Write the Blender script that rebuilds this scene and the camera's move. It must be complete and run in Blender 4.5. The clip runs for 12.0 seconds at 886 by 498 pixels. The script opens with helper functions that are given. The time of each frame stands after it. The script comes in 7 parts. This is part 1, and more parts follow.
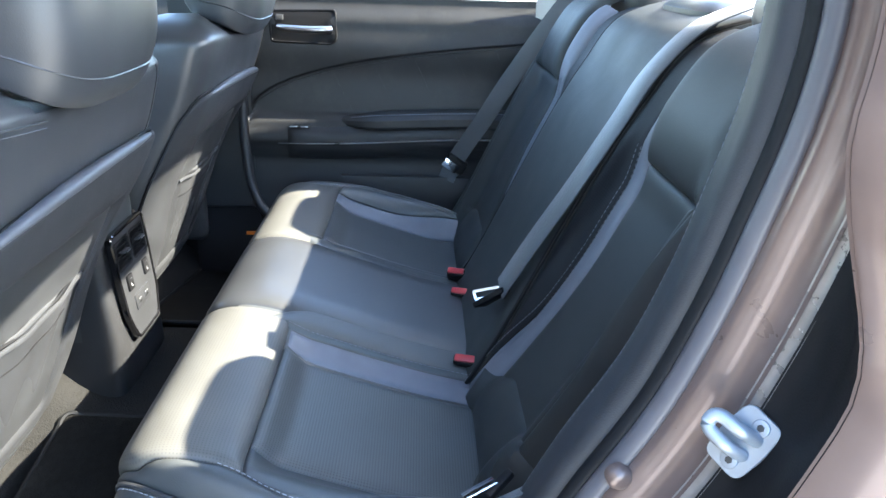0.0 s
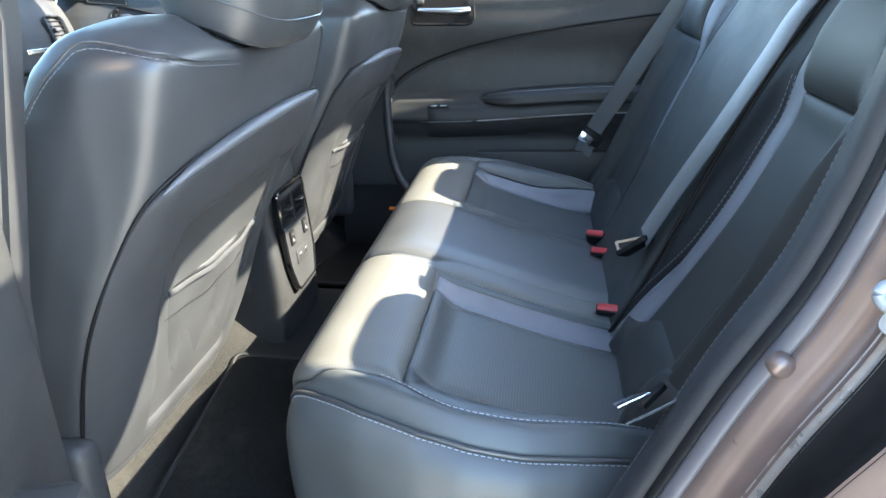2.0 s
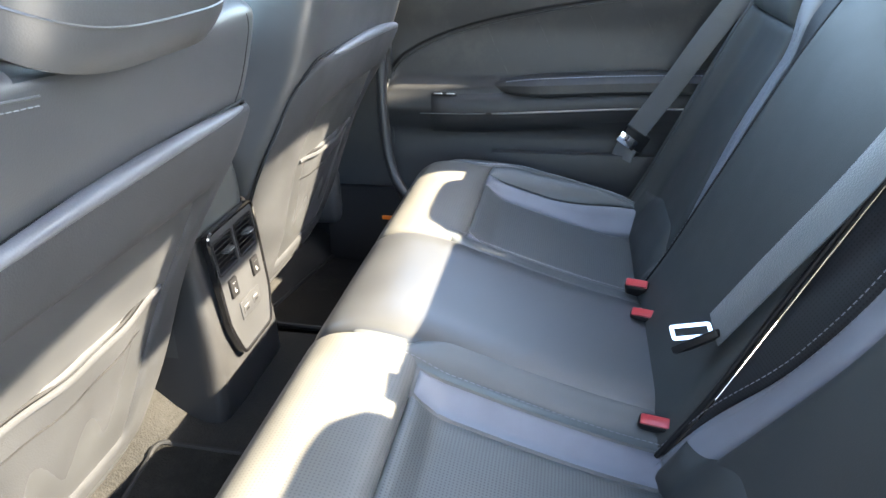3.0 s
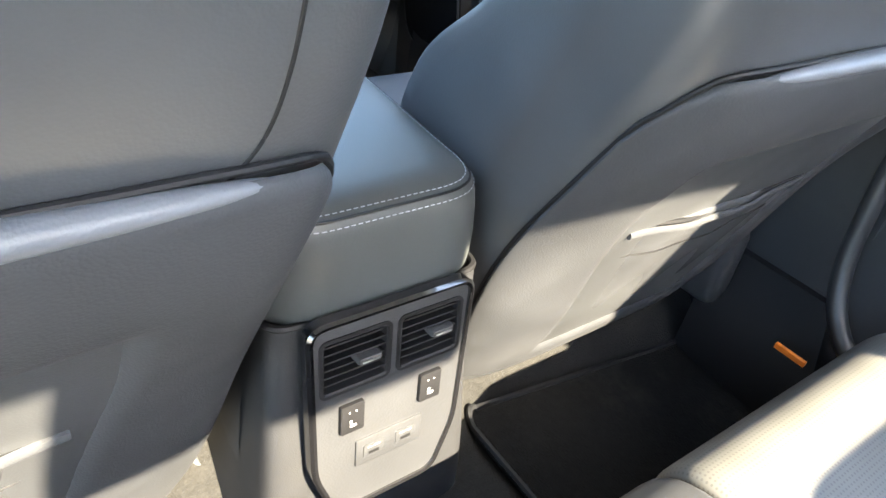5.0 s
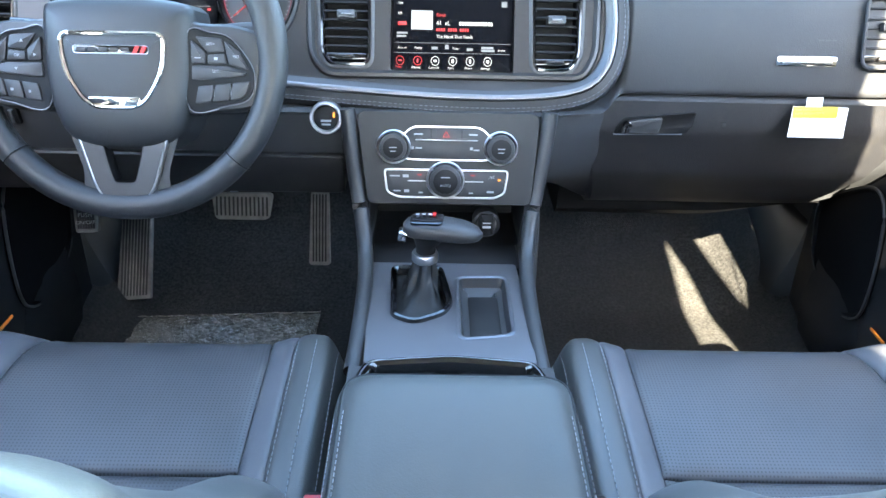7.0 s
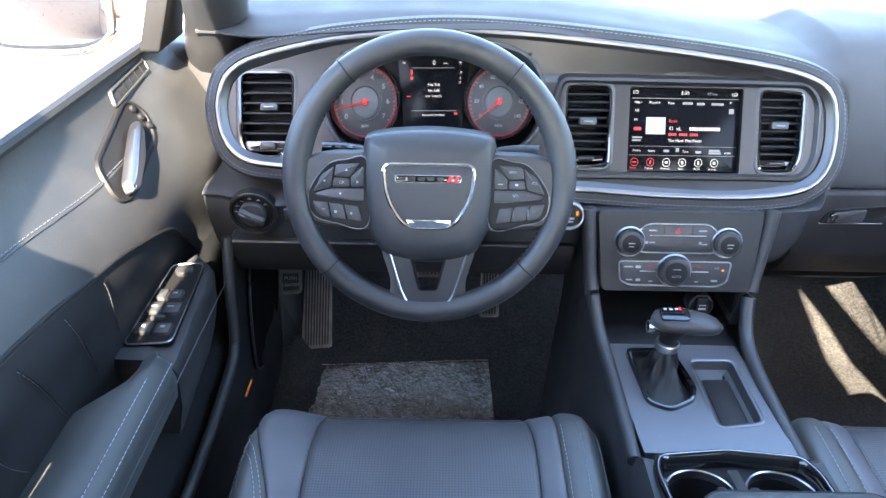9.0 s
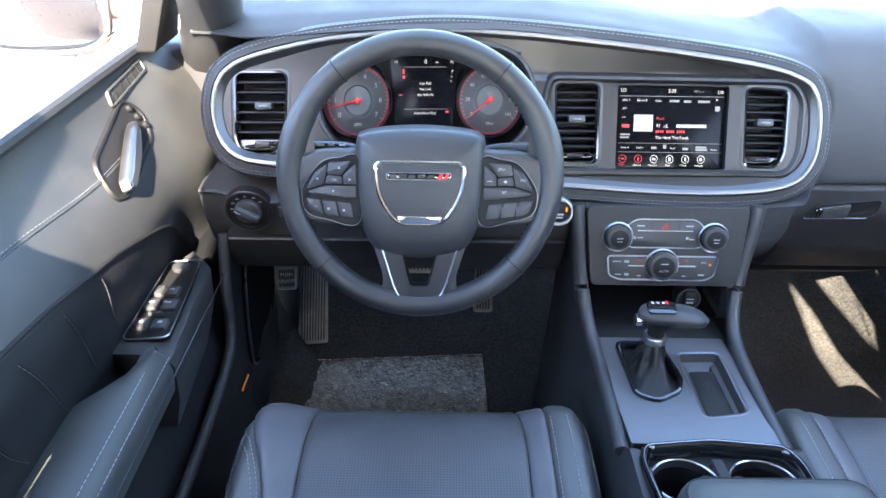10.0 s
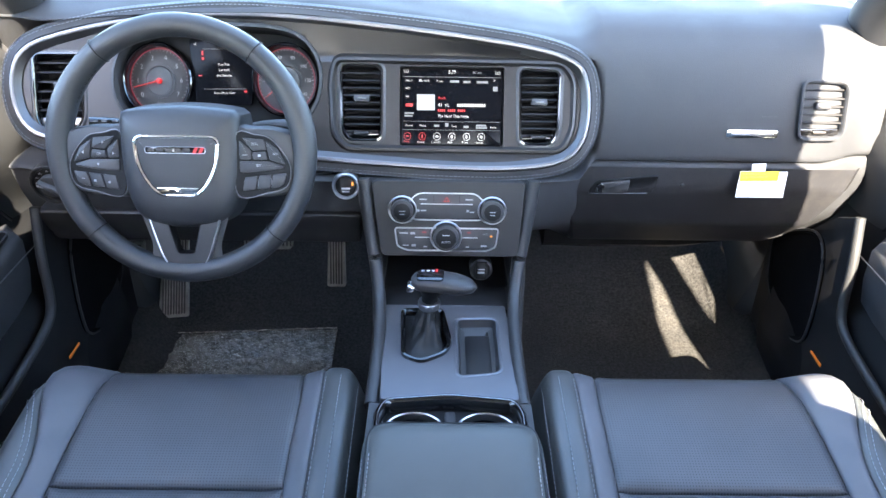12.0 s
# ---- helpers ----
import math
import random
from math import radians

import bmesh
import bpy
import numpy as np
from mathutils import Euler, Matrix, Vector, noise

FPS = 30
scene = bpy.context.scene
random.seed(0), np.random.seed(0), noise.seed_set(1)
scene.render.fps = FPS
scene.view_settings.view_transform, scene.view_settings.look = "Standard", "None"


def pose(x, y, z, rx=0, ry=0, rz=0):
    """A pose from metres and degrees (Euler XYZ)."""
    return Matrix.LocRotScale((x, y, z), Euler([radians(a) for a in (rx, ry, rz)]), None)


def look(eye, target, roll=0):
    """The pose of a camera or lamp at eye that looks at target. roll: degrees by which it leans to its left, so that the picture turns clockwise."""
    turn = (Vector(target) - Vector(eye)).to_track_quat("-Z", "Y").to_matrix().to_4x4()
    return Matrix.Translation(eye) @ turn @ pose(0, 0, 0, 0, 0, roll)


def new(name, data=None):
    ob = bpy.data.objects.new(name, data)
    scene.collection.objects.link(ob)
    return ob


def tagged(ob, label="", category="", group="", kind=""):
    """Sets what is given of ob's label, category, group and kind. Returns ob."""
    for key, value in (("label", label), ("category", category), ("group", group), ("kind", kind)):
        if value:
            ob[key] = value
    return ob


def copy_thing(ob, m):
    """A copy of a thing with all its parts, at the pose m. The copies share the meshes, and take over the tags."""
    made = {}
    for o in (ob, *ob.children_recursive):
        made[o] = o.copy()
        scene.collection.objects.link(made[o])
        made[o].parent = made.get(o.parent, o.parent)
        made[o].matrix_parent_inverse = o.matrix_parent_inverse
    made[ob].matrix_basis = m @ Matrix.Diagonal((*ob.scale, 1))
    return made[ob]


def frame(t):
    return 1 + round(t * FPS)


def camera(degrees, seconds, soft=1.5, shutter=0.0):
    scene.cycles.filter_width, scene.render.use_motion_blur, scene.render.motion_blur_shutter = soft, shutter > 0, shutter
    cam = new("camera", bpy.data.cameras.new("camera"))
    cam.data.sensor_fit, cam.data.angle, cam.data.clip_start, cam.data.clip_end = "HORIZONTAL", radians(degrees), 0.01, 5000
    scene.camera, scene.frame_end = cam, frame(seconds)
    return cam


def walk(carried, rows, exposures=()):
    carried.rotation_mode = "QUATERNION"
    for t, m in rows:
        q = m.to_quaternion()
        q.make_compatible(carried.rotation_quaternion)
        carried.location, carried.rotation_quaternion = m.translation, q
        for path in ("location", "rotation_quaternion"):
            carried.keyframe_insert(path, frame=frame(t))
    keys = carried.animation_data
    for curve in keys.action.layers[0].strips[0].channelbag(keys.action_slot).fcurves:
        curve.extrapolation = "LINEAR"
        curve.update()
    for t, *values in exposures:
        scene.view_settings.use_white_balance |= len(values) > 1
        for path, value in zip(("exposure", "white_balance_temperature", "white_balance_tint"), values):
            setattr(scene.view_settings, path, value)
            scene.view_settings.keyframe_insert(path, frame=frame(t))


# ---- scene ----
cam = camera(64.0, 12.0)
PATH = [
    (0, (-1.227, -1.412, 0.77), (0.622, -1.486, 0.01), 1.8),
    (0.5, (-1.294, -1.399, 0.731), (0.569, -1.233, 0.022), -0.8),
    (1, (-1.327, -1.391, 0.709), (0.533, -1.143, 0.015), -1.5),
    (1.5, (-1.323, -1.386, 0.689), (0.53, -1.118, -0.013), -1.9),
    (2, (-1.307, -1.383, 0.689), (0.535, -1.107, -0.041), -2.3),
    (2.5, (-1.163, -1.384, 0.693), (0.656, -1.083, -0.082), -2.3),
    (2.7, (-1.058, -1.385, 0.705), (0.752, -1.083, -0.091), -2.0),
    (4.3, (-0.417, -1.277, 0.687), (0.989, -0.43, -0.457), 1.8),
    (4.5, (-0.363, -1.265, 0.684), (0.974, -0.326, -0.47), 3.4),
    (5, (-0.255, -1.216, 0.646), (0.831, 0.029, -0.481), 9.4),
    (5.2, (-0.194, -1.19, 0.616), (0.735, 0.159, -0.532), 12.1),
    (5.5, (-0.111, -1.146, 0.59), (0.619, 0.341, -0.531), 12.0),
    (5.8, (-0.061, -1.11, 0.585), (0.419, 0.503, -0.496), 7.9),
    (6, (-0.038, -1.095, 0.609), (0.265, 0.554, -0.481), 4.6),
    (6.5, (-0.015, -1.051, 0.688), (0.063, 0.642, -0.375), 1.7),
    (7, (-0.022, -1.028, 0.789), (0.007, 0.703, -0.213), 1.4),
    (7.5, (-0.033, -1.021, 0.856), (-0.016, 0.736, -0.098), 1.5),
    (7.7, (-0.07, -1.026, 0.875), (-0.057, 0.736, -0.072), 1.6),
    (9.3, (-0.373, -1.044, 0.971), (-0.38, 0.661, -0.075), 0.8),
    (9.5, (-0.373, -1.046, 0.972), (-0.379, 0.659, -0.074), 0.8),
    (10, (-0.346, -1.06, 0.974), (-0.348, 0.645, -0.071), 0.7),
    (10.5, (-0.195, -1.099, 0.985), (-0.177, 0.608, -0.058), 1.0),
    (11, (-0.061, -1.126, 0.981), (-0.029, 0.58, -0.061), 1.2),
    (11.5, (-0.024, -1.133, 0.988), (0.0, 0.565, -0.068), 1.1),
    (12, (-0.02, -1.131, 0.99), (-0.004, 0.558, -0.081), 1.0),
]
walk(cam, [(t, look(eye, target, roll)) for t, eye, target, roll in PATH],
     exposures=[(0, 4.16, 6320, 5), (2.1, 4.30, 6720, 3), (2.7, 4.68, 7300, 7), (4.3, 4.88, 7450, 7), (5.0, 5.08, 7400, 6), (5.5, 5.20, 6800, 4), (6.0, 5.50, 6680, 0), (6.5, 5.42, 6800, 0), (7.0, 5.42, 7050, 4), (7.7, 5.35, 7200, 9), (9.3, 5.11, 7000, 11), (12, 5.08, 6950, 10)])

# ---- world and sun ----
SUN_WAY = Vector((0.09, -1.0, 0.77)).normalized()      # towards the sun, behind the car
world = bpy.data.worlds.new("sky")
scene.world = world
world.use_nodes = True
wn = world.node_tree.nodes
wbg = wn["Background"]
sky = wn.new("ShaderNodeTexSky")
sky.ozone_density = 2.5
sky.sky_type, sky.sun_disc = "NISHITA", False
sky.sun_elevation = math.asin(SUN_WAY.z)
sky.sun_rotation = math.atan2(SUN_WAY.x, SUN_WAY.y)
world.node_tree.links.new(sky.outputs[0], wbg.inputs[0])
wbg.inputs[1].default_value = 0.12
sun = new("sun", bpy.data.lights.new("sun", "SUN"))
sun.data.energy, sun.data.angle, sun.data.color = 3.0, radians(0.53), (1.0, 0.90, 0.75)
sun.rotation_mode = "QUATERNION"
sun.rotation_quaternion = SUN_WAY.to_track_quat("Z", "Y")
sun.location = SUN_WAY * 30

# ---- materials ----
def mat(name, color, rough=0.5, metal=0.0, grain=0.0, grain_size=0.002, vary=0.12, vary_size=0.08, spec=0.5, emit=None, sheen=0.0, coat=0.0, dust=0.0):
    """A node material with fine relief, two scales of tone and, where wanted, pale dust in patches."""
    m = bpy.data.materials.new(name)
    m.use_nodes = True
    nt = m.node_tree
    b = nt.nodes["Principled BSDF"]
    b.inputs["Metallic"].default_value = metal
    b.inputs["Specular IOR Level"].default_value = spec
    b.inputs["Sheen Weight"].default_value = sheen
    b.inputs["Coat Weight"].default_value = coat
    tc = nt.nodes.new("ShaderNodeTexCoord")
    big = nt.nodes.new("ShaderNodeTexNoise")
    big.inputs["Scale"].default_value = 1 / vary_size
    big.inputs["Detail"].default_value = 5
    nt.links.new(tc.outputs["Object"], big.inputs["Vector"])
    ramp = nt.nodes.new("ShaderNodeMapRange")
    ramp.inputs["From Min"].default_value, ramp.inputs["From Max"].default_value = 0.3, 0.7
    ramp.inputs["To Min"].default_value, ramp.inputs["To Max"].default_value = 1 - vary, 1 + vary
    nt.links.new(big.outputs["Fac"], ramp.inputs["Value"])
    mul = nt.nodes.new("ShaderNodeVectorMath")
    mul.operation = "SCALE"
    mul.inputs[0].default_value = color
    nt.links.new(ramp.outputs[0], mul.inputs["Scale"])
    col = mul.outputs[0]
    if dust:
        dn = nt.nodes.new("ShaderNodeTexNoise")
        dn.inputs["Scale"].default_value, dn.inputs["Detail"].default_value, dn.inputs["Roughness"].default_value = 9, 8, 0.75
        nt.links.new(tc.outputs["Object"], dn.inputs["Vector"])
        dr = nt.nodes.new("ShaderNodeMapRange")
        dr.inputs["From Min"].default_value, dr.inputs["From Max"].default_value = 0.52, 0.75
        dr.inputs["To Max"].default_value = dust
        nt.links.new(dn.outputs["Fac"], dr.inputs["Value"])
        mx = nt.nodes.new("ShaderNodeMix")
        mx.data_type = "RGBA"
        nt.links.new(dr.outputs[0], mx.inputs["Factor"])
        nt.links.new(col, mx.inputs["A"])
        mx.inputs["B"].default_value = (0.32, 0.29, 0.24, 1)
        col = mx.outputs["Result"]
    nt.links.new(col, b.inputs["Base Color"])
    rr = nt.nodes.new("ShaderNodeMapRange")
    rr.inputs["From Min"].default_value, rr.inputs["From Max"].default_value = 0.3, 0.7
    rr.inputs["To Min"].default_value, rr.inputs["To Max"].default_value = rough * 0.9, min(1, rough * 1.12)
    nt.links.new(big.outputs["Fac"], rr.inputs["Value"])
    nt.links.new(rr.outputs[0], b.inputs["Roughness"])
    if grain:
        fine = nt.nodes.new("ShaderNodeTexVoronoi")
        fine.inputs["Scale"].default_value = 1 / grain_size
        nt.links.new(tc.outputs["Object"], fine.inputs["Vector"])
        bump = nt.nodes.new("ShaderNodeBump")
        bump.inputs["Strength"].default_value, bump.inputs["Distance"].default_value = grain, grain_size * 0.3
        nt.links.new(fine.outputs["Distance"], bump.inputs["Height"])
        nt.links.new(bump.outputs[0], b.inputs["Normal"])
    if emit:
        b.inputs["Emission Color"].default_value = (*emit[0], 1)
        b.inputs["Emission Strength"].default_value = emit[1]
    return m


def perforated(name, color, rough, pitch, depth=0.65):
    """Leather with rows of small punched holes, staggered, seen from above or from the front."""
    m = mat(name, color, rough, grain=0.15, grain_size=0.0015)
    nt = m.node_tree
    b = nt.nodes["Principled BSDF"]
    tc = nt.nodes.new("ShaderNodeTexCoord")
    sep = nt.nodes.new("ShaderNodeSeparateXYZ")
    nt.links.new(tc.outputs["UV"], sep.inputs[0])
    def wave(out, k, op):
        a = nt.nodes.new("ShaderNodeMath")
        a.operation = "MULTIPLY"
        a.inputs[1].default_value = k
        nt.links.new(out, a.inputs[0])
        s = nt.nodes.new("ShaderNodeMath")
        s.operation = op
        nt.links.new(a.outputs[0], s.inputs[0])
        return s.outputs[0]
    k = math.pi / pitch
    sx, sy = wave(sep.outputs[0], k, "COSINE"), wave(sep.outputs[1], k, "COSINE")
    p = nt.nodes.new("ShaderNodeMath")
    p.operation = "MULTIPLY"
    nt.links.new(sx, p.inputs[0])
    nt.links.new(sy, p.inputs[1])
    ab = nt.nodes.new("ShaderNodeMath")
    ab.operation = "ABSOLUTE"
    nt.links.new(p.outputs[0], ab.inputs[0])
    hole = nt.nodes.new("ShaderNodeMapRange")
    hole.inputs["From Min"].default_value, hole.inputs["From Max"].default_value = 0.62, 0.86
    hole.inputs["To Max"].default_value = depth
    nt.links.new(ab.outputs[0], hole.inputs["Value"])
    mx = nt.nodes.new("ShaderNodeMix")
    mx.data_type = "RGBA"
    old = b.inputs["Base Color"].links[0].from_socket
    nt.links.new(hole.outputs[0], mx.inputs["Factor"])
    nt.links.new(old, mx.inputs["A"])
    mx.inputs["B"].default_value = (0.003, 0.003, 0.004, 1)
    nt.links.new(mx.outputs["Result"], b.inputs["Base Color"])
    bump = nt.nodes.new("ShaderNodeBump")
    bump.invert = True
    bump.inputs["Strength"].default_value, bump.inputs["Distance"].default_value = 0.15, 0.0006
    nt.links.new(hole.outputs[0], bump.inputs["Height"])
    nt.links.new(bump.outputs[0], b.inputs["Normal"])
    return m


LEATHER = mat("black_leather", (0.036, 0.038, 0.042), 0.40, grain=0.12, grain_size=0.0016, spec=0.7)
WHEEL_LEATHER = mat("wheel_leather", (0.020, 0.021, 0.024), 0.48, grain=0.2, grain_size=0.0014, spec=0.5)
DOOR_VINYL = mat("dark_door_vinyl", (0.021, 0.022, 0.024), 0.48, grain=0.25, grain_size=0.0018, spec=0.4, dust=0.05)
ARM_LEATHER = mat("armrest_leather", (0.038, 0.043, 0.045), 0.48, grain=0.15, grain_size=0.0014, spec=0.36)
LEATHER_MID = mat("slate_leather", (0.076, 0.080, 0.092), 0.45, grain=0.2, grain_size=0.0016)
LEATHER_GREY = mat("grey_leather", (0.125, 0.135, 0.165), 0.46, grain=0.2, grain_size=0.0016)
# black leather again, lightened to brighten the seat cushions
SEAT_LEATHER = mat("seat_leather", (0.052, 0.057, 0.060), 0.43, grain=0.2, grain_size=0.0016, spec=0.6)
PERF_SEAT = perforated("perforated_seat_leather", (0.055, 0.058, 0.066), 0.45, 0.0042)
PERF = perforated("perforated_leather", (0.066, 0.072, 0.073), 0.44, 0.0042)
PERF_GREY = perforated("perforated_front_leather", (0.095, 0.094, 0.088), 0.46, 0.0042, 0.35)
SPOKE = mat("dark_satin_spoke", (0.040, 0.040, 0.044), 0.38, 0.6, vary=0.06)
BOOT = mat("gaiter_leather", (0.008, 0.0083, 0.0092), 0.5, grain=0.2, grain_size=0.0014, spec=0.3)
# the bench's leather, darkened and dulled to hold down sky sheen
BENCH_DULLED = mat("dulled_bench_leather", (0.031, 0.0345, 0.0355), 0.55, grain=0.22, grain_size=0.0016, spec=0.26)
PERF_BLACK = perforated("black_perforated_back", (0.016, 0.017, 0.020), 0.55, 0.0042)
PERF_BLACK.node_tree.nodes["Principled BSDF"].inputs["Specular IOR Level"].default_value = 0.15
LID_VINYL = mat("glovebox_vinyl", (0.016, 0.016, 0.018), 0.5, grain=0.3, grain_size=0.0018, dust=0.06, spec=0.28)
INSERT_VINYL = mat("black_insert_vinyl", (0.009, 0.0095, 0.011), 0.55, grain=0.25, grain_size=0.0016, spec=0.22)
VINYL = mat("soft_vinyl", (0.022, 0.0235, 0.0275), 0.72, grain=0.3, grain_size=0.0018, dust=0.015, spec=0.42)
PLASTIC = mat("black_plastic", (0.026, 0.027, 0.030), 0.5, grain=0.3, grain_size=0.0014, dust=0.02, spec=0.36)
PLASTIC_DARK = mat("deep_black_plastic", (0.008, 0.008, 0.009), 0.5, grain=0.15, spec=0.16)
PANEL_BLACK = mat("panel_plastic", (0.017, 0.0175, 0.0195), 0.5, grain=0.3, grain_size=0.0014, dust=0.02, spec=0.32)
BUTTON_GREY = mat("button_plastic", (0.026, 0.027, 0.031), 0.45, grain=0.1, grain_size=0.0010, spec=0.45)
GREY_PLASTIC = mat("grey_plastic", (0.023, 0.024, 0.027), 0.46, grain=0.2, dust=0.015)
GLOSS = mat("gloss_black", (0.006, 0.006, 0.007), 0.08, coat=0.5, vary=0.05)
SATIN_DARK = mat("dull_satin", (0.18, 0.18, 0.19), 0.42, 1.0, vary=0.05)
CHROME = mat("chrome", (0.85, 0.86, 0.88), 0.07, 1.0, vary=0.03)
SATIN = mat("satin_silver", (0.46, 0.47, 0.50), 0.3, 1.0, vary=0.05)
GRAPHITE = mat("graphite_trim", (0.042, 0.0395, 0.040), 0.42, 0.8, vary=0.06, grain=0.05, grain_size=0.0008)
BEZEL_SATIN = mat("bezel_satin", (0.085, 0.083, 0.086), 0.38, 0.9, vary=0.05)
BEZEL_GREY = mat("satin_bezel_grey", (0.062, 0.060, 0.062), 0.42, 0.7, vary=0.06, grain=0.05, grain_size=0.0008)
PLATE = mat("console_plate", (0.125, 0.128, 0.142), 0.38, 0.7, vary=0.06, grain=0.05, grain_size=0.0008)
PEDAL = mat("worn_pedal_rubber", (0.20, 0.195, 0.185), 0.6, vary=0.25, vary_size=0.02, spec=0.4)
STEEL = mat("zinc_steel", (0.30, 0.33, 0.37), 0.38, 0.45, vary=0.12, vary_size=0.02)
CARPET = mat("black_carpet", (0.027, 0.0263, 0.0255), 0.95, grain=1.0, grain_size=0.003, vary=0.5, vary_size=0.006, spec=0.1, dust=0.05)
# the same black carpet, darkened to keep the rear floor shaded
REAR_CARPET = mat("rear_carpet_darkened", (0.011, 0.0108, 0.0105), 0.9, grain=1.0, grain_size=0.003, vary=0.5, vary_size=0.006, spec=0.25, dust=0.03)
MAT_CARPET = mat("floor_mat_carpet", (0.0065, 0.0064, 0.0063), 0.95, grain=1.0, grain_size=0.0035, vary=0.45, vary_size=0.012, spec=0.1, dust=0.04)
THREAD = mat("pale_thread", (0.30, 0.32, 0.36), 0.7, vary=0.1)
THREAD_DARK = mat("slate_thread", (0.14, 0.147, 0.168), 0.7, vary=0.1)
BELT = mat("belt_webbing", (0.055, 0.062, 0.072), 0.42, grain=0.5, grain_size=0.0022, sheen=0.3)
RED = mat("red_plastic", (0.42, 0.035, 0.045), 0.35)
PAINT = mat("granite_paint", (0.158, 0.112, 0.098), 0.30, 0.35, coat=0.35, vary=0.06, vary_size=0.03, grain=0.03, grain_size=0.0006)
TRIM_VINYL = mat("dark_trim_vinyl", (0.024, 0.026, 0.031), 0.55, grain=0.3, grain_size=0.0016, spec=0.4)
SEAL_GREY = mat("grey_seal_rubber", (0.105, 0.100, 0.110), 0.35, vary=0.1, spec=0.5)
# paler and more metallic than the jamb's own paint
PAINT_EDGE = mat("pale_paint_edge", (0.30, 0.27, 0.25), 0.28, 0.5, coat=0.4, vary=0.15, vary_size=0.02)
RUBBER = mat("black_rubber", (0.011, 0.0115, 0.013), 0.6, vary=0.15, spec=0.2)
PAPER = mat("white_paper", (0.52, 0.52, 0.50), 0.7, vary=0.02)
YELLOW = mat("yellow_print", (0.46, 0.34, 0.006), 0.6, vary=0.02)
INK = mat("dark_print", (0.06, 0.06, 0.06), 0.7)
WHITE_PRINT = mat("white_print", (0.27, 0.28, 0.30), 0.6)
HEADLINER = mat("headliner_fabric", (0.58, 0.58, 0.56), 0.9, grain=0.4, grain_size=0.002)
CONCRETE = mat("pale_concrete", (0.45, 0.44, 0.42), 0.9, grain=0.5, grain_size=0.01, vary=0.1, vary_size=0.7)
SCREEN = mat("screen_glass", (0.004, 0.004, 0.005), 0.15, vary=0.02, spec=0.06)
DIAL = mat("dial_face", (0.02, 0.02, 0.022), 0.4)
LIT_WHITE = mat("lit_white", (0.10, 0.10, 0.10), 0.5, emit=((1, 1, 1), 0.042))
LIT_PALE = mat("lit_pale", (0.10, 0.10, 0.10), 0.5, vary=0.3, vary_size=0.012, emit=((0.9, 0.93, 1), 0.022))
LIT_GREY = mat("lit_grey", (0.05, 0.05, 0.05), 0.5, emit=((0.8, 0.85, 0.9), 0.012))
GAUGE_PRINT = mat("gauge_print", (0.16, 0.165, 0.17), 0.5, emit=((0.9, 0.95, 1), 0.012))
DISPLAY_TEXT = mat("display_text", (0.12, 0.12, 0.12), 0.5, emit=((1, 1, 1), 0.030))
DIAL_RED = mat("dial_red", (0.10, 0.006, 0.012), 0.5, emit=((1, 0.03, 0.06), 0.009))
DIAL_DISC = mat("dial_disc", (0.055, 0.058, 0.060), 0.5, grain=0.8, grain_size=0.0018)
LIT_RED = mat("lit_red", (0.06, 0.004, 0.004), 0.5, emit=((1, 0.03, 0.03), 0.028))
LIT_AMBER = mat("lit_amber", (0.1, 0.03, 0.004), 0.5, emit=((1, 0.35, 0.03), 0.05))
ORANGE = mat("orange_reflector", (0.85, 0.22, 0.03), 0.3)
BLACK_CLOTH = mat("black_cloth_trim", (0.0055, 0.0055, 0.006), 0.9, grain=0.4, grain_size=0.0015, spec=0.05)
FILM = mat("clear_film", (0.095, 0.086, 0.070), 0.22, vary=0.55, vary_size=0.02, grain=0.5, grain_size=0.010, spec=0.6, dust=0.03)
fn = FILM.node_tree
fz = fn.nodes.new("ShaderNodeTexNoise")                     # thin pale lines: highlights of the film's creases put into its colour
fz.inputs["Scale"].default_value, fz.inputs["Detail"].default_value, fz.inputs["Distortion"].default_value = 30, 2, 4.0
fr = fn.nodes.new("ShaderNodeValToRGB")
fr.color_ramp.elements[0].position, fr.color_ramp.elements[0].color = 0.478, (0, 0, 0, 1)
fr.color_ramp.elements[1].position, fr.color_ramp.elements[1].color = 0.5, (1, 1, 1, 1)
fr.color_ramp.elements.new(0.522).color = (0, 0, 0, 1)
fn.links.new(fn.nodes["Texture Coordinate"].outputs["Object"], fz.inputs["Vector"])
fn.links.new(fz.outputs["Fac"], fr.inputs["Fac"])
fm_ = fn.nodes.new("ShaderNodeMix")
fm_.data_type = "RGBA"
fb = fn.nodes["Principled BSDF"]
fn.links.new(fr.outputs["Color"], fm_.inputs["Factor"])
fn.links.new(fb.inputs["Base Color"].links[0].from_socket, fm_.inputs["A"])
fm_.inputs["B"].default_value = (0.34, 0.32, 0.28, 1)
fn.links.new(fm_.outputs["Result"], fb.inputs["Base Color"])
MIRROR = mat("mirror_glass", (0.44, 0.47, 0.49), 0.02, 1.0, vary=0.01)


def glass(name, tint=(0.95, 0.98, 0.97), ior=1.1):
    m = bpy.data.materials.new(name)
    m.use_nodes = True
    b = m.node_tree.nodes["Principled BSDF"]
    b.inputs["Base Color"].default_value = (*tint, 1)
    b.inputs["Roughness"].default_value = 0.0
    b.inputs["IOR"].default_value = ior
    b.inputs["Transmission Weight"].default_value = 1.0
    return m


GLASS = glass("window_glass")
WINDSCREEN = glass("windscreen_glass", (0.74, 0.93, 0.97), 1.03)

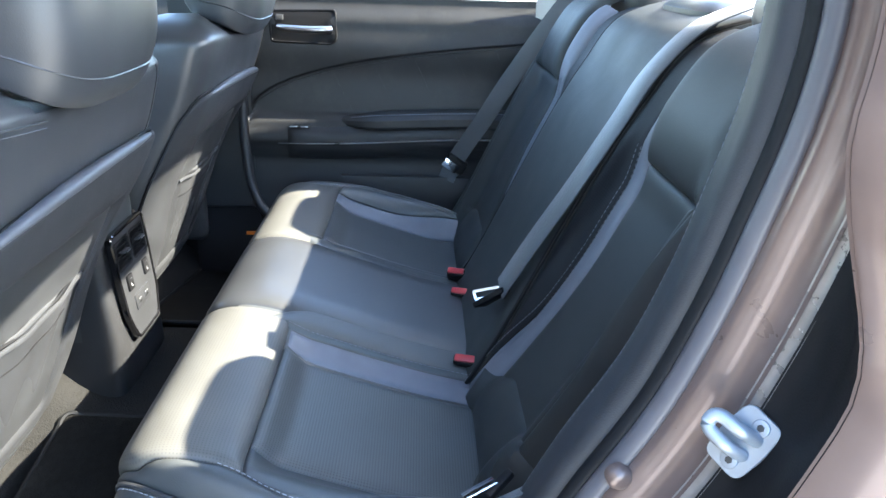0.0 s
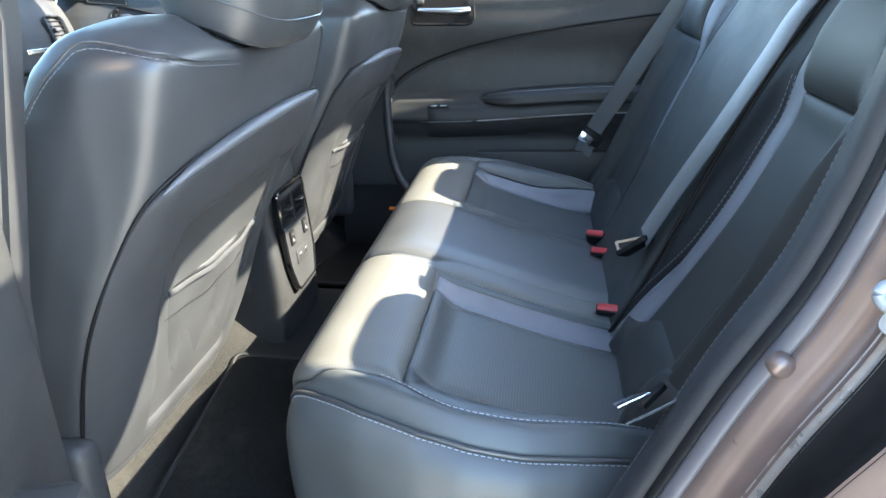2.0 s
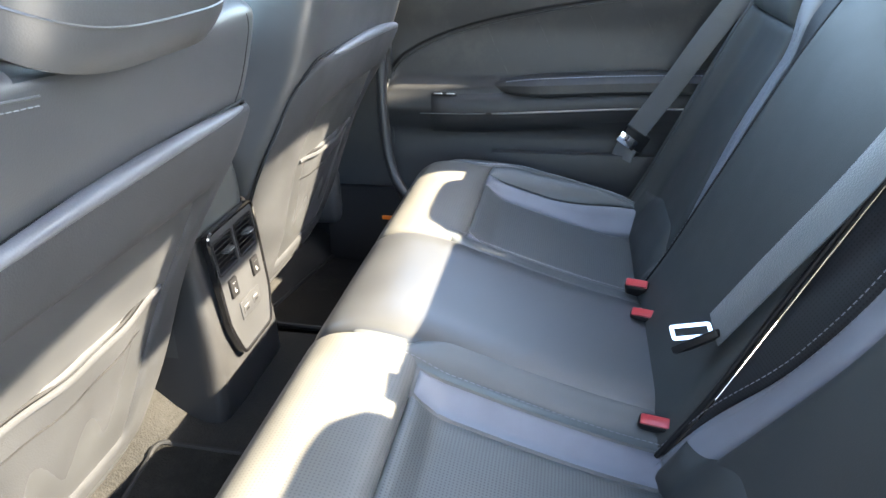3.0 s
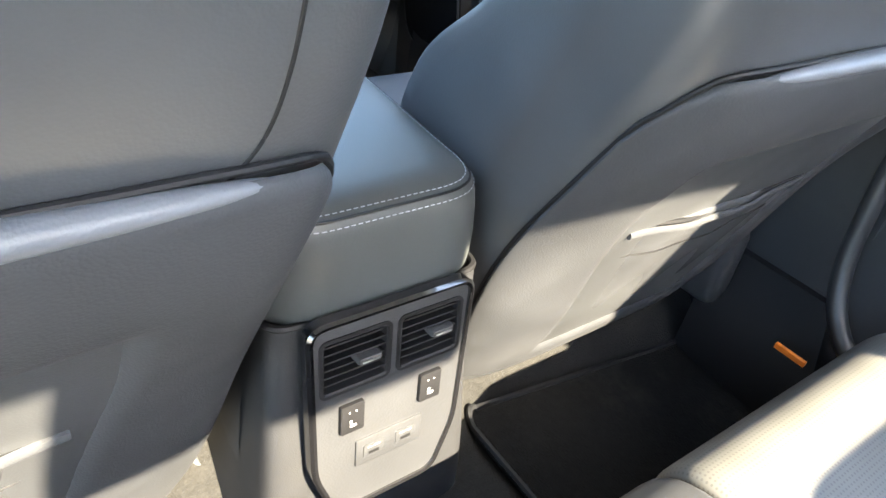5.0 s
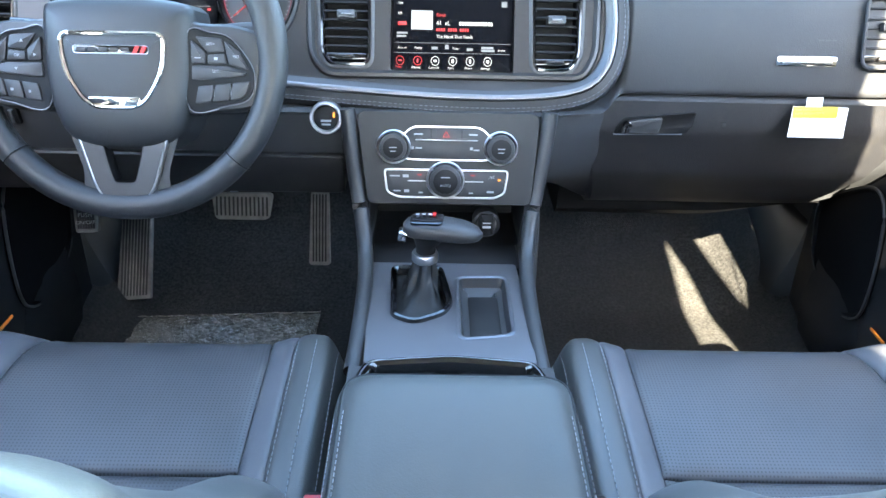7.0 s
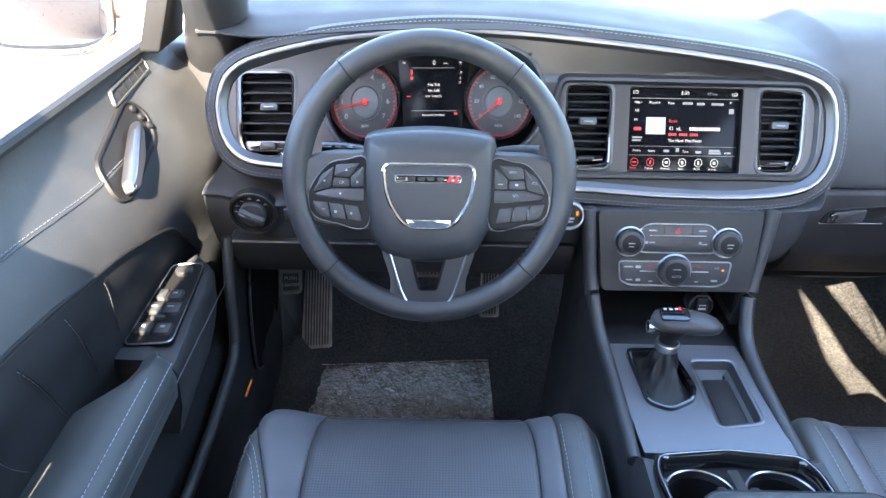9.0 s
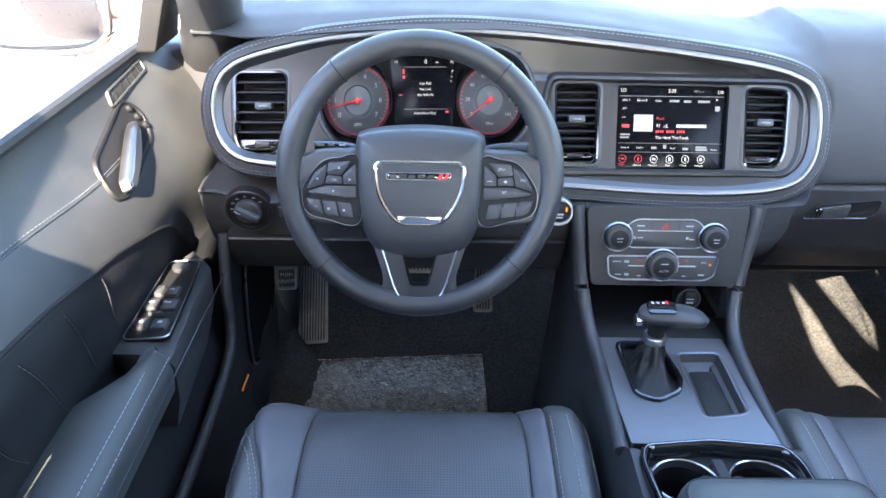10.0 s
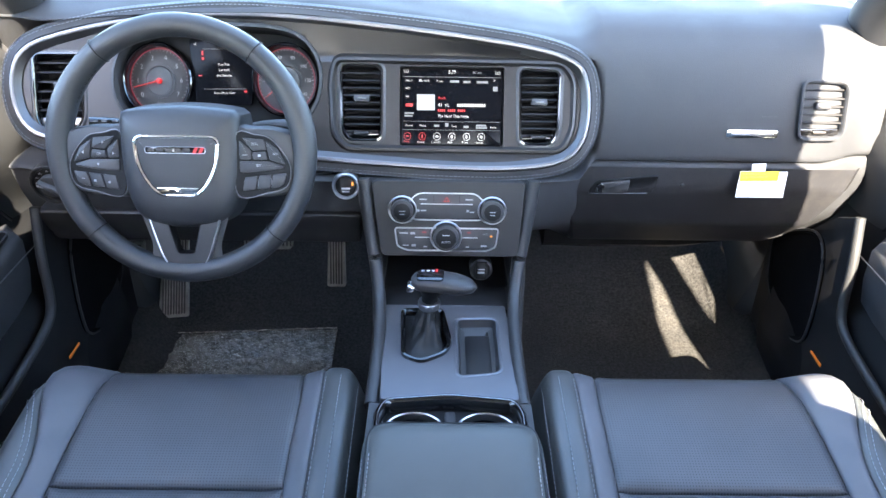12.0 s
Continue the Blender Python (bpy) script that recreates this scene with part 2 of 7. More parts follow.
# ---- mesh helpers ----
def part(name, bm, material, parent=None, label="", smooth=True):
    """Links a bmesh, given in world metres, as one mesh object under a thing or a part."""
    bmesh.ops.recalc_face_normals(bm, faces=bm.faces)
    if parent is not None:
        base, up = Vector(), parent
        while up is not None:
            base, up = base + up.location, up.parent
        bmesh.ops.translate(bm, verts=bm.verts, vec=-base)
    me = bpy.data.meshes.new(name)
    bm.to_mesh(me)
    bm.free()
    if smooth:
        me.shade_smooth()
        me.set_sharp_from_angle(angle=radians(38))
    me.materials.append(material)
    ob = new(name, me)
    ob.parent = parent
    if label:
        ob["label"] = label
    return ob


def thing(name, at, label, category, group="", kind=""):
    ob = new(name)
    ob.empty_display_size = 0.05
    ob.location = at
    return tagged(ob, label, category, group, kind)


def spline(pts, n, closed=False):
    """n points along a smooth curve through pts, evenly spaced."""
    pts = [Vector(p) for p in pts]
    k = len(pts)
    out = []
    spans = k if closed else k - 1
    for i in range(spans):
        p0, p1, p2, p3 = (pts[(i + j) % k] if closed else pts[min(max(i + j, 0), k - 1)] for j in (-1, 0, 1, 2))
        for s in range(24):
            t = s / 24
            out.append(0.5 * (2 * p1 + (p2 - p0) * t + (2 * p0 - 5 * p1 + 4 * p2 - p3) * t * t + (3 * p1 - p0 - 3 * p2 + p3) * t ** 3))
    out.append(pts[0] if closed else pts[-1])
    ds = [0.0]
    for a, b in zip(out, out[1:]):
        ds.append(ds[-1] + (b - a).length)
    res, j = [], 0
    for i in range(n):
        d = ds[-1] * i / (n if closed else n - 1)
        while j < len(ds) - 2 and ds[j + 1] < d:
            j += 1
        f = (d - ds[j]) / max(ds[j + 1] - ds[j], 1e-9)
        res.append(out[j].lerp(out[j + 1], min(max(f, 0), 1)))
    return res


def swept(pts, per):
    """A smooth curve through pts with a fixed count of steps in each span."""
    pts = [Vector(p) for p in pts]
    k, out = len(pts), []
    for i in range(k - 1):
        p0, p1, p2, p3 = (pts[min(max(i + j, 0), k - 1)] for j in (-1, 0, 1, 2))
        for s in range(per):
            t = s / per
            out.append(0.5 * (2 * p1 + (p2 - p0) * t + (2 * p0 - 5 * p1 + 4 * p2 - p3) * t * t + (3 * p1 - p0 - 3 * p2 + p3) * t ** 3))
    return out + [pts[-1]]


def rrect(x0, y0, x1, y1, r, k=6):
    """A rectangle with rounded corners, counter-clockwise."""
    out = []
    for cx, cy, a in ((x1 - r, y1 - r, 0), (x0 + r, y1 - r, 90), (x0 + r, y0 + r, 180), (x1 - r, y0 + r, 270)):
        for i in range(k + 1):
            t = radians(a + 90 * i / k)
            out.append((cx + r * math.cos(t), cy + r * math.sin(t)))
    return out


def circle(cx, cy, r, n=40):
    return [(cx + r * math.cos(2 * math.pi * i / n), cy + r * math.sin(2 * math.pi * i / n)) for i in range(n)]


def rounded(pts, r, k=5):
    """A polygon with its corners rounded off."""
    out, n = [], len(pts)
    for i in range(n):
        a, b, c = (Vector(pts[j % n]) for j in (i - 1, i, i + 1))
        e, f = (a - b), (c - b)
        d = min(r[i] if isinstance(r, (list, tuple)) else r, e.length * 0.45, f.length * 0.45)
        p, q = b + e.normalized() * d, b + f.normalized() * d
        for s in range(k + 1):
            t = s / k
            out.append(tuple(p * (1 - t) ** 2 + b * 2 * t * (1 - t) + q * t * t))
    return out


def inset(loop, d):
    """The closed 2D loop moved inwards by d."""
    if d > 0.0125:
        us, vs = [p[0] for p in loop], [p[1] for p in loop]
        cu, cv = (min(us) + max(us)) / 2, (min(vs) + max(vs)) / 2
        fu, fv = 1 - 2 * d / (max(us) - min(us)), 1 - 2 * d / (max(vs) - min(vs))
        return [(cu + (p[0] - cu) * fu, cv + (p[1] - cv) * fv) for p in loop]
    n, out = len(loop), []
    area = sum(loop[i][0] * loop[(i + 1) % n][1] - loop[(i + 1) % n][0] * loop[i][1] for i in range(n))
    s = 1 if area > 0 else -1
    for i in range(n):
        a, b, c = Vector(loop[i - 1][:2]), Vector(loop[i][:2]), Vector(loop[(i + 1) % n][:2])
        e, f = (b - a), (c - b)
        if e.length < 1e-9 or f.length < 1e-9:
            e = f = c - a
        e, f = e.normalized(), f.normalized()
        n1, n2 = Vector((-e.y, e.x)), Vector((-f.y, f.x))
        m = n1 + n2
        m = m / max(m.length_squared, 0.5) * 2 if m.length > 1e-6 else n1
        out.append(tuple(b + m * d * s))
    return out


def flat(origin, right, up):
    """A map from (u, v, h) in a plane to the world; h stands off along the normal."""
    o, r, u = Vector(origin), Vector(right).normalized(), Vector(up).normalized()
    n = r.cross(u)
    return lambda a, b, h=0.0: o + r * a + u * b + n * h


def ringed(bm, loops, closed=True):
    """Quads between loops of equal length; returns the vert rings."""
    rings = [[bm.verts.new(p) for p in loop] for loop in loops]
    for a, b in zip(rings, rings[1:]):
        n = len(a)
        for i in range(n if closed else n - 1):
            bm.faces.new((a[i], a[(i + 1) % n], b[(i + 1) % n], b[i]))
    return rings


def dish(loop, at, layers, cap=True, back=False, bm=None):
    """A plate or frame of the given outline: layers are (inset, height) in turn; cap closes the last one, back the first."""
    bm = bm or bmesh.new()
    rings = ringed(bm, [[at(u, v, h) for u, v in (inset(loop, d) if d else loop)] for d, h in layers])
    for close, ring in ((cap, rings[-1]), (back, rings[0])):
        if close:
            bm.faces.new(ring)
    return bm


def slab(loop, at, h, bevel=0.0015, base=0.0, bm=None):
    b = min(bevel, abs(h - base) * 0.8)
    return dish(loop, at, [(0, base), (0, h - b), (b * 0.3, h - b * 0.3), (b, h)], bm=bm)


def holed(outer, holes, at, h, deep, grid=None):
    """A plate with openings through it; the openings' walls go down by deep."""
    bm = bmesh.new()
    edges = []
    for loop in [outer] + holes:
        vs = [bm.verts.new((u, v, 0)) for u, v in loop]
        edges += [bm.edges.new((vs[i], vs[(i + 1) % len(vs)])) for i in range(len(vs))]
    bmesh.ops.triangle_fill(bm, use_beauty=True, use_dissolve=False, edges=edges)
    if grid:
        for axis, lines in enumerate(grid):
            for c in lines:
                co, no = Vector((0, 0, 0)), Vector((0, 0, 0))
                co[axis], no[axis] = c, 1
                bmesh.ops.bisect_plane(bm, geom=bm.verts[:] + bm.edges[:] + bm.faces[:], plane_co=co, plane_no=no)
    for v in bm.verts:
        v.co = at(v.co.x, v.co.y, h)
    for loop in holes:
        ringed(bm, [[at(u, v, h) for u, v in loop], [at(u, v, h - deep) for u, v in loop]])
    bmesh.ops.remove_doubles(bm, verts=bm.verts, dist=1e-5)
    return bm


def loft(rings, caps=(True, True), bm=None):
    bm = bm or bmesh.new()
    made = ringed(bm, rings)
    for close, ring in zip(caps, (made[0], made[-1])):
        if close:
            c = bm.verts.new(sum((v.co for v in ring), Vector()) / len(ring))
            for i in range(len(ring)):
                bm.faces.new((ring[i], ring[(i + 1) % len(ring)], c))
    return bm


def tube(pts, r, k=8, closed=False, bm=None, flatten=1.0, up=None):
    """A round or flattened cord along points."""
    bm = bm or bmesh.new()
    pts = [Vector(p) for p in pts]
    n, rings = len(pts), []
    for i, p in enumerate(pts):
        a = pts[(i - 1) % n] if closed or i else p
        b = pts[(i + 1) % n] if closed or i < n - 1 else p
        t = (b - a).normalized()
        ref = Vector(up) if up else (Vector((0, 0, 1)) if abs(t.z) < 0.9 else Vector((0, 1, 0)))
        s = t.cross(ref).normalized()
        w = s.cross(t).normalized()
        rr = r(i / max(n - 1, 1)) if callable(r) else r
        rings.append([p + s * math.cos(2 * math.pi * j / k) * rr + w * math.sin(2 * math.pi * j / k) * rr * flatten for j in range(k)])
    if closed:
        rings.append(rings[0])
    loft(rings, (not closed, not closed), bm)
    if closed:
        bmesh.ops.remove_doubles(bm, verts=bm.verts, dist=1e-6)
    return bm


def box(x0, y0, z0, x1, y1, z1, r=0.004, seg=2, bm=None):
    own = bmesh.new()
    bmesh.ops.create_cube(own, size=1)
    for v in own.verts:
        v.co = Vector(((x0 + x1) / 2 + v.co.x * (x1 - x0), (y0 + y1) / 2 + v.co.y * (y1 - y0), (z0 + z1) / 2 + v.co.z * (z1 - z0)))
    if r:
        bmesh.ops.bevel(own, geom=own.edges[:], offset=r, segments=seg, profile=0.5, affect="EDGES")
    return own


def moved(bm, m):
    bmesh.ops.transform(bm, matrix=m, verts=bm.verts)
    return bm


def stitches(pts, length=0.005, gap=0.003, r=0.0008, bm=None):
    """A row of short threads along a curve."""
    bm = bm or bmesh.new()
    pts = [Vector(p) for p in pts]
    total = sum((b - a).length for a, b in zip(pts, pts[1:]))
    n = max(int(total / (length + gap)), 2)
    run = spline(pts, n * 2 + 1) if len(pts) > 1 else pts
    for i in range(0, len(run) - 1, 2):
        a, b = run[i], run[i + 1]
        d = (b - a)
        b = a + d * 1.25
        s = d.cross(Vector((0, 0.3, 1))).normalized() * r
        w = s.cross(d).normalized() * r
        q = [a + s, a + w, a - s, a - w, b + s, b + w, b - s, b - w]
        vs = [bm.verts.new(p) for p in q]
        for f in ((0, 1, 5, 4), (1, 2, 6, 5), (2, 3, 7, 6), (3, 0, 4, 7), (0, 3, 2, 1), (4, 5, 6, 7)):
            bm.faces.new([vs[j] for j in f])
    return bm


def patch(S, lo, hi, v0, v1, nu=24, nv=40, puff=0.006, edge=0.012, sink=0.004, lift=0.0, out=(0, 0.6, 1)):
    """An upholstery panel on the surface S(u, v), between the curves lo(v) and hi(v), swelling between its seams. UVs in metres."""
    bm = bmesh.new()
    uvl = bm.loops.layers.uv.new("uv")
    P = [[None] * (nu + 1) for _ in range(nv + 1)]
    grid = [[None] * (nu + 1) for _ in range(nv + 1)]
    # closer rows near the edges
    def ease(t):
        return 0.5 - 0.5 * math.cos(math.pi * t)
    for j in range(nv + 1):
        v = v0 + (v1 - v0) * ease(j / nv)
        a, b = (lo(v) if callable(lo) else lo), (hi(v) if callable(hi) else hi)
        for i in range(nu + 1):
            P[j][i] = (a + (b - a) * ease(i / nu), v)
    base = [[Vector(S(*P[j][i])) for i in range(nu + 1)] for j in range(nv + 1)]
    for j in range(nv + 1):
        for i in range(nu + 1):
            p = base[j][i]
            du = base[j][min(i + 1, nu)] - base[j][max(i - 1, 0)]
            dv = base[min(j + 1, nv)][i] - base[max(j - 1, 0)][i]
            n = du.cross(dv)
            n = n.normalized() if n.length > 1e-12 else Vector((0, 0, 1))
            n = n if n.dot(Vector(out)) > 0 else -n
            d = min((p - base[j][0]).length, (p - base[j][nu]).length, (p - base[0][i]).length, (p - base[nv][i]).length)
            t = min(d / edge, 1)
            grid[j][i] = bm.verts.new(p + n * (lift - sink + (sink + puff) * math.sqrt(max(1 - (1 - t) ** 2, 0))))
    wide = max((base[nv // 2][nu] - base[nv // 2][0]).length, 1e-4)
    arc = [0.0]
    for j in range(nv):
        arc.append(arc[-1] + (base[j + 1][nu // 2] - base[j][nu // 2]).length)
    for j in range(nv):
        for i in range(nu):
            f = bm.faces.new((grid[j][i], grid[j][i + 1], grid[j + 1][i + 1], grid[j + 1][i]))
            for loop, (jj, ii) in zip(f.loops, ((j, i), (j, i + 1), (j + 1, i + 1), (j + 1, i))):
                loop[uvl].uv = (ease(ii / nu) * wide, arc[jj])
    return bm


def line_on(S, us, vs, n=40, lift=0.001, out=(0, 0.6, 1)):
    """Points on S along the parameter curve through (us, vs)."""
    pts = []
    for p in spline([(u, v, 0) for u, v in zip(us, vs)], n):
        c = Vector(S(p.x, p.y))
        e = 1e-3
        nrm = (Vector(S(p.x + e, p.y)) - c).cross(Vector(S(p.x, p.y + e)) - c).normalized()
        nrm = nrm if nrm.dot(Vector(out)) > 0 else -nrm
        pts.append(c + nrm * lift)
    return pts


def lettering(text, size, at, u, v, material, parent, name="lettering", label="", align="LEFT", h=0.0005, squeeze=1.0):
    """Flat raised letters on a plane map."""
    cu = bpy.data.curves.new(name, "FONT")
    cu.body, cu.size, cu.align_x, cu.align_y = text, size, align, "CENTER"
    cu.extrude, cu.resolution_u = 0.0, 3
    tmp = bpy.data.objects.new(name, cu)
    me = bpy.data.meshes.new_from_object(tmp)
    bpy.data.objects.remove(tmp)
    bpy.data.curves.remove(cu)
    bm = bmesh.new()
    bm.from_mesh(me)
    bpy.data.meshes.remove(me)
    for w in bm.verts:
        w.co = at(u + w.co.x * squeeze, v + w.co.y, h)
    return part(name, bm, material, parent, label, smooth=False)


def bars(rows, at, material, parent, name="printed_lines", h=0.0005):
    """Unreadable writing as plain bars: rows of (u, v, width, height)."""
    for u, v, w, t in rows:
        bm = bmesh.new()
        bm.faces.new([bm.verts.new(at(a, b, h)) for a, b in ((u, v - t / 2), (u + w, v - t / 2), (u + w, v + t / 2), (u, v + t / 2))])
        part(name, bm, material, parent, smooth=False)


def evenly(loop, n):
    """The closed 2D loop in n even steps."""
    pts = [Vector(p) for p in loop] + [Vector(loop[0])]
    total = sum((b - a).length for a, b in zip(pts, pts[1:]))
    out, i, past = [], 0, 0.0
    for k in range(n):
        d = total * k / n
        while past + (pts[i + 1] - pts[i]).length < d:
            past += (pts[i + 1] - pts[i]).length
            i += 1
        out.append(tuple(pts[i].lerp(pts[i + 1], (d - past) / max((pts[i + 1] - pts[i]).length, 1e-9))))
    return out


def lerp(a, b, t):
    return a + (b - a) * t


def step(a, b, x):
    t = min(max((x - a) / (b - a), 0), 1)
    return t * t * (3 - 2 * t)

# ---- ground, floor, roof and body ----
bm = bmesh.new()
bmesh.ops.create_grid(bm, x_segments=40, y_segments=40, size=400)
for v in bm.verts:
    v.co.z = -.42
ground = tagged(part("ground", bm, CONCRETE), "pale sunlit concrete lot round the car", "ground", kind="structure")


def floor_z(x, y):
    z = -.085 - .015 * step(-.3, -.7, y)
    z += .11 * (1 - step(.14, .29, abs(x))) * step(-.20, -.45, y)
    z += .11 * step(-.86, -.68, y) * (1 - step(-.42, -.28, y))          # the heel board under the front seats
    if y > .22:
        z += (y - .22) * .28
    z += .22 * step(.45, .62, y) + .10 * step(.40, .70, y)
    z += .12 * step(.60, .73, abs(x)) * step(-.2, .35, y)
    return z


xs = [-.73 + 1.46 * i / 60 for i in range(61)]
# split so that the rear carpet carries its shade as darker colour
for name, y0, y1, n, cloth, label in (("floor", -.60, .80, 56, CARPET, "black carpeted floor of the front footwells"), ("floor_rear", -1.62, -.60, 40, REAR_CARPET, "black carpeted floor before the rear bench, its shade put into the colour")):
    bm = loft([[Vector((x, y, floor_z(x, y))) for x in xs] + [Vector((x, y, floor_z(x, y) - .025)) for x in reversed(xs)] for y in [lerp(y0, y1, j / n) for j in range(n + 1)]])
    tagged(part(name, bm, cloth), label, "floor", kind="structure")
part_fw = part("firewall", box(-.74, .74, -.10, .74, .80, .70, .01), PLASTIC_DARK)
tagged(part_fw, "dark bulkhead below the windscreen", "bulkhead", kind="structure")
bm = bmesh.new()
rings = []
for j in range(30):
    y = -1.77 + 1.47 * j / 29
    h = 1.10 - .05 * ((y + .95) / .65) ** 2
    rings.append([Vector((x, y, h - .05 * (abs(x) / .6) ** 3)) for x in [-.60 + 1.2 * i / 20 for i in range(21)]])
ringed(bm, rings, closed=False)
bmesh.ops.solidify(bm, geom=bm.faces[:], thickness=-.04)
tagged(part("ceiling", bm, HEADLINER), "light grey cloth headliner", "ceiling", kind="structure")
for sx in (-1, 1):
    side = "left" if sx < 0 else "right"
    a = tagged(part("windscreen_pillar", tube(spline([(sx * .765, .20, .56), (sx * .735, .11, .645), (sx * .705, .05, .72), (sx * .665, -.10, .86), (sx * .60, -.36, 1.06)], 24), .048, 14, flatten=.8), GREY_PLASTIC), "grey plastic windscreen pillar trim", "pillar", kind="structure")
    tagged(part("roof_rail", tube([(sx * .60, -.36, 1.06), (sx * .605, -.9, 1.07), (sx * .58, -1.66, 1.04)], .035, 10), HEADLINER), "grey roof rail trim", "roof rail", kind="structure")
    rear_edge = ((-.84, -.85, -.875, -.908, -.885, -.87) if sx < 0 else (-.95, -.955, -.955, -.955, -.90, -.88))
    bm = loft([[Vector((sx * x, y, z)) for x, y in ((x0 + k, y0), (x0 + k + .05, y0), (x0 + k + .05, y1), (x0 + k, y1))] for (x0, y0, z), y1, k in zip(((.705, -.76, -.08), (.705, -.76, .22), (.712, -.765, .40), (.672, -.77, .66), (.63, -.78, .90), (.59, -.80, 1.07)), rear_edge, (0, 0, 0, .015, .035, .035) if sx > 0 else (0,) * 6)])
    bmesh.ops.bevel(bm, geom=[e for e in bm.edges if abs((e.verts[0].co - e.verts[1].co).z) > .1], offset=.012, segments=3, affect="EDGES")
    tagged(part("door_pillar", bm, GREY_PLASTIC), "grey pillar trim between the doors", "pillar", kind="structure")
    bm = loft([[Vector((sx * xi, yi, z)), Vector((sx * .76, -1.72, z)), Vector((sx * .82, -2.3, z)), Vector((sx * (xi + .06), yi - .08, z))] for xi, yi, z in ((.66, -2.10, .45), (.63, -2.08, .66), (.57, -1.98, .80), (.48, -1.86, .93), (.42, -1.76, 1.06))])
    tagged(part("rear_pillar", bm, HEADLINER), "cloth covered rear roof pillar", "pillar", kind="structure")
    tagged(part("sill", box(min(sx * .70, sx * .86), -1.45, -.30, max(sx * .70, sx * .86), .35, -.045, .02, 3), PLASTIC), "black door sill", "sill", kind="structure")
for sx in (-1, 1):
    tagged(part("dash_end_trim", box(min(sx * .715, sx * .83), .098, .12, max(sx * .715, sx * .83), .50, .648, .02, 3), LID_VINYL), "black trim between the dashboard's end and the door", "trim", kind="structure")
for sx in (-1, 1):
    bm = bmesh.new()
    ringed(bm, [spline([(sx * (x + .05 * step(.20, .15, y)), y, z + k * step(.30, .60, y)) for x, z, k in ((.674, -.012, .10), (.690, .030, .08), (.712, .12, 0), (.722, .30, 0))], 14) for y in [.06 + .56 * i / 28 for i in range(29)]], closed=False)
    bmesh.ops.solidify(bm, geom=bm.faces[:], thickness=.006)
    tagged(part("kick_panel", bm, GREY_PLASTIC), "grey plastic kick panel at the side of the footwell", "trim", kind="structure")
bm = bmesh.new()
ringed(bm, [[Vector((x, .115, .268)), Vector((x, .118, .215 + .02 * step(.45, .68, x))), Vector((x, .135, .200 + .03 * step(.45, .68, x))), Vector((x, .40, .215))] for x in [.20 + .50 * i / 20 for i in range(21)]], closed=False)
tagged(part("under_panel", bm, PLASTIC_DARK), "black panel under the glovebox", "trim", kind="structure")
bm = bmesh.new()
ringed(bm, [[Vector((x, y, 1.155 - .05 * ((y + .95) / .65) ** 2 - .06 * (abs(x) / .66) ** 3)) for x in [-.66 + 1.32 * i / 20 for i in range(21)]] for y in [-1.80 + 1.52 * j / 29 for j in range(30)]], closed=False)
bmesh.ops.solidify(bm, geom=bm.faces[:], thickness=-.012)
tagged(part("roof", bm, PAINT), "grey metallic car roof above the headliner", "roof", kind="structure")
tagged(part("boot_lid", box(-.80, -3.05, .60, .80, -2.46, .66, .03, 3), PAINT), "grey metallic boot lid behind the rear window", "boot lid", kind="structure")
tagged(part("rear_bulkhead", box(-.78, -2.6, -.30, .78, -1.92, .60, .01), PLASTIC_DARK), "dark boot wall behind the bench", "bulkhead", kind="structure")
bm = bmesh.new()
rings = []
for j in range(20):
    y = .70 + .95 * j / 19
    rings.append([Vector((x, y, .66 - .10 * (j / 19) ** 2 - .10 * (abs(x) / .85) ** 3)) for x in [-.85 + 1.7 * i / 24 for i in range(25)]])
ringed(bm, rings, closed=False)
tagged(part("bonnet", bm, PAINT), "grey metallic bonnet ahead of the windscreen", "bonnet", kind="structure")

bm = bmesh.new()
ringed(bm, [[Vector((x * (1 - .10 * t), lerp(.60, -.31, t) + .10 * (1 - (x / .70) ** 2) * (1 - t), lerp(.70, 1.075, t) + .02 * math.sin(math.pi * t))) for x in [-.70 + 1.4 * i / 16 for i in range(17)]] for t in [j / 12 for j in range(13)]], closed=False)
ws = tagged(part("windscreen", bm, WINDSCREEN), "faintly tinted windscreen above the dashboard", "windscreen", kind="structure")
ws.visible_shadow = False

# brake lamp housing at the top of the rear window
bl = thing("brake_lamp", (0, -1.80, 1.02), "black high brake lamp housing at the top of the rear window", "brake lamp")
bm = loft([[Vector((x, y, z)) for y, z in ((-1.74, 1.02), (-1.74, 1.065), (-1.90, 1.03), (-1.898, 1.0 + k), (-1.875, .981 + k))] for x, k in ((-.160, .012), (-.150, 0), (.150, 0), (.160, .012))])
part("housing", bm, PLASTIC_DARK, bl)
part("lens", box(-.14, -1.904, 1.002, .14, -1.897, 1.026, .002), RED, bl, "red lens")

# floor mats, film and pedals
fm = thing("clear_floor_film", (-.45, .08, -.07), "crinkled clear protective film on the driver's carpet", "floor film")
bm = bmesh.new()
g = [[None] * 37 for _ in range(21)]
for j in range(21):
    for i in range(37):
        u, v = i / 36, j / 20
        x = lerp(lerp(-.668, -.255, u), lerp(-.675, -.245, u), v)
        y = lerp(.165 + .03 * u, -.20, v)
        g[j][i] = bm.verts.new((x, y, floor_z(max(x, -.56), y) + .006 + .004 * noise.noise(Vector((x * 38, y * 38, 0))) + .003 * noise.noise(Vector((x * 90, y * 90, 3)))))
for j in range(20):
    for i in range(36):
        bm.faces.new((g[j][i], g[j][i + 1], g[j + 1][i + 1], g[j + 1][i]))
part("film_sheet", bm, FILM, fm)
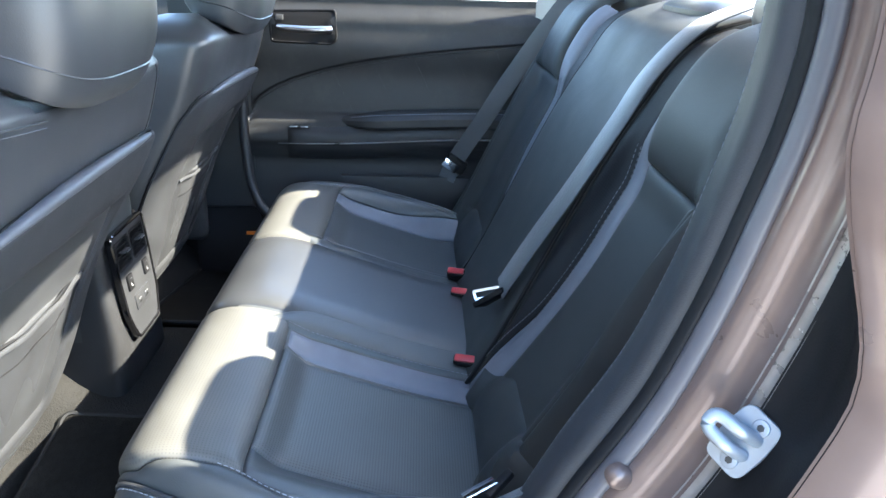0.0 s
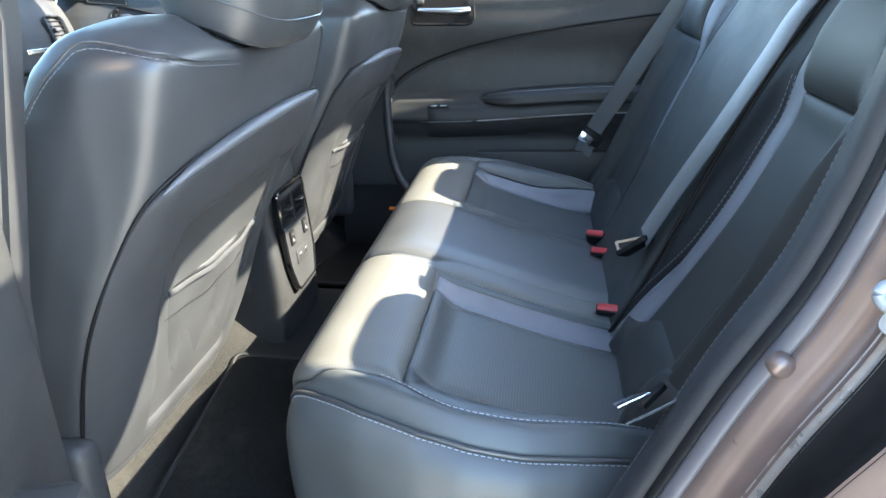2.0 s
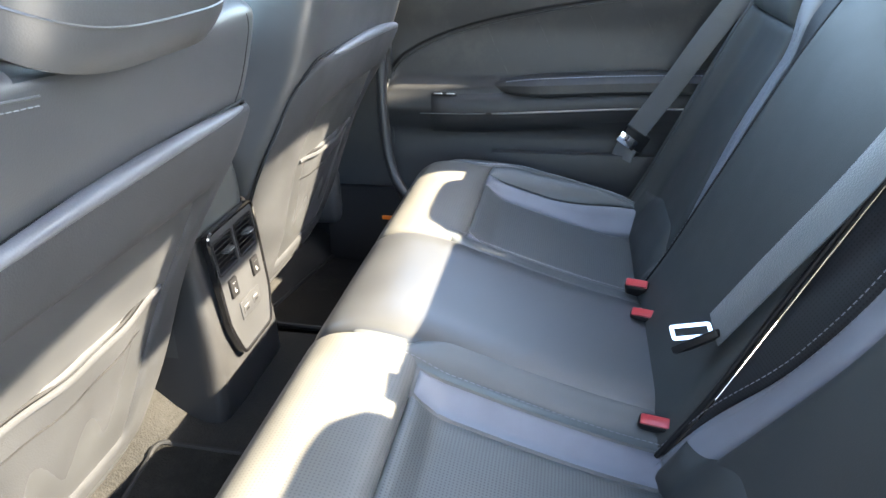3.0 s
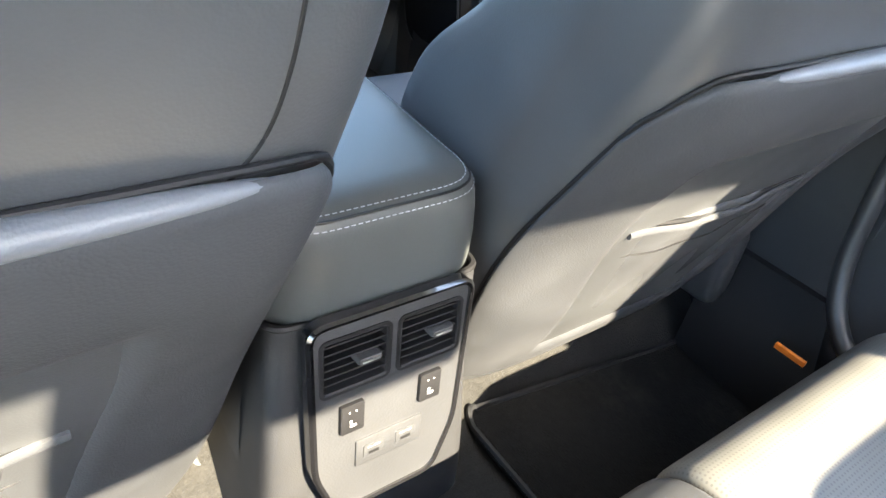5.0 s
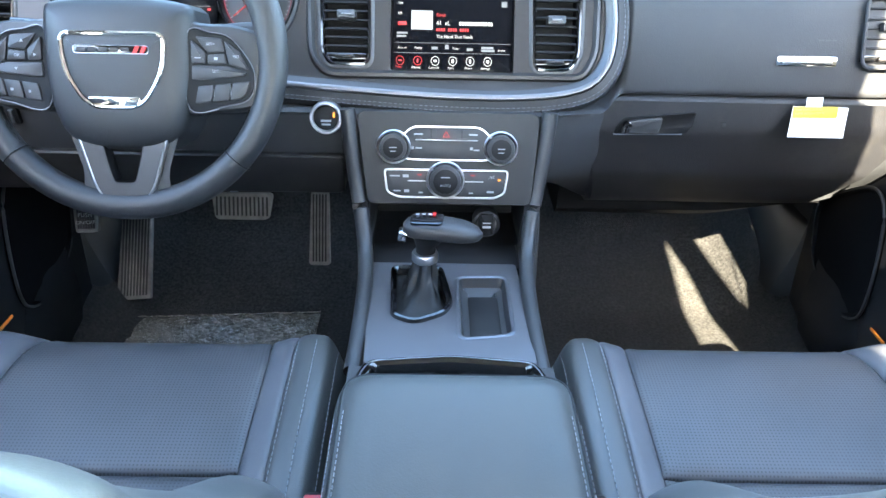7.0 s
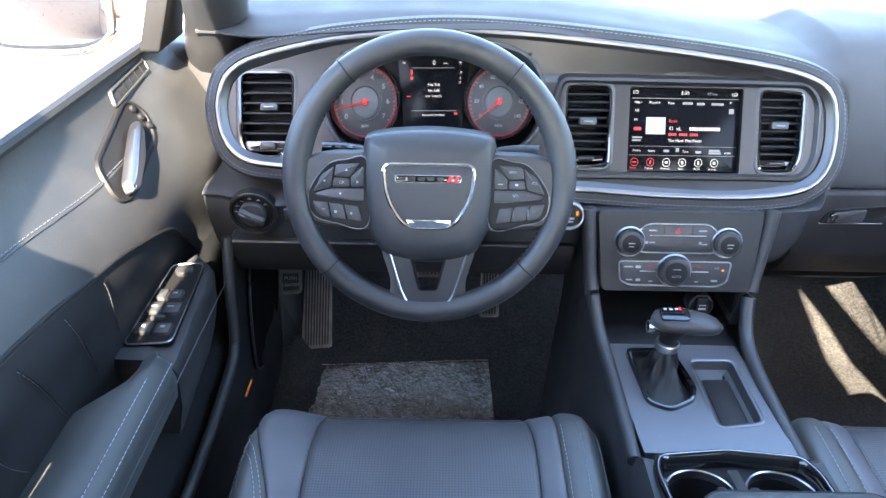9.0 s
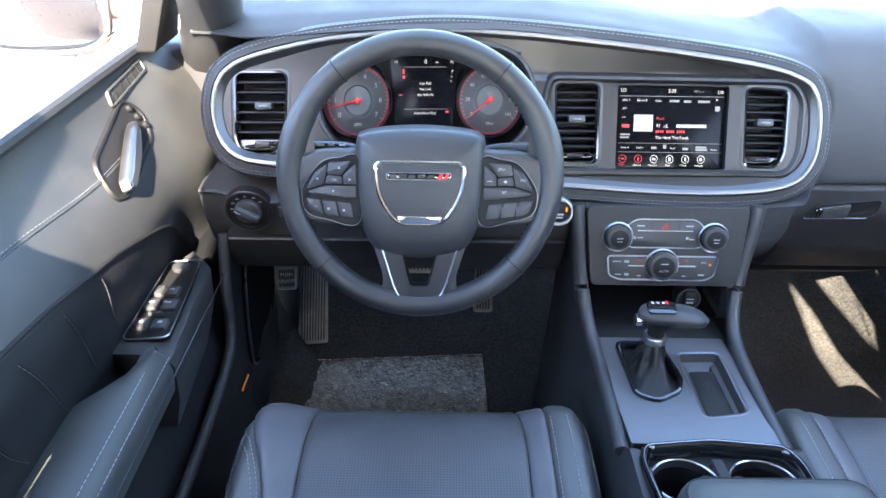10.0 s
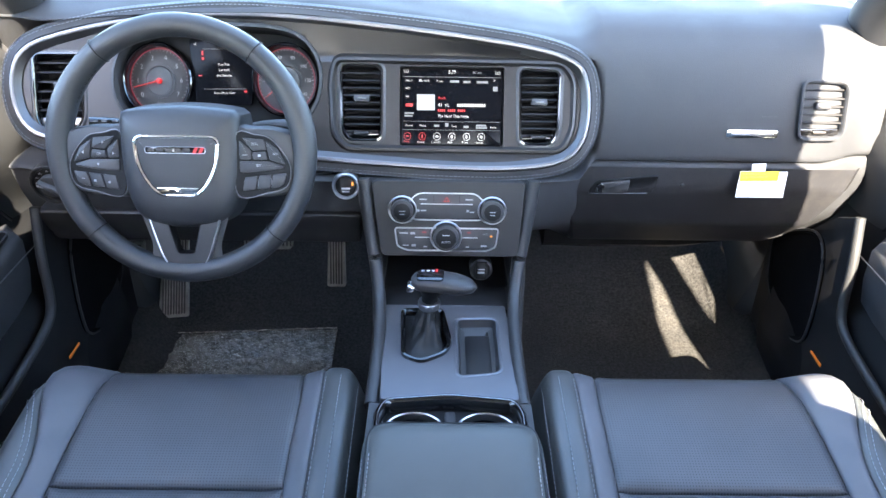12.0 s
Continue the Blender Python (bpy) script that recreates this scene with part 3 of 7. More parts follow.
part("curled_edge", tube([Vector((lerp(-.668, -.255, i / 40), .165 + .03 * i / 40, floor_z(-.45, .17) + .009 + .003 * noise.noise(Vector((i * .7, 0, 0))))) for i in range(41)], .0016, 6), FILM, fm)


def floor_mat(x0, x1, y0, y1, label):
    m = thing("floor_mat", ((x0 + x1) / 2, (y0 + y1) / 2, -.10), label, "floor mat", "floor mats")
    lp = rrect(x0, y0, x1, y1, .03)
    bm = dish(lp, lambda u, v, h=0.0: Vector((u, v, floor_z(u, v) + h)), [(0, .0), (0, .006), (.003, .009), (.006, .009)])
    part("carpet_mat", bm, MAT_CARPET, m)
    part("mat_edge", tube([Vector((u, v, floor_z(u, v) + .009)) for u, v in inset(lp, .003)], .004, 6, closed=True), RUBBER, m)


floor_mat(.17, .66, -1.10, -.80, "black carpet mat on the rear floor")
floor_mat(-.66, -.17, -1.10, -.80, "black carpet mat on the rear floor")


def pedal(name, label, loop, at, mats, ribs, thick=.012):
    p = thing(name, at(0, 0), label, "pedal", "pedals")
    part("pad", dish(loop, at, [(0, -thick), (0, 0), (.002, .002), (.004, .002)], back=True), PEDAL, p)
    us, vs = [q[0] for q in loop], [q[1] for q in loop]
    for i in range(ribs):
        u = lerp(min(us) + .006, max(us) - .006, (i + .5) / ribs)
        part("rib", slab(rrect(u - .0018, min(vs) + .008, u + .0018, max(vs) - .008, .001), at, .004, .001), mats, p)
    return p


pedal("foot_rest", "long ribbed grey foot rest on the floor", rounded([(-.034, 0), (.034, 0), (.030, .235), (-.026, .235)], .006), flat((-.640, .195, -.052), (1, .15, 0), (0, .55, .85)), GREY_PLASTIC, 9)
pb = pedal("brake_pedal", "black ribbed rubber brake pedal", rounded([(-.055, -.028), (.050, -.028), (.060, .026), (-.062, .026)], .010), flat((-.400, .235, .150), (1, 0, 0), (0, .35, .94)), PLASTIC, 13)
part("pedal_arm", tube([Vector((-.42, .25, .165)), Vector((-.41, .34, .28)), Vector((-.40, .42, .40))], .008, 8), STEEL, pb)
pedal("accelerator_pedal", "tall ribbed black accelerator pedal", rounded([(-.022, -.075), (.022, -.075), (.018, .080), (-.018, .080)], .008), flat((-.256, .262, .085), (1, 0, 0), (0, .42, .9)), PLASTIC, 5)
pk = pedal("parking_brake_pedal", "small ribbed parking brake pedal with white lettering", rounded([(-.020, -.026), (.020, -.026), (.022, .026), (-.022, .026)], .006), flat((-.665, .14, .165), (1, 0.1, 0), (0, .3, .95)), PLASTIC, 7)
lettering("PUSH", .0105, flat((-.665, .14, .165), (1, 0.1, 0), (0, .3, .95)), 0, .008, PAPER, pk, "pedal_print", align="CENTER", h=.0055)
lettering("ON/OFF", .0095, flat((-.665, .14, .165), (1, 0.1, 0), (0, .3, .95)), 0, -.006, PAPER, pk, "pedal_print", align="CENTER", h=.0055)

# ---- dashboard ----
def bend(x):
    return 0.020 * step(-0.25, -0.68, x)


def dp(x, z, h=0.0):
    """On the instrument face, which leans forward; h stands off towards the cabin."""
    n = Vector((0, -0.909, 0.418))
    return Vector((x, 0.46 * (z - 0.62) - bend(x), z)) + n * h


def top_z(x):
    return 0.66 + 0.062 * step(0.30, -0.30, x) - 0.014 * step(-0.40, -0.72, x) + 0.006 * step(0.3, 0.6, x)


def dash_profile(x):
    """(y, z) from the windscreen down to the knee edge."""
    k = step(0.205, 0.252, x)                 # 0 at the instruments, 1 before the passenger
    j = step(0.125, 0.262, x)                # lower down it turns away sooner
    zt = top_z(x)
    a = [(0.62, 0.66), (0.40, lerp(zt - 0.01, 0.685, k)), (0.16, lerp(zt + 0.004, 0.69, k)), (0.075, lerp(zt, 0.682, k)), (0.035, lerp(zt - 0.006, 0.662, k)),
         (lerp(0.012 - bend(x), 0.006, k), lerp(zt - 0.022, 0.632, k)),
         (lerp(0.100, -0.016, k), lerp(zt - 0.032, 0.59, k)), (lerp(0.085, -0.030, k), lerp(0.55, 0.545, k)),
         (lerp(0.02, -0.036, k), lerp(0.480, 0.497, k)), (lerp(-0.088, -0.034, k), lerp(0.466, 0.478, k)),
         (lerp(-0.092, -0.022, j), lerp(0.455, 0.474, j)), (lerp(-0.088, -0.034, j), lerp(0.43, 0.468, j)), (lerp(-0.075, -0.034, j), lerp(0.39, 0.43, j)),
         (lerp(-0.05, -0.005, j), lerp(0.345, 0.35, j)), (lerp(0.02, 0.062, j), lerp(0.315, 0.275, j)), (lerp(0.12, 0.10, j), lerp(0.30, 0.255, j)), (0.34, 0.27)]
    wrap = 0.035 * step(0.62, 0.72, abs(x))   # the ends turn away
    return [Vector((x, y + wrap, z)) for y, z in a]


dash = thing("dashboard", (0, 0, 0.3), "black soft-touch car dashboard with curved upper pad and glovebox", "dashboard")
bm = bmesh.new()
xs = sorted([-0.735 + 1.47 * i / 120 for i in range(121)] + [0.195 + 0.095 * i / 70 for i in range(71)])
ringed(bm, [swept(dash_profile(x), 5) for x in xs], closed=False)
part("upper_pad", bm, VINYL, dash)

BEZEL = spline([(-.692, .58, 0), (-.68, .543, 0), (-.65, .521, 0), (-.59, .513, 0), (-.48, .505, 0), (-.36, .496, 0), (-.25, .488, 0), (-.137, .481, 0), (-.015, .475, 0), (.098, .475, 0),
                (.178, .486, 0), (.213, .515, 0), (.222, .565, 0), (.214, .612, 0), (.188, .634, 0), (.127, .65, 0), (.016, .665, 0), (-.113, .678, 0), (-.24, .688, 0), (-.368, .692, 0),
                (-.495, .684, 0), (-.572, .673, 0), (-.645, .655, 0), (-.678, .635, 0), (-.69, .61, 0)], 150, closed=True)
BEZEL = [(p.x, p.y) for p in BEZEL]
part("stitched_surround", dish(BEZEL, dp, [(-0.022, -0.012), (-0.021, 0.012), (-0.016, 0.019), (-0.004, 0.022), (0.0, 0.014)], cap=False), LID_VINYL, dash)
part("bezel_ring", dish(BEZEL, dp, [(-0.003, 0.012), (-0.003, 0.022), (-0.001, 0.0248), (0.0015, 0.0252), (0.004, 0.0238), (0.005, 0.021)], cap=False), SATIN_DARK, dash, "satin silver bezel ring")
part("bezel_slope", dish(BEZEL, dp, [(0.0045, 0.0230), (0.008, 0.0195), (0.0122, 0.0150), (0.0124, 0.010)], cap=False), BEZEL_SATIN, dash)
run = [dp(x, z, 0.0225) for x, z in inset(BEZEL, -0.012)]
part("stitching", stitches(run + run[:1], 0.0045, 0.0025, 0.0004), THREAD_DARK, dash)
part("stitching", stitches([dp(x, z, 0.0215) for x, z in inset(BEZEL, -0.0165)], 0.0045, 0.0025, 0.0004), THREAD_DARK, dash)

LV = rounded([(-.660, .637), (-.584, .637), (-.588, .545), (-.602, .528), (-.648, .528), (-.660, .545)], 0.012)
CV = rounded([(-.178, .622), (-.114, .622), (-.114, .515), (-.168, .515), (-.176, .53)], 0.010)
RV = rounded([(.111, .619), (.174, .616), (.173, .53), (.163, .512), (.114, .512)], 0.010)
CLUSTER = spline([(-.535, .575, 0), (-.50, .535, 0), (-.44, .525, 0), (-.375, .523, 0), (-.31, .525, 0), (-.25, .535, 0), (-.215, .575, 0), (-.216, .630, 0), (-.26, .668, 0), (-.375, .676, 0), (-.49, .668, 0), (-.532, .630, 0)], 60, closed=True)
CLUSTER = [(p.x, p.y) for p in CLUSTER]
SCR = rrect(-.084, .507, .085, .6215, 0.004)
def hollow(x, z, h=0.0):
    """The instrument face: flat behind the screen, stepping back above it and coming forward again to its rim."""
    if h <= 0:
        return dp(x, z, h)
    rim = lerp(.688, .646, step(-.25, .16, x))
    k = step(-.25, -.17, x)
    low = min(max(.512 + .02 * step(-.1, -.6, x) - z, 0) / .034, 1.2)
    plain = min(max(z - .622, 0) / .06, 1.2)
    w = min(max((z - .628) / (rim - .628), 0), 1.15)
    return dp(x, z, h + .008 * low ** 2 + (1 - k) * .009 * plain ** 2 + k * (.011 * w - .011 * (1 - w)) * step(.626, .637, z))


part("instrument_panel_face", holed(inset(BEZEL, 0.0085), [LV, CV, RV, CLUSTER, SCR], hollow, 0.012, 0.03, grid=([-0.68 + 0.02 * i for i in range(45)], [.485 + .008 * i for i in range(5)] + [.626, .629, .632, .637] + [.645 + .010 * i for i in range(5)])), GRAPHITE, dash, "graphite metallic instrument panel face")
# raised surround of the screen and its two vents
ring = rounded([(-.197, .605), (-.188, .633), (.180, .631), (.201, .605), (.200, .53), (.182, .499), (-.172, .499), (-.194, .522)], 0.02, 8)
part("screen_surround_lip", dish(ring, dp, [(-0.009, -0.004), (-0.006, 0.008), (0.0, 0.017), (0.004, 0.018), (0.008, 0.0125)], cap=False), GRAPHITE, dash)


for lp in (LV, CV, RV):
    part("vent_surround", dish(lp, dp, [(-0.0085, 0.0110), (-0.0070, 0.0128), (-0.0050, 0.0138), (-0.0035, 0.0140), (-0.0020, 0.0136), (0, 0.0115)], cap=False), BEZEL_GREY, dash, "raised satin grey vent surround")


def vent(loop, n, parent, at, knob_at, lower=0.0, material=PLASTIC_DARK, frame_of=GLOSS, label="gloss black vent frame"):
    """An air vent set into a hole: back, slats, a sliding tab and a thumb wheel."""
    v = thing("air_vent", at((loop[0][0] + loop[len(loop) // 2][0]) / 2, (loop[0][1] + loop[len(loop) // 2][1]) / 2), "black air vent with horizontal slats set in the panel", "air vent", "air vents")
    part("vent_box", dish(loop, at, [(0, 0.0), (0.0015, -0.028)]), PLASTIC_DARK, v)
    part("vent_frame", dish(loop, at, [(-0.0025, 0.010), (-0.0025, 0.0145), (0.0, 0.0150), (0.0022, 0.012), (0.0024, 0.0)], cap=False), frame_of, v, label)
    us, vs = [p[0] for p in loop], [p[1] for p in loop]
    u0, u1, v0, v1 = min(us) + 0.002, max(us) - 0.002, min(vs) + 0.004 + lower, max(vs) - 0.006
    for i in range(n):
        z = v0 + (v1 - v0) * (i + 0.5) / n
        bm = bmesh.new()
        ringed(bm, [[at(u, z + dz, h) for dz, h in ((0, 0.006), (0.0022, 0.0055), (0.006, -0.014), (0.004, -0.015), (-0.001, 0.004))] for u in (u0, lerp(u0, u1, .5), u1)])
        part("slat", bm, material, v)
    tu, tz = knob_at
    part("tab", slab(rrect(tu - 0.013, tz - 0.0055, tu + 0.013, tz + 0.0055, 0.003), at, 0.013, 0.003, base=0.0), GREY_PLASTIC, v)
    part("tab_trim", slab(rrect(tu - 0.007, tz - 0.0012, tu + 0.007, tz + 0.0008, 0.0008), at, 0.0136, 0.0005, base=0.012), SATIN_DARK, v)
    if lower:
        m = (u0 + u1) / 2
        part("thumb_wheel", slab(rrect(m - 0.012, v0 - lower + 0.003, m + 0.012, v0 - 0.004, 0.003), at, 0.012, 0.003), GRAPHITE, v)
        part("lower_panel", slab(rrect(u0 + 0.001, v0 - lower + 0.001, u1 - 0.001, v0 - 0.002, 0.003), at, 0.006, 0.002, base=-0.01), GLOSS, v)
    return v


vent(LV, 6, dash, dp, (-.620, .593), 0.018)
vent(CV, 8, dash, dp, (-.145, .575), 0.012)
vent(RV, 8, dash, dp, (.143, .573), 0.012)

# ---- touchscreen ----
touch = thing("touchscreen", dp(0, .565), "lit black touchscreen showing a radio page", "screen")
part("screen_glass", slab(rrect(-.083, .508, .084, .6205, 0.003), dp, 0.004, 0.001, base=-0.02), SCREEN, touch)


def sp(u, v, h=0.0):
    """Screen places: u, v from 0 to 1, top left first."""
    return dp(-.083 + .167 * u, .6205 - .1125 * v, 0.0045 + h)


def st(text, u, v, size, material=LIT_WHITE, align="LEFT"):
    lettering(text, size, lambda a, b, h: dp(a, b, 0.0045 + h), -.083 + .167 * u, .6205 - .1125 * v, material, touch, "screen_text", align=align)


for text, u, v, size, m, al in (("LO", .03, .045, .0066, LIT_WHITE, "LEFT"), ("5:39", .5, .05, .0070, LIT_WHITE, "CENTER"), ("LO", .97, .06, .0066, LIT_WHITE, "RIGHT"), ("95\u00b0out", .70, .055, .0052, LIT_GREY, "LEFT"),
                                ("Hits 1", .05, .165, .0046, LIT_WHITE, "LEFT"), ("80s on 8", .18, .165, .0046, LIT_WHITE, "LEFT"), ("Pulse", .35, .17, .0046, LIT_WHITE, "LEFT"), (">", .90, .155, .007, LIT_WHITE, "LEFT"),
                                ("AM", .05, .265, .0044, LIT_WHITE, "LEFT"), ("FM", .05, .375, .0044, LIT_WHITE, "LEFT"), ("Rock", .365, .385, .0062, LIT_RED, "LEFT"), ("41  xL", .365, .475, .0075, LIT_WHITE, "LEFT"),
                                ("The Hand That Feeds", .365, .62, .0058, LIT_WHITE, "LEFT"), ("Browse", .05, .745, .0040, LIT_WHITE, "LEFT"), ("Replay", .19, .745, .0040, LIT_WHITE, "LEFT"), ("Tune", .50, .75, .0042, LIT_WHITE, "LEFT"), ("Audio", .88, .76, .0040, LIT_WHITE, "LEFT"),
                                ("Media", .03, .955, .0040, LIT_RED, "LEFT"), ("Climate", .165, .96, .0040, LIT_WHITE, "LEFT"), ("Controls", .305, .96, .0040, LIT_WHITE, "LEFT"), ("Apps", .465, .96, .0040, LIT_WHITE, "LEFT"), ("Phone", .605, .96, .0040, LIT_WHITE, "LEFT"), ("Settings", .74, .96, .0040, LIT_WHITE, "LEFT")):
    st(text, u, v, size, m, al)
sq = lambda a, b, h=0.0: sp(a, b, h)
bars([(.365 + .0195 * i, .545, .0135, .034) for i in range(14) if i not in (4, 9)], sq, LIT_RED, touch, "screen_bar", 0.0004)
bars([(.555 + .0215 * i, .475, .0145, .040) for i in range(13)], sq, LIT_WHITE, touch, "screen_bar", 0.0004)
bars([(.61, .175, .07, .03)], sq, LIT_GREY, touch, "screen_bar", 0.0004)
bars([(.02, .115, .96, .006), (.02, .69, .96, .004), (.02, .80, .96, .004), (.04, .585, .09, .022), (.04, .62, .08, .022), (.33, .745, .05, .03), (.62, .755, .05, .03), (.74, .735, .10, .025), (.74, .765, .11, .025), (.48, .17, .09, .03), (.74, .175, .11, .03), (.90, .26, .045, .06), (.44, .73, .03, .05)], sq, LIT_GREY, touch, "screen_bar", 0.0004)
part("album_picture", slab([(.16, .34), (.16, .545), (.335, .545), (.335, .34)], sq, 0.0005, 0.0001), LIT_PALE, touch, "white album square")
for i, (u, m) in enumerate(((.07, LIT_RED), (.215, LIT_RED), (.36, LIT_WHITE), (.505, LIT_WHITE), (.65, LIT_WHITE), (.795, LIT_WHITE))):
    c = (-.083 + .167 * u, .6205 - .1125 * .885)
    at = lambda a, b, h=0.0: dp(a, b, 0.0046 + h)
    part("screen_icon", dish(circle(*c, 0.0058, 24), at, [(0, 0), (0, 0.0003), (0.0007, 0.0003), (0.0007, 0)], cap=False), m, touch)
    part("screen_icon", slab(rrect(c[0] - (0.0028, 0.0012, 0.0022, 0.0016, 0.0013, 0.0019)[i], c[1] - (0.0009, 0.0026, 0.0014, 0.0024, 0.0026, 0.0019)[i], c[0] + (0.0028, 0.0012, 0.0022, 0.0016, 0.0013, 0.0019)[i], c[1] + (0.0009, 0.0026, 0.0014, 0.0024, 0.0026, 0.0019)[i], 0.0008), at, 0.0004, 0.0001), m, touch)
part("screen_icon", slab(rrect(-.083 + .167 * .05, .6205 - .1125 * .50, -.083 + .167 * .12, .6205 - .1125 * .46, 0.001), lambda a, b, h=0.0: dp(a, b, 0.0046 + h), 0.0003, 0.0001), LIT_RED, touch)

# ---- instrument cluster ----
cl = thing("instrument_cluster", (-.378, 0.03, .58), "instrument cluster with two red-ringed dials and a small display", "gauges")
cp = lambda x, z, h=0.0: dp(x, z, h - 0.040)
part("cluster_housing", dish(inset(CLUSTER, -0.002), dp, [(0, 0.012), (0.004, -0.045)]), PLASTIC_DARK, cl)
part("hood_lip", dish(CLUSTER, hollow, [(-0.004, 0.011), (-0.002, 0.016), (0.002, 0.017), (0.003, 0.0)], cap=False), PLASTIC, cl)
for gx, big, nums in ((-.484, True, "12345678"), (-.276, False, "")):
    gz = .603
    part("dial_ring", dish(circle(gx, gz, 0.0555, 56), cp, [(0, 0.002), (0, 0.016), (0.002, 0.018), (0.006, 0.014), (0.0075, 0.004)], cap=False), GLOSS, cl, "gloss black dial ring")
    part("dial_face", slab(circle(gx, gz, 0.049, 48), cp, 0.005, 0.001, base=0.0), DIAL, cl, "black dial face")
    part("red_arc", dish(circle(gx, gz, 0.0478, 48), cp, [(0, 0.005), (0, 0.0060), (0.0010, 0.0060), (0.0010, 0.005)], cap=False), DIAL_RED, cl, "red dial ring")
    part("dial_disc", slab(circle(gx, gz, 0.0255, 40), cp, 0.0056, 0.0004, base=0.004), DIAL_DISC, cl, "grey textured inner disc")
    part("dial_hub_ring", dish(circle(gx, gz, 0.026, 40), cp, [(0, 0.005), (0, 0.007), (0.004, 0.0075), (0.006, 0.005)], cap=False), GREY_PLASTIC, cl)
    part("hub", slab(circle(gx, gz, 0.0042, 20), cp, 0.013, 0.002, base=0.005), LIT_RED, cl)
    marks = ("0", "1", "2", "3", "4", "5", "6", "7") if big else ("0", "20", "40", "60", "80", "100", "120", "140")
    for i, s in enumerate(marks):
        a = radians(215 - 250 * i / 7)
        lettering(s, 0.0100 if big else 0.0074, cp, gx + 0.0352 * math.cos(a), gz + 0.0352 * math.sin(a), GAUGE_PRINT, cl, "dial_number", align="CENTER", h=0.0055)
    lettering("RPM" if big else "MPH", 0.006, cp, gx, gz - 0.034, GAUGE_PRINT, cl, "dial_number", align="CENTER", h=0.0055)
    bm = bmesh.new()
    for i in range(36):
        a = radians(215 - 250 * i / 35)
        c, s = math.cos(a), math.sin(a)
        r0, r1, w = (0.0425 if i % 5 == 0 else 0.0440), 0.0462, 0.00035
        bm.faces.new([bm.verts.new(cp(gx + c * r - s * d, gz + s * r + c * d, 0.0057)) for r, d in ((r0, -w), (r1, -w), (r1, w), (r0, w))])
    part("tick_marks", bm, GAUGE_PRINT, cl, smooth=False)
    a = radians(193 if big else 217)
    c, s = math.cos(a), math.sin(a)
    bm = bmesh.new()
    ringed(bm, [[cp(gx + c * r - s * w, gz + s * r + c * w, h) for w, h in ((-t, 0.010), (t, 0.010), (0, 0.012))] for r, t in ((-0.006, 0.0014), (0.042, 0.0005))])
    part("needle", bm, LIT_RED, cl)
DISP = rounded([(-.434, .664), (-.322, .664), (-.334, .566), (-.424, .566)], 0.005)
part("display", slab(DISP, cp, 0.008, 0.001, base=0.0), SCREEN, cl)
cpt = lambda x, z, h=0.0: cp(x, z, 0.0082 + h)
for s, x, z, size in (("0", -.378, .656, .009), ("W", -.424, .656, .005), ("MPH", -.360, .655, .0032), ("95\u00b0", -.336, .656, .005), ("Key Fob", -.378, .626, .0056), ("has Left", -.378, .618, .0056), ("the Vehicle", -.378, .610, .0056), ("Press OK to Clear", -.378, .584, .0046), ("P", -.336, .642, .006), ("R", -.337, .635, .0042), ("N", -.338, .629, .0042)):
    lettering(s, size, cpt, x, z, DISPLAY_TEXT, cl, "display_text", align="CENTER")
bars([(-.412, .649, .066, .0006), (-.412, .590, .07, .0005)], cpt, LIT_GREY, cl, "display_line")
bars([(-.414, .643, .003, .007), (-.414, .635, .004, .004), (-.420, .610, .006, .0015), (-.346, .586, .005, .003)], cpt, LIT_RED, cl, "display_mark")

# ---- light switch, start button ----
lo = lambda ox, oz: flat((ox, -0.0985, oz), (1, 0, 0), (0, -0.1, 1))
sw = thing("headlight_switch", (-.648, -.09, .452), "round black headlight switch on the dashboard", "switch")
at = flat((-.648, -.094, .450), (1, 0, 0), (0, -0.12, 1))
part("base_ring", dish(circle(0, 0, .037, 48), at, [(0, -0.01), (0, 0.005), (0.002, 0.007), (0.005, 0.007), (0.007, 0.003), (0.016, 0.003)]), PLASTIC_DARK, sw)
part("ring_edge", tube([at(.0365 * math.cos(a), .0365 * math.sin(a), .0055) for a in (2 * math.pi * k / 48 for k in range(48))], .0009, 6, closed=True), GREY_PLASTIC, sw)
part("knob", slab(circle(0, 0, .0205, 36), at, 0.012, 0.003, base=0.0), PLASTIC, sw)
part("grip", slab(rounded([(-.021, -.005), (.019, -.0065), (.021, 0), (.019, .0065), (-.021, .005)], .003), lambda u, v, h=0.0: at(u * .86 + v * .5, v * .86 - u * .5, h), 0.021, 0.004, base=0.008), PLASTIC, sw)
part("pointer", slab(rrect(-.019, -.0008, -.009, .0008, .0004), lambda u, v, h=0.0: at(u * .86 + v * .5, v * .86 - u * .5, h), 0.0214, 0.0002, base=0.020), WHITE_PRINT, sw)
for a, w in ((175, .005), (150, .006), (125, .006), (95, .005), (65, .006), (38, .006)):
    c = (.0258 * math.cos(radians(a)), .0258 * math.sin(radians(a)))
    bars([(c[0] - w / 2, c[1] - .0006, w, .0012), (c[0] - w / 4, c[1] + .0012, w / 2, .0010)], at, WHITE_PRINT, sw, "switch_symbols", 0.0036)
dim = thing("dimmer_switch", (-.605, -.09, .452), "small black dimmer wheel beside the headlight switch", "switch")
part("frame", slab(rrect(.043, -.014, .058, .014, .003), at, 0.004, 0.002, base=-0.01), PLASTIC_DARK, dim)
part("wheel", slab(rrect(.047, -.010, .054, .010, .002), at, 0.008, 0.002), GREY_PLASTIC, dim)
go = thing("start_button", (-.17, -.095, .458), "round start button with a bright ring and amber mark", "button")
at = flat((-.170, -.098, .456), (1, 0, 0), (0, 0.2, 1))
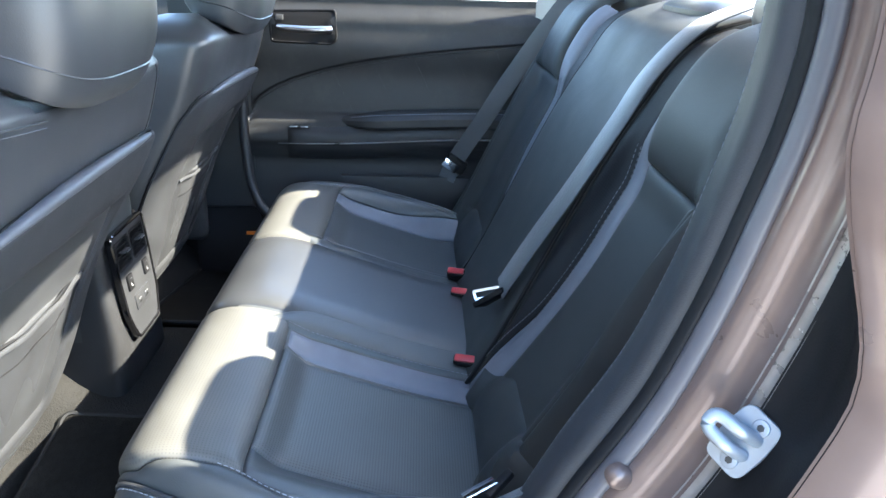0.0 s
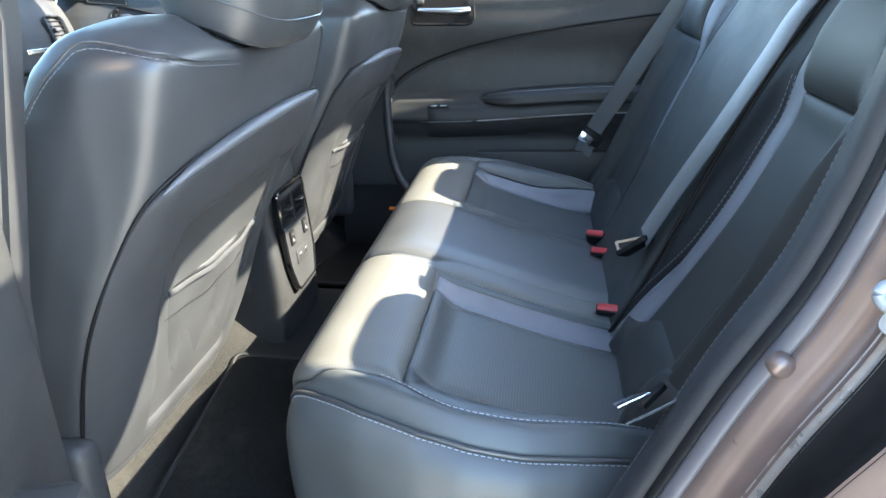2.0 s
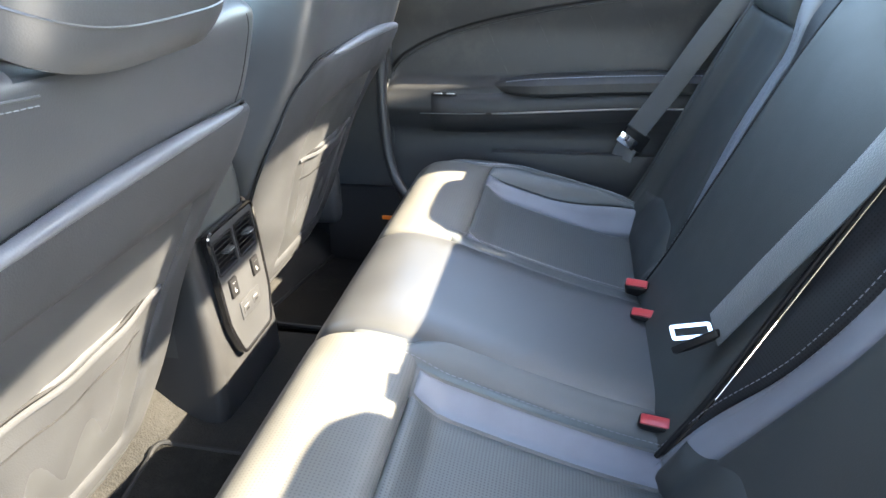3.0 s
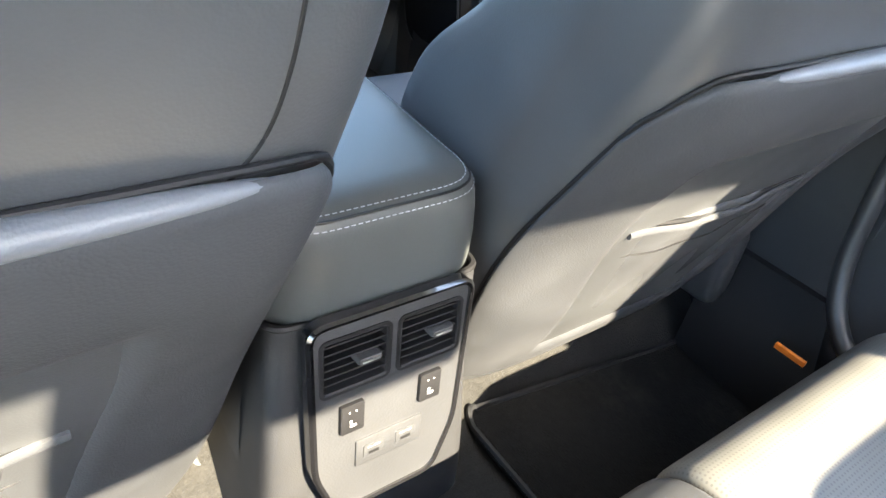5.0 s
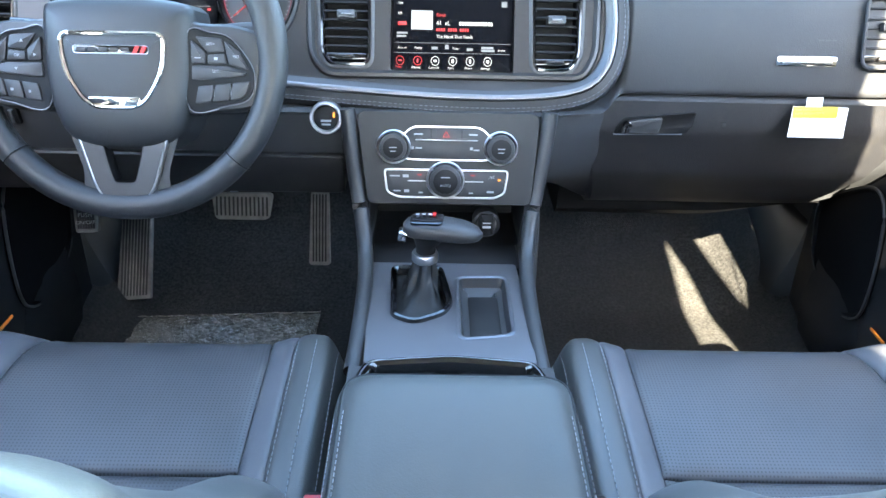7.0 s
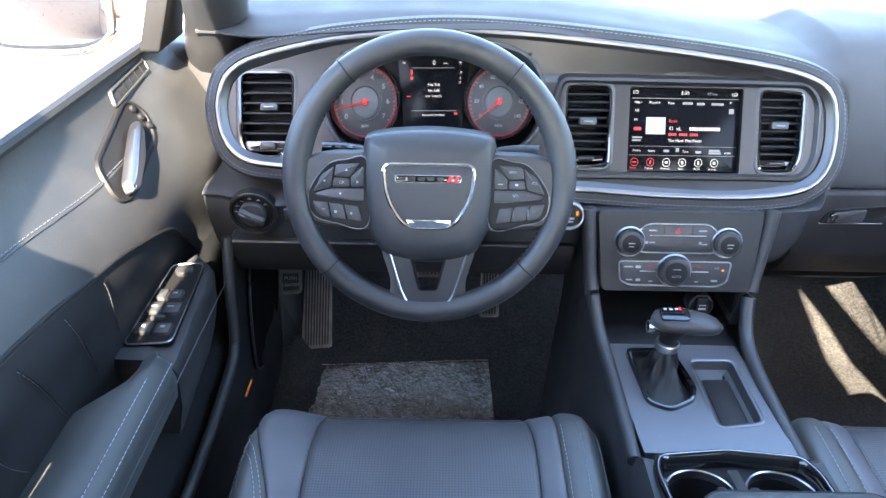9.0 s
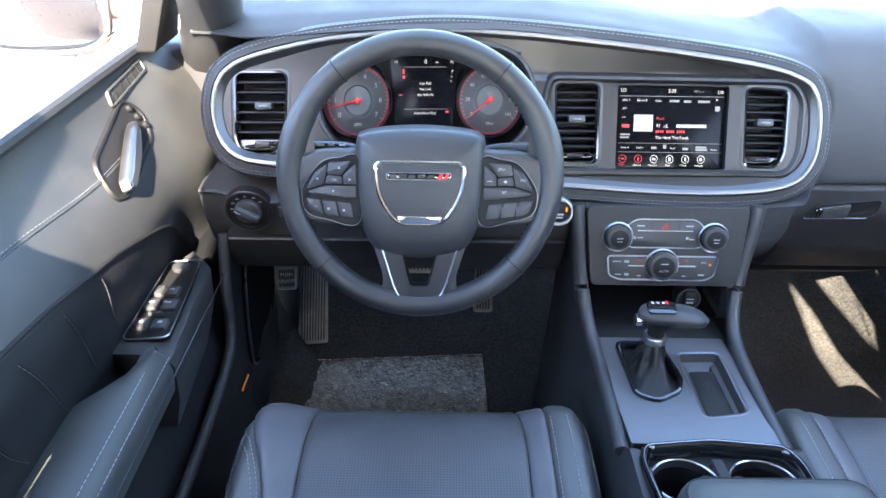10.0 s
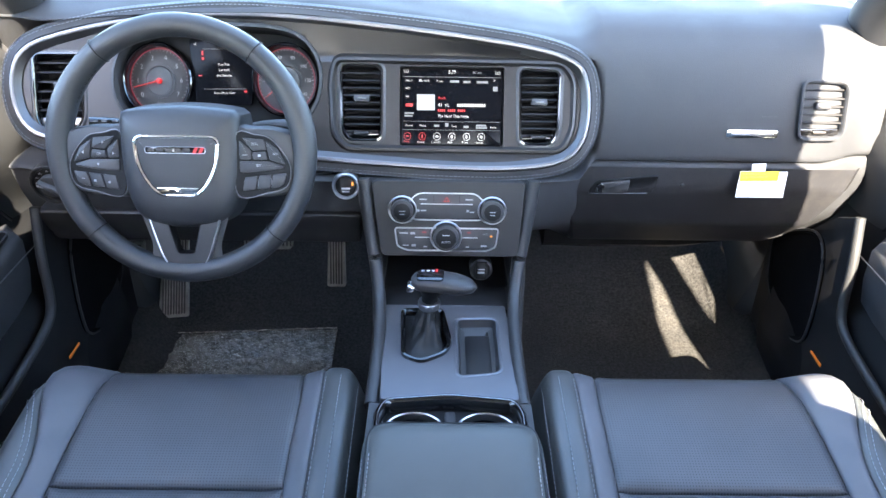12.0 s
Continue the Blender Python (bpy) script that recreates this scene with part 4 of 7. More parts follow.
part("ring", dish(circle(0, 0, .0225), at, [(0, -0.02), (0, 0.006), (0.0015, 0.008), (0.004, 0.008), (0.0055, 0.005)], cap=False), SATIN, go, "bright ring")
part("cap", slab(circle(0, 0, .0172, 36), at, 0.006, 0.0015, base=-0.01), PLASTIC_DARK, go)
bars([(-.007, -.004, .014, .003), (-.006, -.009, .012, .0025)], at, WHITE_PRINT, go, "button_print", 0.0065)
bars([(.0095, .004, .003, .007)], at, LIT_AMBER, go, "amber_mark", 0.0066)

# ---- climate and radio panel ----
pan = thing("climate_panel", (0, -.10, .40), "grey climate and radio control panel with three knobs", "control panel")
pp = flat((-.003, -.098, .466), (1, 0, 0), (0.0, .032, .127))
out = rounded([(-.127, .002), (.126, .002), (.119, -.128), (-.112, -.128)], (.016, .016, .012, .012), 7)
part("panel", dish(out, pp, [(0, -0.03), (0, 0.003), (0.002, 0.006), (0.005, 0.006)]), PANEL_BLACK, pan)
up = rounded([(-.083, -.052), (-.050, -.019), (.045, -.019), (.077, -.052), (.055, -.064), (-.055, -.064)], 0.010)
part("upper_trim", dish(up, pp, [(-0.001, 0.006), (-0.001, 0.0078), (0.0008, 0.0078), (0.001, 0.006)], cap=False), SATIN, pan, "thin silver outline")
part("upper_buttons", slab(inset(up, 0.0015), pp, 0.0075, 0.0008, base=0.004), PLASTIC, pan)
lowr = rounded([(-.088, -.078), (.084, -.078), (.080, -.110), (.066, -.117), (-.068, -.117), (-.084, -.110)], 0.006)
part("lower_trim", dish(lowr, pp, [(-0.001, 0.006), (-0.001, 0.008), (0.0012, 0.008), (0.0015, 0.006)], cap=False), SATIN, pan, "thin silver outline")
part("lower_buttons", slab(inset(lowr, 0.002), pp, 0.0075, 0.0008, base=0.004), PLASTIC, pan)
for u, v, r in ((-.075, -.047, .0235), (.072, -.047, .0235), (-.003, -.092, .0265)):
    part("knob_ring", dish(circle(u, v, r), pp, [(0, 0.004), (0, 0.009), (0.001, 0.010), (0.0025, 0.0095), (0.0035, 0.006)], cap=False), SATIN, pan, "silver knob ring")
    kn = part("knob", slab(circle(u, v, r - .0045, 40), pp, 0.021, 0.0025, base=0.004), PLASTIC, pan)
    part("knob_face", slab(circle(u, v, r - .0095, 32), pp, 0.0222, 0.0006, base=0.02), PLASTIC_DARK, kn)
    bars([(u - .005, v + .001, .010, .0014), (u - .004, v - .004, .008, .0012)] if v > -.09 else [(u - .006, v + .006, .012, .0014)], pp, WHITE_PRINT, pan, "knob_print", 0.0228)
lettering("AUTO", .0052, pp, -.003, -.0975, WHITE_PRINT, pan, "knob_print", align="CENTER", h=.0228)
lettering("A/C", .0046, pp, .062, -.0875, WHITE_PRINT, pan, "key_print", align="CENTER", h=.0082)
bm = bmesh.new()
part("key_bar", slab(rrect(-.045, -.0375, .040, -.0362, .0005), pp, 0.0088, 0.0004, base=0.006), SATIN, pan)
for u0, u1 in ((-.055, -.030), (.024, .050)):
    part("key_bar", slab(rrect(u0, -.0945, u1, -.0930, .0005), pp, 0.0090, 0.0004, base=0.006), SATIN, pan)
for u, w in ((-.024, .0008), (.018, .0008)):
    part("key_gap", slab(rrect(u, -.036, u + w, -.021, .0003), pp, 0.0079, 0.0001, base=0.006), PLASTIC_DARK, pan)
bars([(-.047, -.029, .012, .002), (.028, -.029, .012, .002), (-.052, -.048, .005, .004), (-.045, -.048, .009, .002), (.030, -.048, .004, .004), (.035, -.050, .008, .002),
      (-.080, -.087, .014, .002), (-.062, -.087, .008, .004), (-.075, -.108, .010, .002), (-.060, -.108, .007, .004), (-.040, -.110, .006, .002), (.030, -.110, .006, .002), (.055, -.108, .010, .003)], pp, WHITE_PRINT, pan, "key_print", 0.0081)
bars([(-.042, -.085, .006, .002), (.032, -.085, .006, .002)], pp, LIT_RED, pan, "red_print", 0.0081)
bars([(.070, -.091, .004, .003)], pp, LIT_AMBER, pan, "amber_lamp", 0.0081)
tri_ = [(-.003 - .0055, -.033), (-.003 + .0055, -.033), (-.003, -.024)]
part("hazard_triangle", dish(rounded(tri_, .001, 2), pp, [(0, 0.0078), (0, 0.0083), (0.0012, 0.0083), (0.0012, 0.0078)], cap=False), LIT_RED, pan)

# ---- passenger side: glovebox, vent, badge, tag ----
def face(x, z, h=0.0):
    """On the passenger's dash face."""
    ys = [(0.66, 0.03), (0.632, 0.006), (0.59, -0.016), (0.545, -0.030), (0.497, -0.036), (0.478, -0.034), (0.468, -0.034), (0.43, -0.034), (0.35, -0.005), (0.275, 0.062), (0.255, 0.10)]
    for (z1, y1), (z0, y0) in zip(ys, ys[1:]):
        if z >= z0:
            break
    y = y0 + (y1 - y0) * (z - z0) / (z1 - z0)
    n = Vector((0, -(z1 - z0), (y1 - y0))).normalized()
    return Vector((x, y, z)) + n * h


glove = thing("glovebox", (.43, -.03, .36), "closed black glovebox with a recessed handle", "glovebox")
bm = bmesh.new()
zs = [.470 - .218 * i / 30 for i in range(31)]
rows = []
for z in zs:
    t = (.470 - z) / .218
    x0, x1 = lerp(.185, .235, step(0, 1, t)), lerp(.700, .615, t ** 1.4)
    if z > .44:
        x0 += .02 * ((z - .44) / .03) ** 2
    rows.append([face(x0 + (x1 - x0) * i / 40, z, 0.012 if 0 < i < 40 else 0.0) for i in range(41)])
ringed(bm, rows, closed=False)
part("lid", bm, LID_VINYL, glove)
g = lambda u, v, h=0.0: face(u, v, 0.0125 + h)
hl = rounded([(.240, .425), (.252, .444), (.355, .455), (.352, .432), (.335, .427)], 0.006)
# shade of the handle's hollow, laid on the lid as a dark plate
part("handle_recess_shade", dish(hl, g, [(-0.0015, 0.0), (-0.0005, 0.002), (0.001, 0.002), (0.003, 0.0006)]), PLASTIC_DARK, glove)
part("handle", slab(rounded([(.250, .4275), (.256, .441), (.307, .448), (.306, .429)], .004), g, 0.005, 0.002, base=0.0), PLASTIC, glove, "pull handle")
part("handle_trim", slab(rounded([(.240, .4235), (.340, .4255), (.340, .4270), (.240, .4250)], .0005, 2), g, 0.0025, 0.0005), SATIN, glove)
part("lock", dish(circle(.258, .4345, .0062, 24), g, [(0, 0), (0, 0.005), (0.001, 0.0056), (0.002, 0.005)]), GLOSS, glove)
part("screw_cover", slab(circle(.398, .4375, .004, 16), g, 0.001, 0.0004), PLASTIC, glove)
PV = rounded([(.571, .609), (.645, .607), (.646, .524), (.574, .522)], 0.016, 6)
vent(PV, 5, dash, lambda u, v, h=0.0: face(u, v, h - 0.002), (.607, .574), 0.014, PLASTIC_DARK, VINYL, "soft black vent frame")
bdg = thing("dash_badge", face(.5, .526), "chrome nameplate strip on the dashboard", "badge")
part("plate", slab(rrect(.457, .5210, .543, .5345, .003), face, 0.003, 0.001), CHROME, bdg)
part("letter_shapes", slab(rrect(.466, .5245, .536, .5310, .0020), face, 0.0034, 0.0003, base=0.0029), SATIN, bdg)
bars([(.512, .556, .008, .0022), (.522, .556, .008, .0022), (.532, .556, .006, .0022)], face, PLASTIC, dash, "airbag_mark", 0.0012)
tag = thing("warning_tag", face(.52, .46), "white paper tag with a yellow band hanging from the dashboard", "paper tag")
tg = flat(face(.525, .468, 0.018), (0.997, 0.08, 0.015), (0.02, 0.28, 1))
part("paper", slab([(-.045, -.040), (.038, -.044), (.046, -.002), (-.037, 0.002)], lambda u, v, h=0.0: tg(u, v, h - 0.25 * v), 0.0008, 0.0001), PAPER, tag)
part("hanger", slab([(-.018, 0), (.006, 0), (.006, .014), (-.018, .014)], tg, 0.0006, 0.0001), PAPER, tag)
tgp = lambda u, v, h=0.0: tg(u, v, h - 0.25 * v)
part("yellow_band", slab([(-.0390, -.014), (.028, -.016), (.031, -.0005), (-.0368, .0015)], tgp, 0.0014, 0.0001, base=0.0008), YELLOW, tag)
lettering("THIS VEHICLE IS EQ", .0046, tgp, -.034, -.003, INK, tag, "tag_text", h=0.002)
lettering("WITH ADVANCED AI", .0046, tgp, -.035, -.0085, INK, tag, "tag_text", h=0.002)
# the print is no lamp, but its grey glows faintly
bars([(-.036, -.018 - .0035 * i, .055 + .008 * ((i * 7) % 3), .0008) for i in range(6)], tgp, LIT_GREY, tag, "printed_lines", 0.002)

# ---- steering wheel ----
WC = Vector((-.378, -.220, .568))
TILT = radians(20.4)
wheel_at = flat(WC, (1, 0, 0), (0, math.sin(TILT), math.cos(TILT)))
wheel = thing("steering_wheel", WC, "black leather steering wheel with satin lower spoke and control buttons", "steering wheel")
bm = bmesh.new()
rings = []
for i in range(120):
    a = 2 * math.pi * i / 120
    c, s = math.cos(a), math.sin(a)
    thick = 0.0172 + 0.0018 * math.exp(-((math.sin(a) - 0.25) / 0.3) ** 2)
    rings.append([wheel_at((0.171 + thick * 0.95 * math.cos(2 * math.pi * j / 16)) * c, (0.171 + thick * 0.95 * math.cos(2 * math.pi * j / 16)) * s, thick * math.sin(2 * math.pi * j / 16)) for j in range(16)])
loft(rings + [rings[0]], (False, False), bm)
bmesh.ops.remove_doubles(bm, verts=bm.verts, dist=1e-6)
part("rim", bm, WHEEL_LEATHER, wheel, "stitched black leather rim")
for deg in (52, 128, 222, 318):
    a = radians(deg)
    c, s = math.cos(a), math.sin(a)
    part("rim_seam", tube([wheel_at((0.171 + 0.0178 * math.cos(2 * math.pi * j / 20)) * c, (0.171 + 0.0178 * math.cos(2 * math.pi * j / 20)) * s, 0.0183 * math.sin(2 * math.pi * j / 20)) for j in range(20)], 0.0008, 5, closed=True), PLASTIC_DARK, wheel)
for a0, a1 in ((135, 220), (-42, 45)):
    part("rim_stitching", stitches([wheel_at(0.1545 * math.cos(radians(a0 + (a1 - a0) * i / 30)), 0.1545 * math.sin(radians(a0 + (a1 - a0) * i / 30)), 0.004) for i in range(31)], 0.004, 0.003, 0.0007), PLASTIC_DARK, wheel)
pad = spline([(-.083, .045, 0), (-.07, .058, 0), (0, .064, 0), (.07, .058, 0), (.083, .045, 0), (.084, 0, 0), (.082, -.035, 0), (.076, -.065, 0), (.062, -.090, 0), (.038, -.102, 0), (0, -.106, 0), (-.038, -.102, 0), (-.062, -.090, 0), (-.076, -.065, 0), (-.082, -.035, 0), (-.084, 0, 0)], 64, closed=True)
pad = [(p.x, p.y) for p in pad]
part("airbag_cover", dish(pad, wheel_at, [(-.004, -.045), (-.001, -.012), (0, .004), (.004, .012), (.012, .018), (.026, .022), (.045, .024)]), WHEEL_LEATHER, wheel, "black airbag cover")
orn = rounded([(-.0575, .022), (.0575, .022), (.0540, -.020), (.0300, -.0585), (-.0300, -.0585), (-.0540, -.020)], (.012, .012, .030, .018, .018, .030), 8)
part("chrome_outline", dish(orn, wheel_at, [(-.002, .018), (-.002, .0252), (0, .0262), (.0022, .0255), (.0026, .02)], cap=False), CHROME, wheel, "chrome outline ring")
part("inner_pad", dish(inset(orn, .0025), wheel_at, [(0, .018), (0, .0238), (.006, .0252), (.02, .0258)]), WHEEL_LEATHER, wheel)
part("outline_base", slab(rounded([(-.030, -.0470), (.030, -.0470), (.024, -.0572), (-.024, -.0572)], .004), wheel_at, .0272, .001, base=.02), CHROME, wheel, "polished lower plate")
part("nameplate", slab(rrect(-.042, .000, .040, .0085, .003), wheel_at, .0265, .0006, base=.02), GLOSS, wheel, "dark nameplate")
part("nameplate_outline", tube([wheel_at(u, v, .0266) for u, v in rrect(-.042, .000, .040, .0085, .003)], .0005, 5, closed=True), SATIN, wheel)
bars([(-.038 + .012 * i, .0042, .009, .0042) for i in range(5)], wheel_at, GRAPHITE, wheel, "badge_shapes", .0268)
# the stripes are unlit parts; their red is brightened by a glow
for u in (.022, .030):
    bm = bmesh.new()
    bm.faces.new([bm.verts.new(wheel_at(u + a, .0042 + b, .0269)) for a, b in ((0, -.004), (.005, -.004), (.009, .004), (.004, .004))])
    part("badge_stripe", bm, LIT_RED, wheel, "slanted red stripe", smooth=False)
for sx in (-1, 1):
    m = (lambda s: (lambda u, v, h=0.0: wheel_at(u * s, v, h)))(sx)
    arm = spline([(.07, .030, 0), (.10, .036, 0), (.135, .034, 0), (.160, .022, 0), (.164, -.01, 0), (.161, -.045, 0), (.140, -.058, 0), (.10, -.061, 0), (.07, -.056, 0)], 40, closed=True)
    arm = [(p.x, p.y) for p in arm]
    part("spoke", dish(arm, m, [(-.001, -.014), (0, .004), (.003, .008), (.008, .009)]), WHEEL_LEATHER, wheel)
    pod = spline([(.078, .024, 0), (.105, .026, 0), (.127, .020, 0), (.148, -.006, 0), (.153, -.026, 0), (.146, -.046, 0), (.122, -.054, 0), (.078, -.057, 0)], 48, closed=True)
    pod = [(p.x, p.y) for p in pod]
    part("button_pod", dish(pod, m, [(0, .006), (0, .0115), (.002, .013), (.004, .0125)]), PLASTIC_DARK, wheel)
    part("pod_outline", tube([m(u, v, .0125) for u, v in pod], .0007, 6, closed=True), SATIN_DARK, wheel, "thin satin outline")
    row = lambda t, k: (lerp(.0895, .1475, t) - .004 * k, lerp(-.033, -.0265, t) - .019 * k)
    for keys in ([(.088, .0215), (.117, .0195), (.120, .0055), (.101, .004)], [(.083, .018), (.0985, .004), (.0985, -.008), (.083, -.008)], [(.101, .0015), (.1195, .003), (.122, -.008), (.101, -.008)],
                 [(.1195, .0175), (.136, .006), (.1465, -.0145), (.1245, -.0085), (.122, .0045)], [(.083, -.0105), (.122, -.0105), (.145, -.0175), (.141, -.0205), (.097, -.0260), (.083, -.0260)],
                 [row(0, 0), row(.31, 0), row(.31, 1), row(0, 1)], [row(.34, 0), row(.65, 0), row(.65, 1), row(.34, 1)], [row(.68, 0), row(1, 0), row(.97, .8), row(.85, 1), row(.68, 1)]):
        part("button", slab(rounded(keys, .0022, 3), m, .0150, .001, base=.010), BUTTON_GREY, wheel)
    if sx > 0:
        for text, u, v in (("SET+", .105, .0130), ("SET-", .110, -.0165), ("RES", .133, .0000)):
            lettering(text, .0046, wheel_at, u, v, WHITE_PRINT, wheel, "button_print", align="CENTER", h=.0154)
        bars([(.0865, -.002, .007, .0010), (.1085, -.0025, .004, .0030), (.107, -.040, .0006, .009), (.126, -.038, .0006, .009)], wheel_at, WHITE_PRINT, wheel, "button_print", .0154)
    else:
        lettering("OK", .0046, wheel_at, -.110, -.0028, WHITE_PRINT, wheel, "button_print", align="CENTER", h=.0154)
        for u, v, du, dv in ((-.104, .013, 0, 1), (-.112, -.0170, 0, -1), (-.132, -.001, -1, 0), (-.0905, -.002, 1, 0)):
            tri = [(u + .0022 * du, v + .0022 * dv), (u - .0012 * du - .0020 * dv, v - .0012 * dv + .0020 * du), (u - .0012 * du + .0020 * dv, v - .0012 * dv - .0020 * du)]
            bm = bmesh.new()
            bm.faces.new([bm.verts.new(wheel_at(p, q, .0154)) for p, q in tri])
            part("button_arrow", bm, WHITE_PRINT, wheel, smooth=False)
        bars([(-.100, -.042, .003, .003), (-.120, -.040, .0035, .003), (-.136, -.037, .004, .0008)], wheel_at, WHITE_PRINT, wheel, "button_print", .0154)
# lower spoke: a satin plate with a tapering slot, leather at its flanks
fork = rounded([(-.055, -.075), (-.034, -.146), (-.024, -.163), (.024, -.163), (.034, -.146), (.055, -.075)], .010)
slot = rounded([(-.026, -.088), (-.012, -.143), (.012, -.143), (.026, -.088)], .005)
part("lower_spoke", holed(fork, [slot], wheel_at, .0105, .018), SPOKE, wheel, "dark satin grey slotted lower spoke")
part("spoke_trim", dish(fork, wheel_at, [(-.0014, .000), (-.0014, .0105), (.0002, .0114), (.0012, .0106)], cap=False), SATIN, wheel)
part("slot_edge", dish(slot, wheel_at, [(-.0008, .0104), (.0004, .0112), (.0014, .009), (.0016, -.006)], cap=False), PLASTIC_DARK, wheel)
part("spoke_flank", holed(rounded([(-.066, -.075), (-.048, -.132), (-.052, -.160), (.052, -.160), (.048, -.132), (.066, -.075)], .010), [inset(slot, -.003)], wheel_at, .0045, .012), WHEEL_LEATHER, wheel)
col = thing("steering_column", (-.378, -.10, .52), "black steering column shroud with stalks behind the wheel", "column")
bm = loft([[wheel_at(.052 * math.cos(a) * k, .045 * math.sin(a) * k - .02 - .02 * (k < 1), h) for a in (2 * math.pi * i / 28 for i in range(28))] for h, k in ((-.035, .9), (-.05, 1.0), (-.12, 1.1), (-.20, 1.1))])
part("shroud", bm, PLASTIC, col)
for sx in (-1, 1):
    bm = tube(spline([wheel_at(sx * .05, .02, -.055), wheel_at(sx * .10, .034, -.050), wheel_at(sx * .145, .036, -.042)], 12), lambda t: 0.0075 + 0.0025 * t, 10)
    part("stalk", bm, GLOSS if sx < 0 else PLASTIC, col)
bars([(-.142, .036, .012, .003), (-.125, .036, .008, .003), (-.11, .036, .008, .003)], lambda u, v, h=0.0: wheel_at(u, v + .004, -.032), WHITE_PRINT, col, "stalk_print", 0)
part("knee_panel", dish(rounded([(-.70, .395), (-.15, .395), (-.155, .325), (-.69, .325)], .01), lambda u, v, h=0.0: Vector((u, -.090 + (.42 - v) * .35 - h, v)), [(0, -.03), (0, .006), (.003, .009)]), LID_VINYL, dash)

# ---- centre console ----
con = thing("center_console", (0, -.5, -.08), "black centre console with graphite shifter plate, cupholders and padded armrest", "console")

# side walls from the dash to the rear end
rows = []
for i in range(60):
    y = .06 - .88 * i / 59
    w = lerp(.112, .132, step(-.28, -.10, y)) - .014 * step(-.52, -.60, y)
    top = lerp(.268, .352, step(-.20, -.09, y)) if y > -.40 else lerp(.268, .300, step(-.40, -.43, y)) - .012 * step(-.54, -.60, y)
    yy = y
    prof = [(-w - .02, -.10), (-w - .012, .05), (-w - .004, .18), (-w, top - .012), (-w + .004, top - .002), (-w + .012, top), (-w + .018, top - .004)]
    rows.append((prof, yy))
for sx, nm in ((1, "side_panel"), (-1, "side_panel")):
    bm = bmesh.new()
    ringed(bm, [spline([(sx * u, y, z) for u, z in prof], 24) for prof, y in rows], closed=False)
    part(nm, bm, PLASTIC, con)
# the shifter plate with its two openings
pl = flat((0, -.180, .2725), (1, 0, 0), (0, 1, -.02))
plate_out = rounded([(-.098, -.222), (.098, -.222), (.100, -.10), (.094, .004), (-.108, .004), (-.104, -.10)], .004)
boot = rounded([(-.075, -.015), (-.012, -.014), (.001, -.098), (-.009, -.122), (-.043, -.141), (-.069, -.128)], .010)
tray = rounded([(.014, -.036), (.076, -.034), (.075, -.162), (.014, -.172)], .010)
part("shifter_plate", holed(plate_out, [boot, tray], pl, 0.0, 0.02), PLATE, con, "graphite metallic shifter plate")
part("plate_edge", dish(plate_out, pl, [(0, -.012), (0, .0), (.0006, .0006), (.0016, .0004)], cap=False), PLATE, con)
part("tray", dish(tray, pl, [(0, 0.0), (.004, -.013), (.012, -.0155)]), GREY_PLASTIC, con, "black rubber tray")
part("tray_lip", dish(tray, pl, [(-.006, 0.0005), (-.003, .0016), (0, .0006), (.001, -.006)], cap=False), PLATE, con)
part("tray_mat", dish(rounded([(.026, -.060), (.065, -.059), (.065, -.152), (.026, -.160)], .006), pl, [(0, -.0155), (0, -.0145), (.001, -.0140)]), RUBBER, con)
part("boot_frame", dish(boot, pl, [(-.005, .000), (-.004, .005), (-.001, .006), (.003, .003), (.004, -.004)], cap=False), GLOSS, con, "gloss black shifter frame")
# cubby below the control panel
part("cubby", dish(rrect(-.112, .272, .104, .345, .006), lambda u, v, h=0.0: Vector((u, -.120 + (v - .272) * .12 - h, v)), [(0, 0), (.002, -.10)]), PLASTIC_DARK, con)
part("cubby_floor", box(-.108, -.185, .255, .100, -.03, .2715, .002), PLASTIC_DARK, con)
for sx in (-1, 1):
    bm = loft([[Vector((sx * x + (-.004), y, z)) for x, y, z in q] for q in (
        [(.108, -.120, .272), (.122, -.122, .272), (.132, -.05, .26), (.106, -.05, .26)],
        [(.108, -.120, .290), (.124, -.122, .290), (.134, -.05, .28), (.106, -.05, .28)],
        [(.110, -.128, .318), (.131, -.132, .318), (.137, -.05, .32), (.108, -.05, .32)],
        [(.114, -.115, .358), (.136, -.116, .358), (.140, -.05, .36), (.110, -.05, .36)],
        [(.124, -.098, .462), (.150, -.098, .466), (.150, -.05, .47), (.120, -.05, .47)])])
    part("stack_pillar", bm, PLASTIC, con)
    rail = spline([(sx * x - .003, y, z) for x, y, z in ((.139, -.096, .468), (.134, -.106, .420), (.127, -.118, .365), (.119, -.140, .318), (.113, -.172, .290), (.109, -.215, .279), (.107, -.28, .2745), (.107, -.35, .2715), (.108, -.408, .269))], 48)
    part("side_rail", tube(rail, lambda t: .0115 - .002 * t, 12), GREY_PLASTIC, con, "smooth dark rail from the dashboard to the cupholders")
sock = part("power_socket", dish(circle(0, 0, .020, 32), flat((.056, -.105, .300), (1, 0, 0), (0, .15, 1)), [(0, -.02), (0, .006), (.003, .008), (.006, .004)]), PLASTIC, con)
part("socket_cap", slab(rrect(-.010, -.016, .010, .017, .003), flat((.056, -.105, .300), (1, 0, 0), (0, .15, 1)), .012, .003), PLASTIC_DARK, sock)
bars([(-.006, .004, .012, .002), (-.006, -.002, .012, .0035)], flat((.056, -.105, .300), (1, 0, 0), (0, .15, 1)), WHITE_PRINT, sock, "socket_print", .0126)

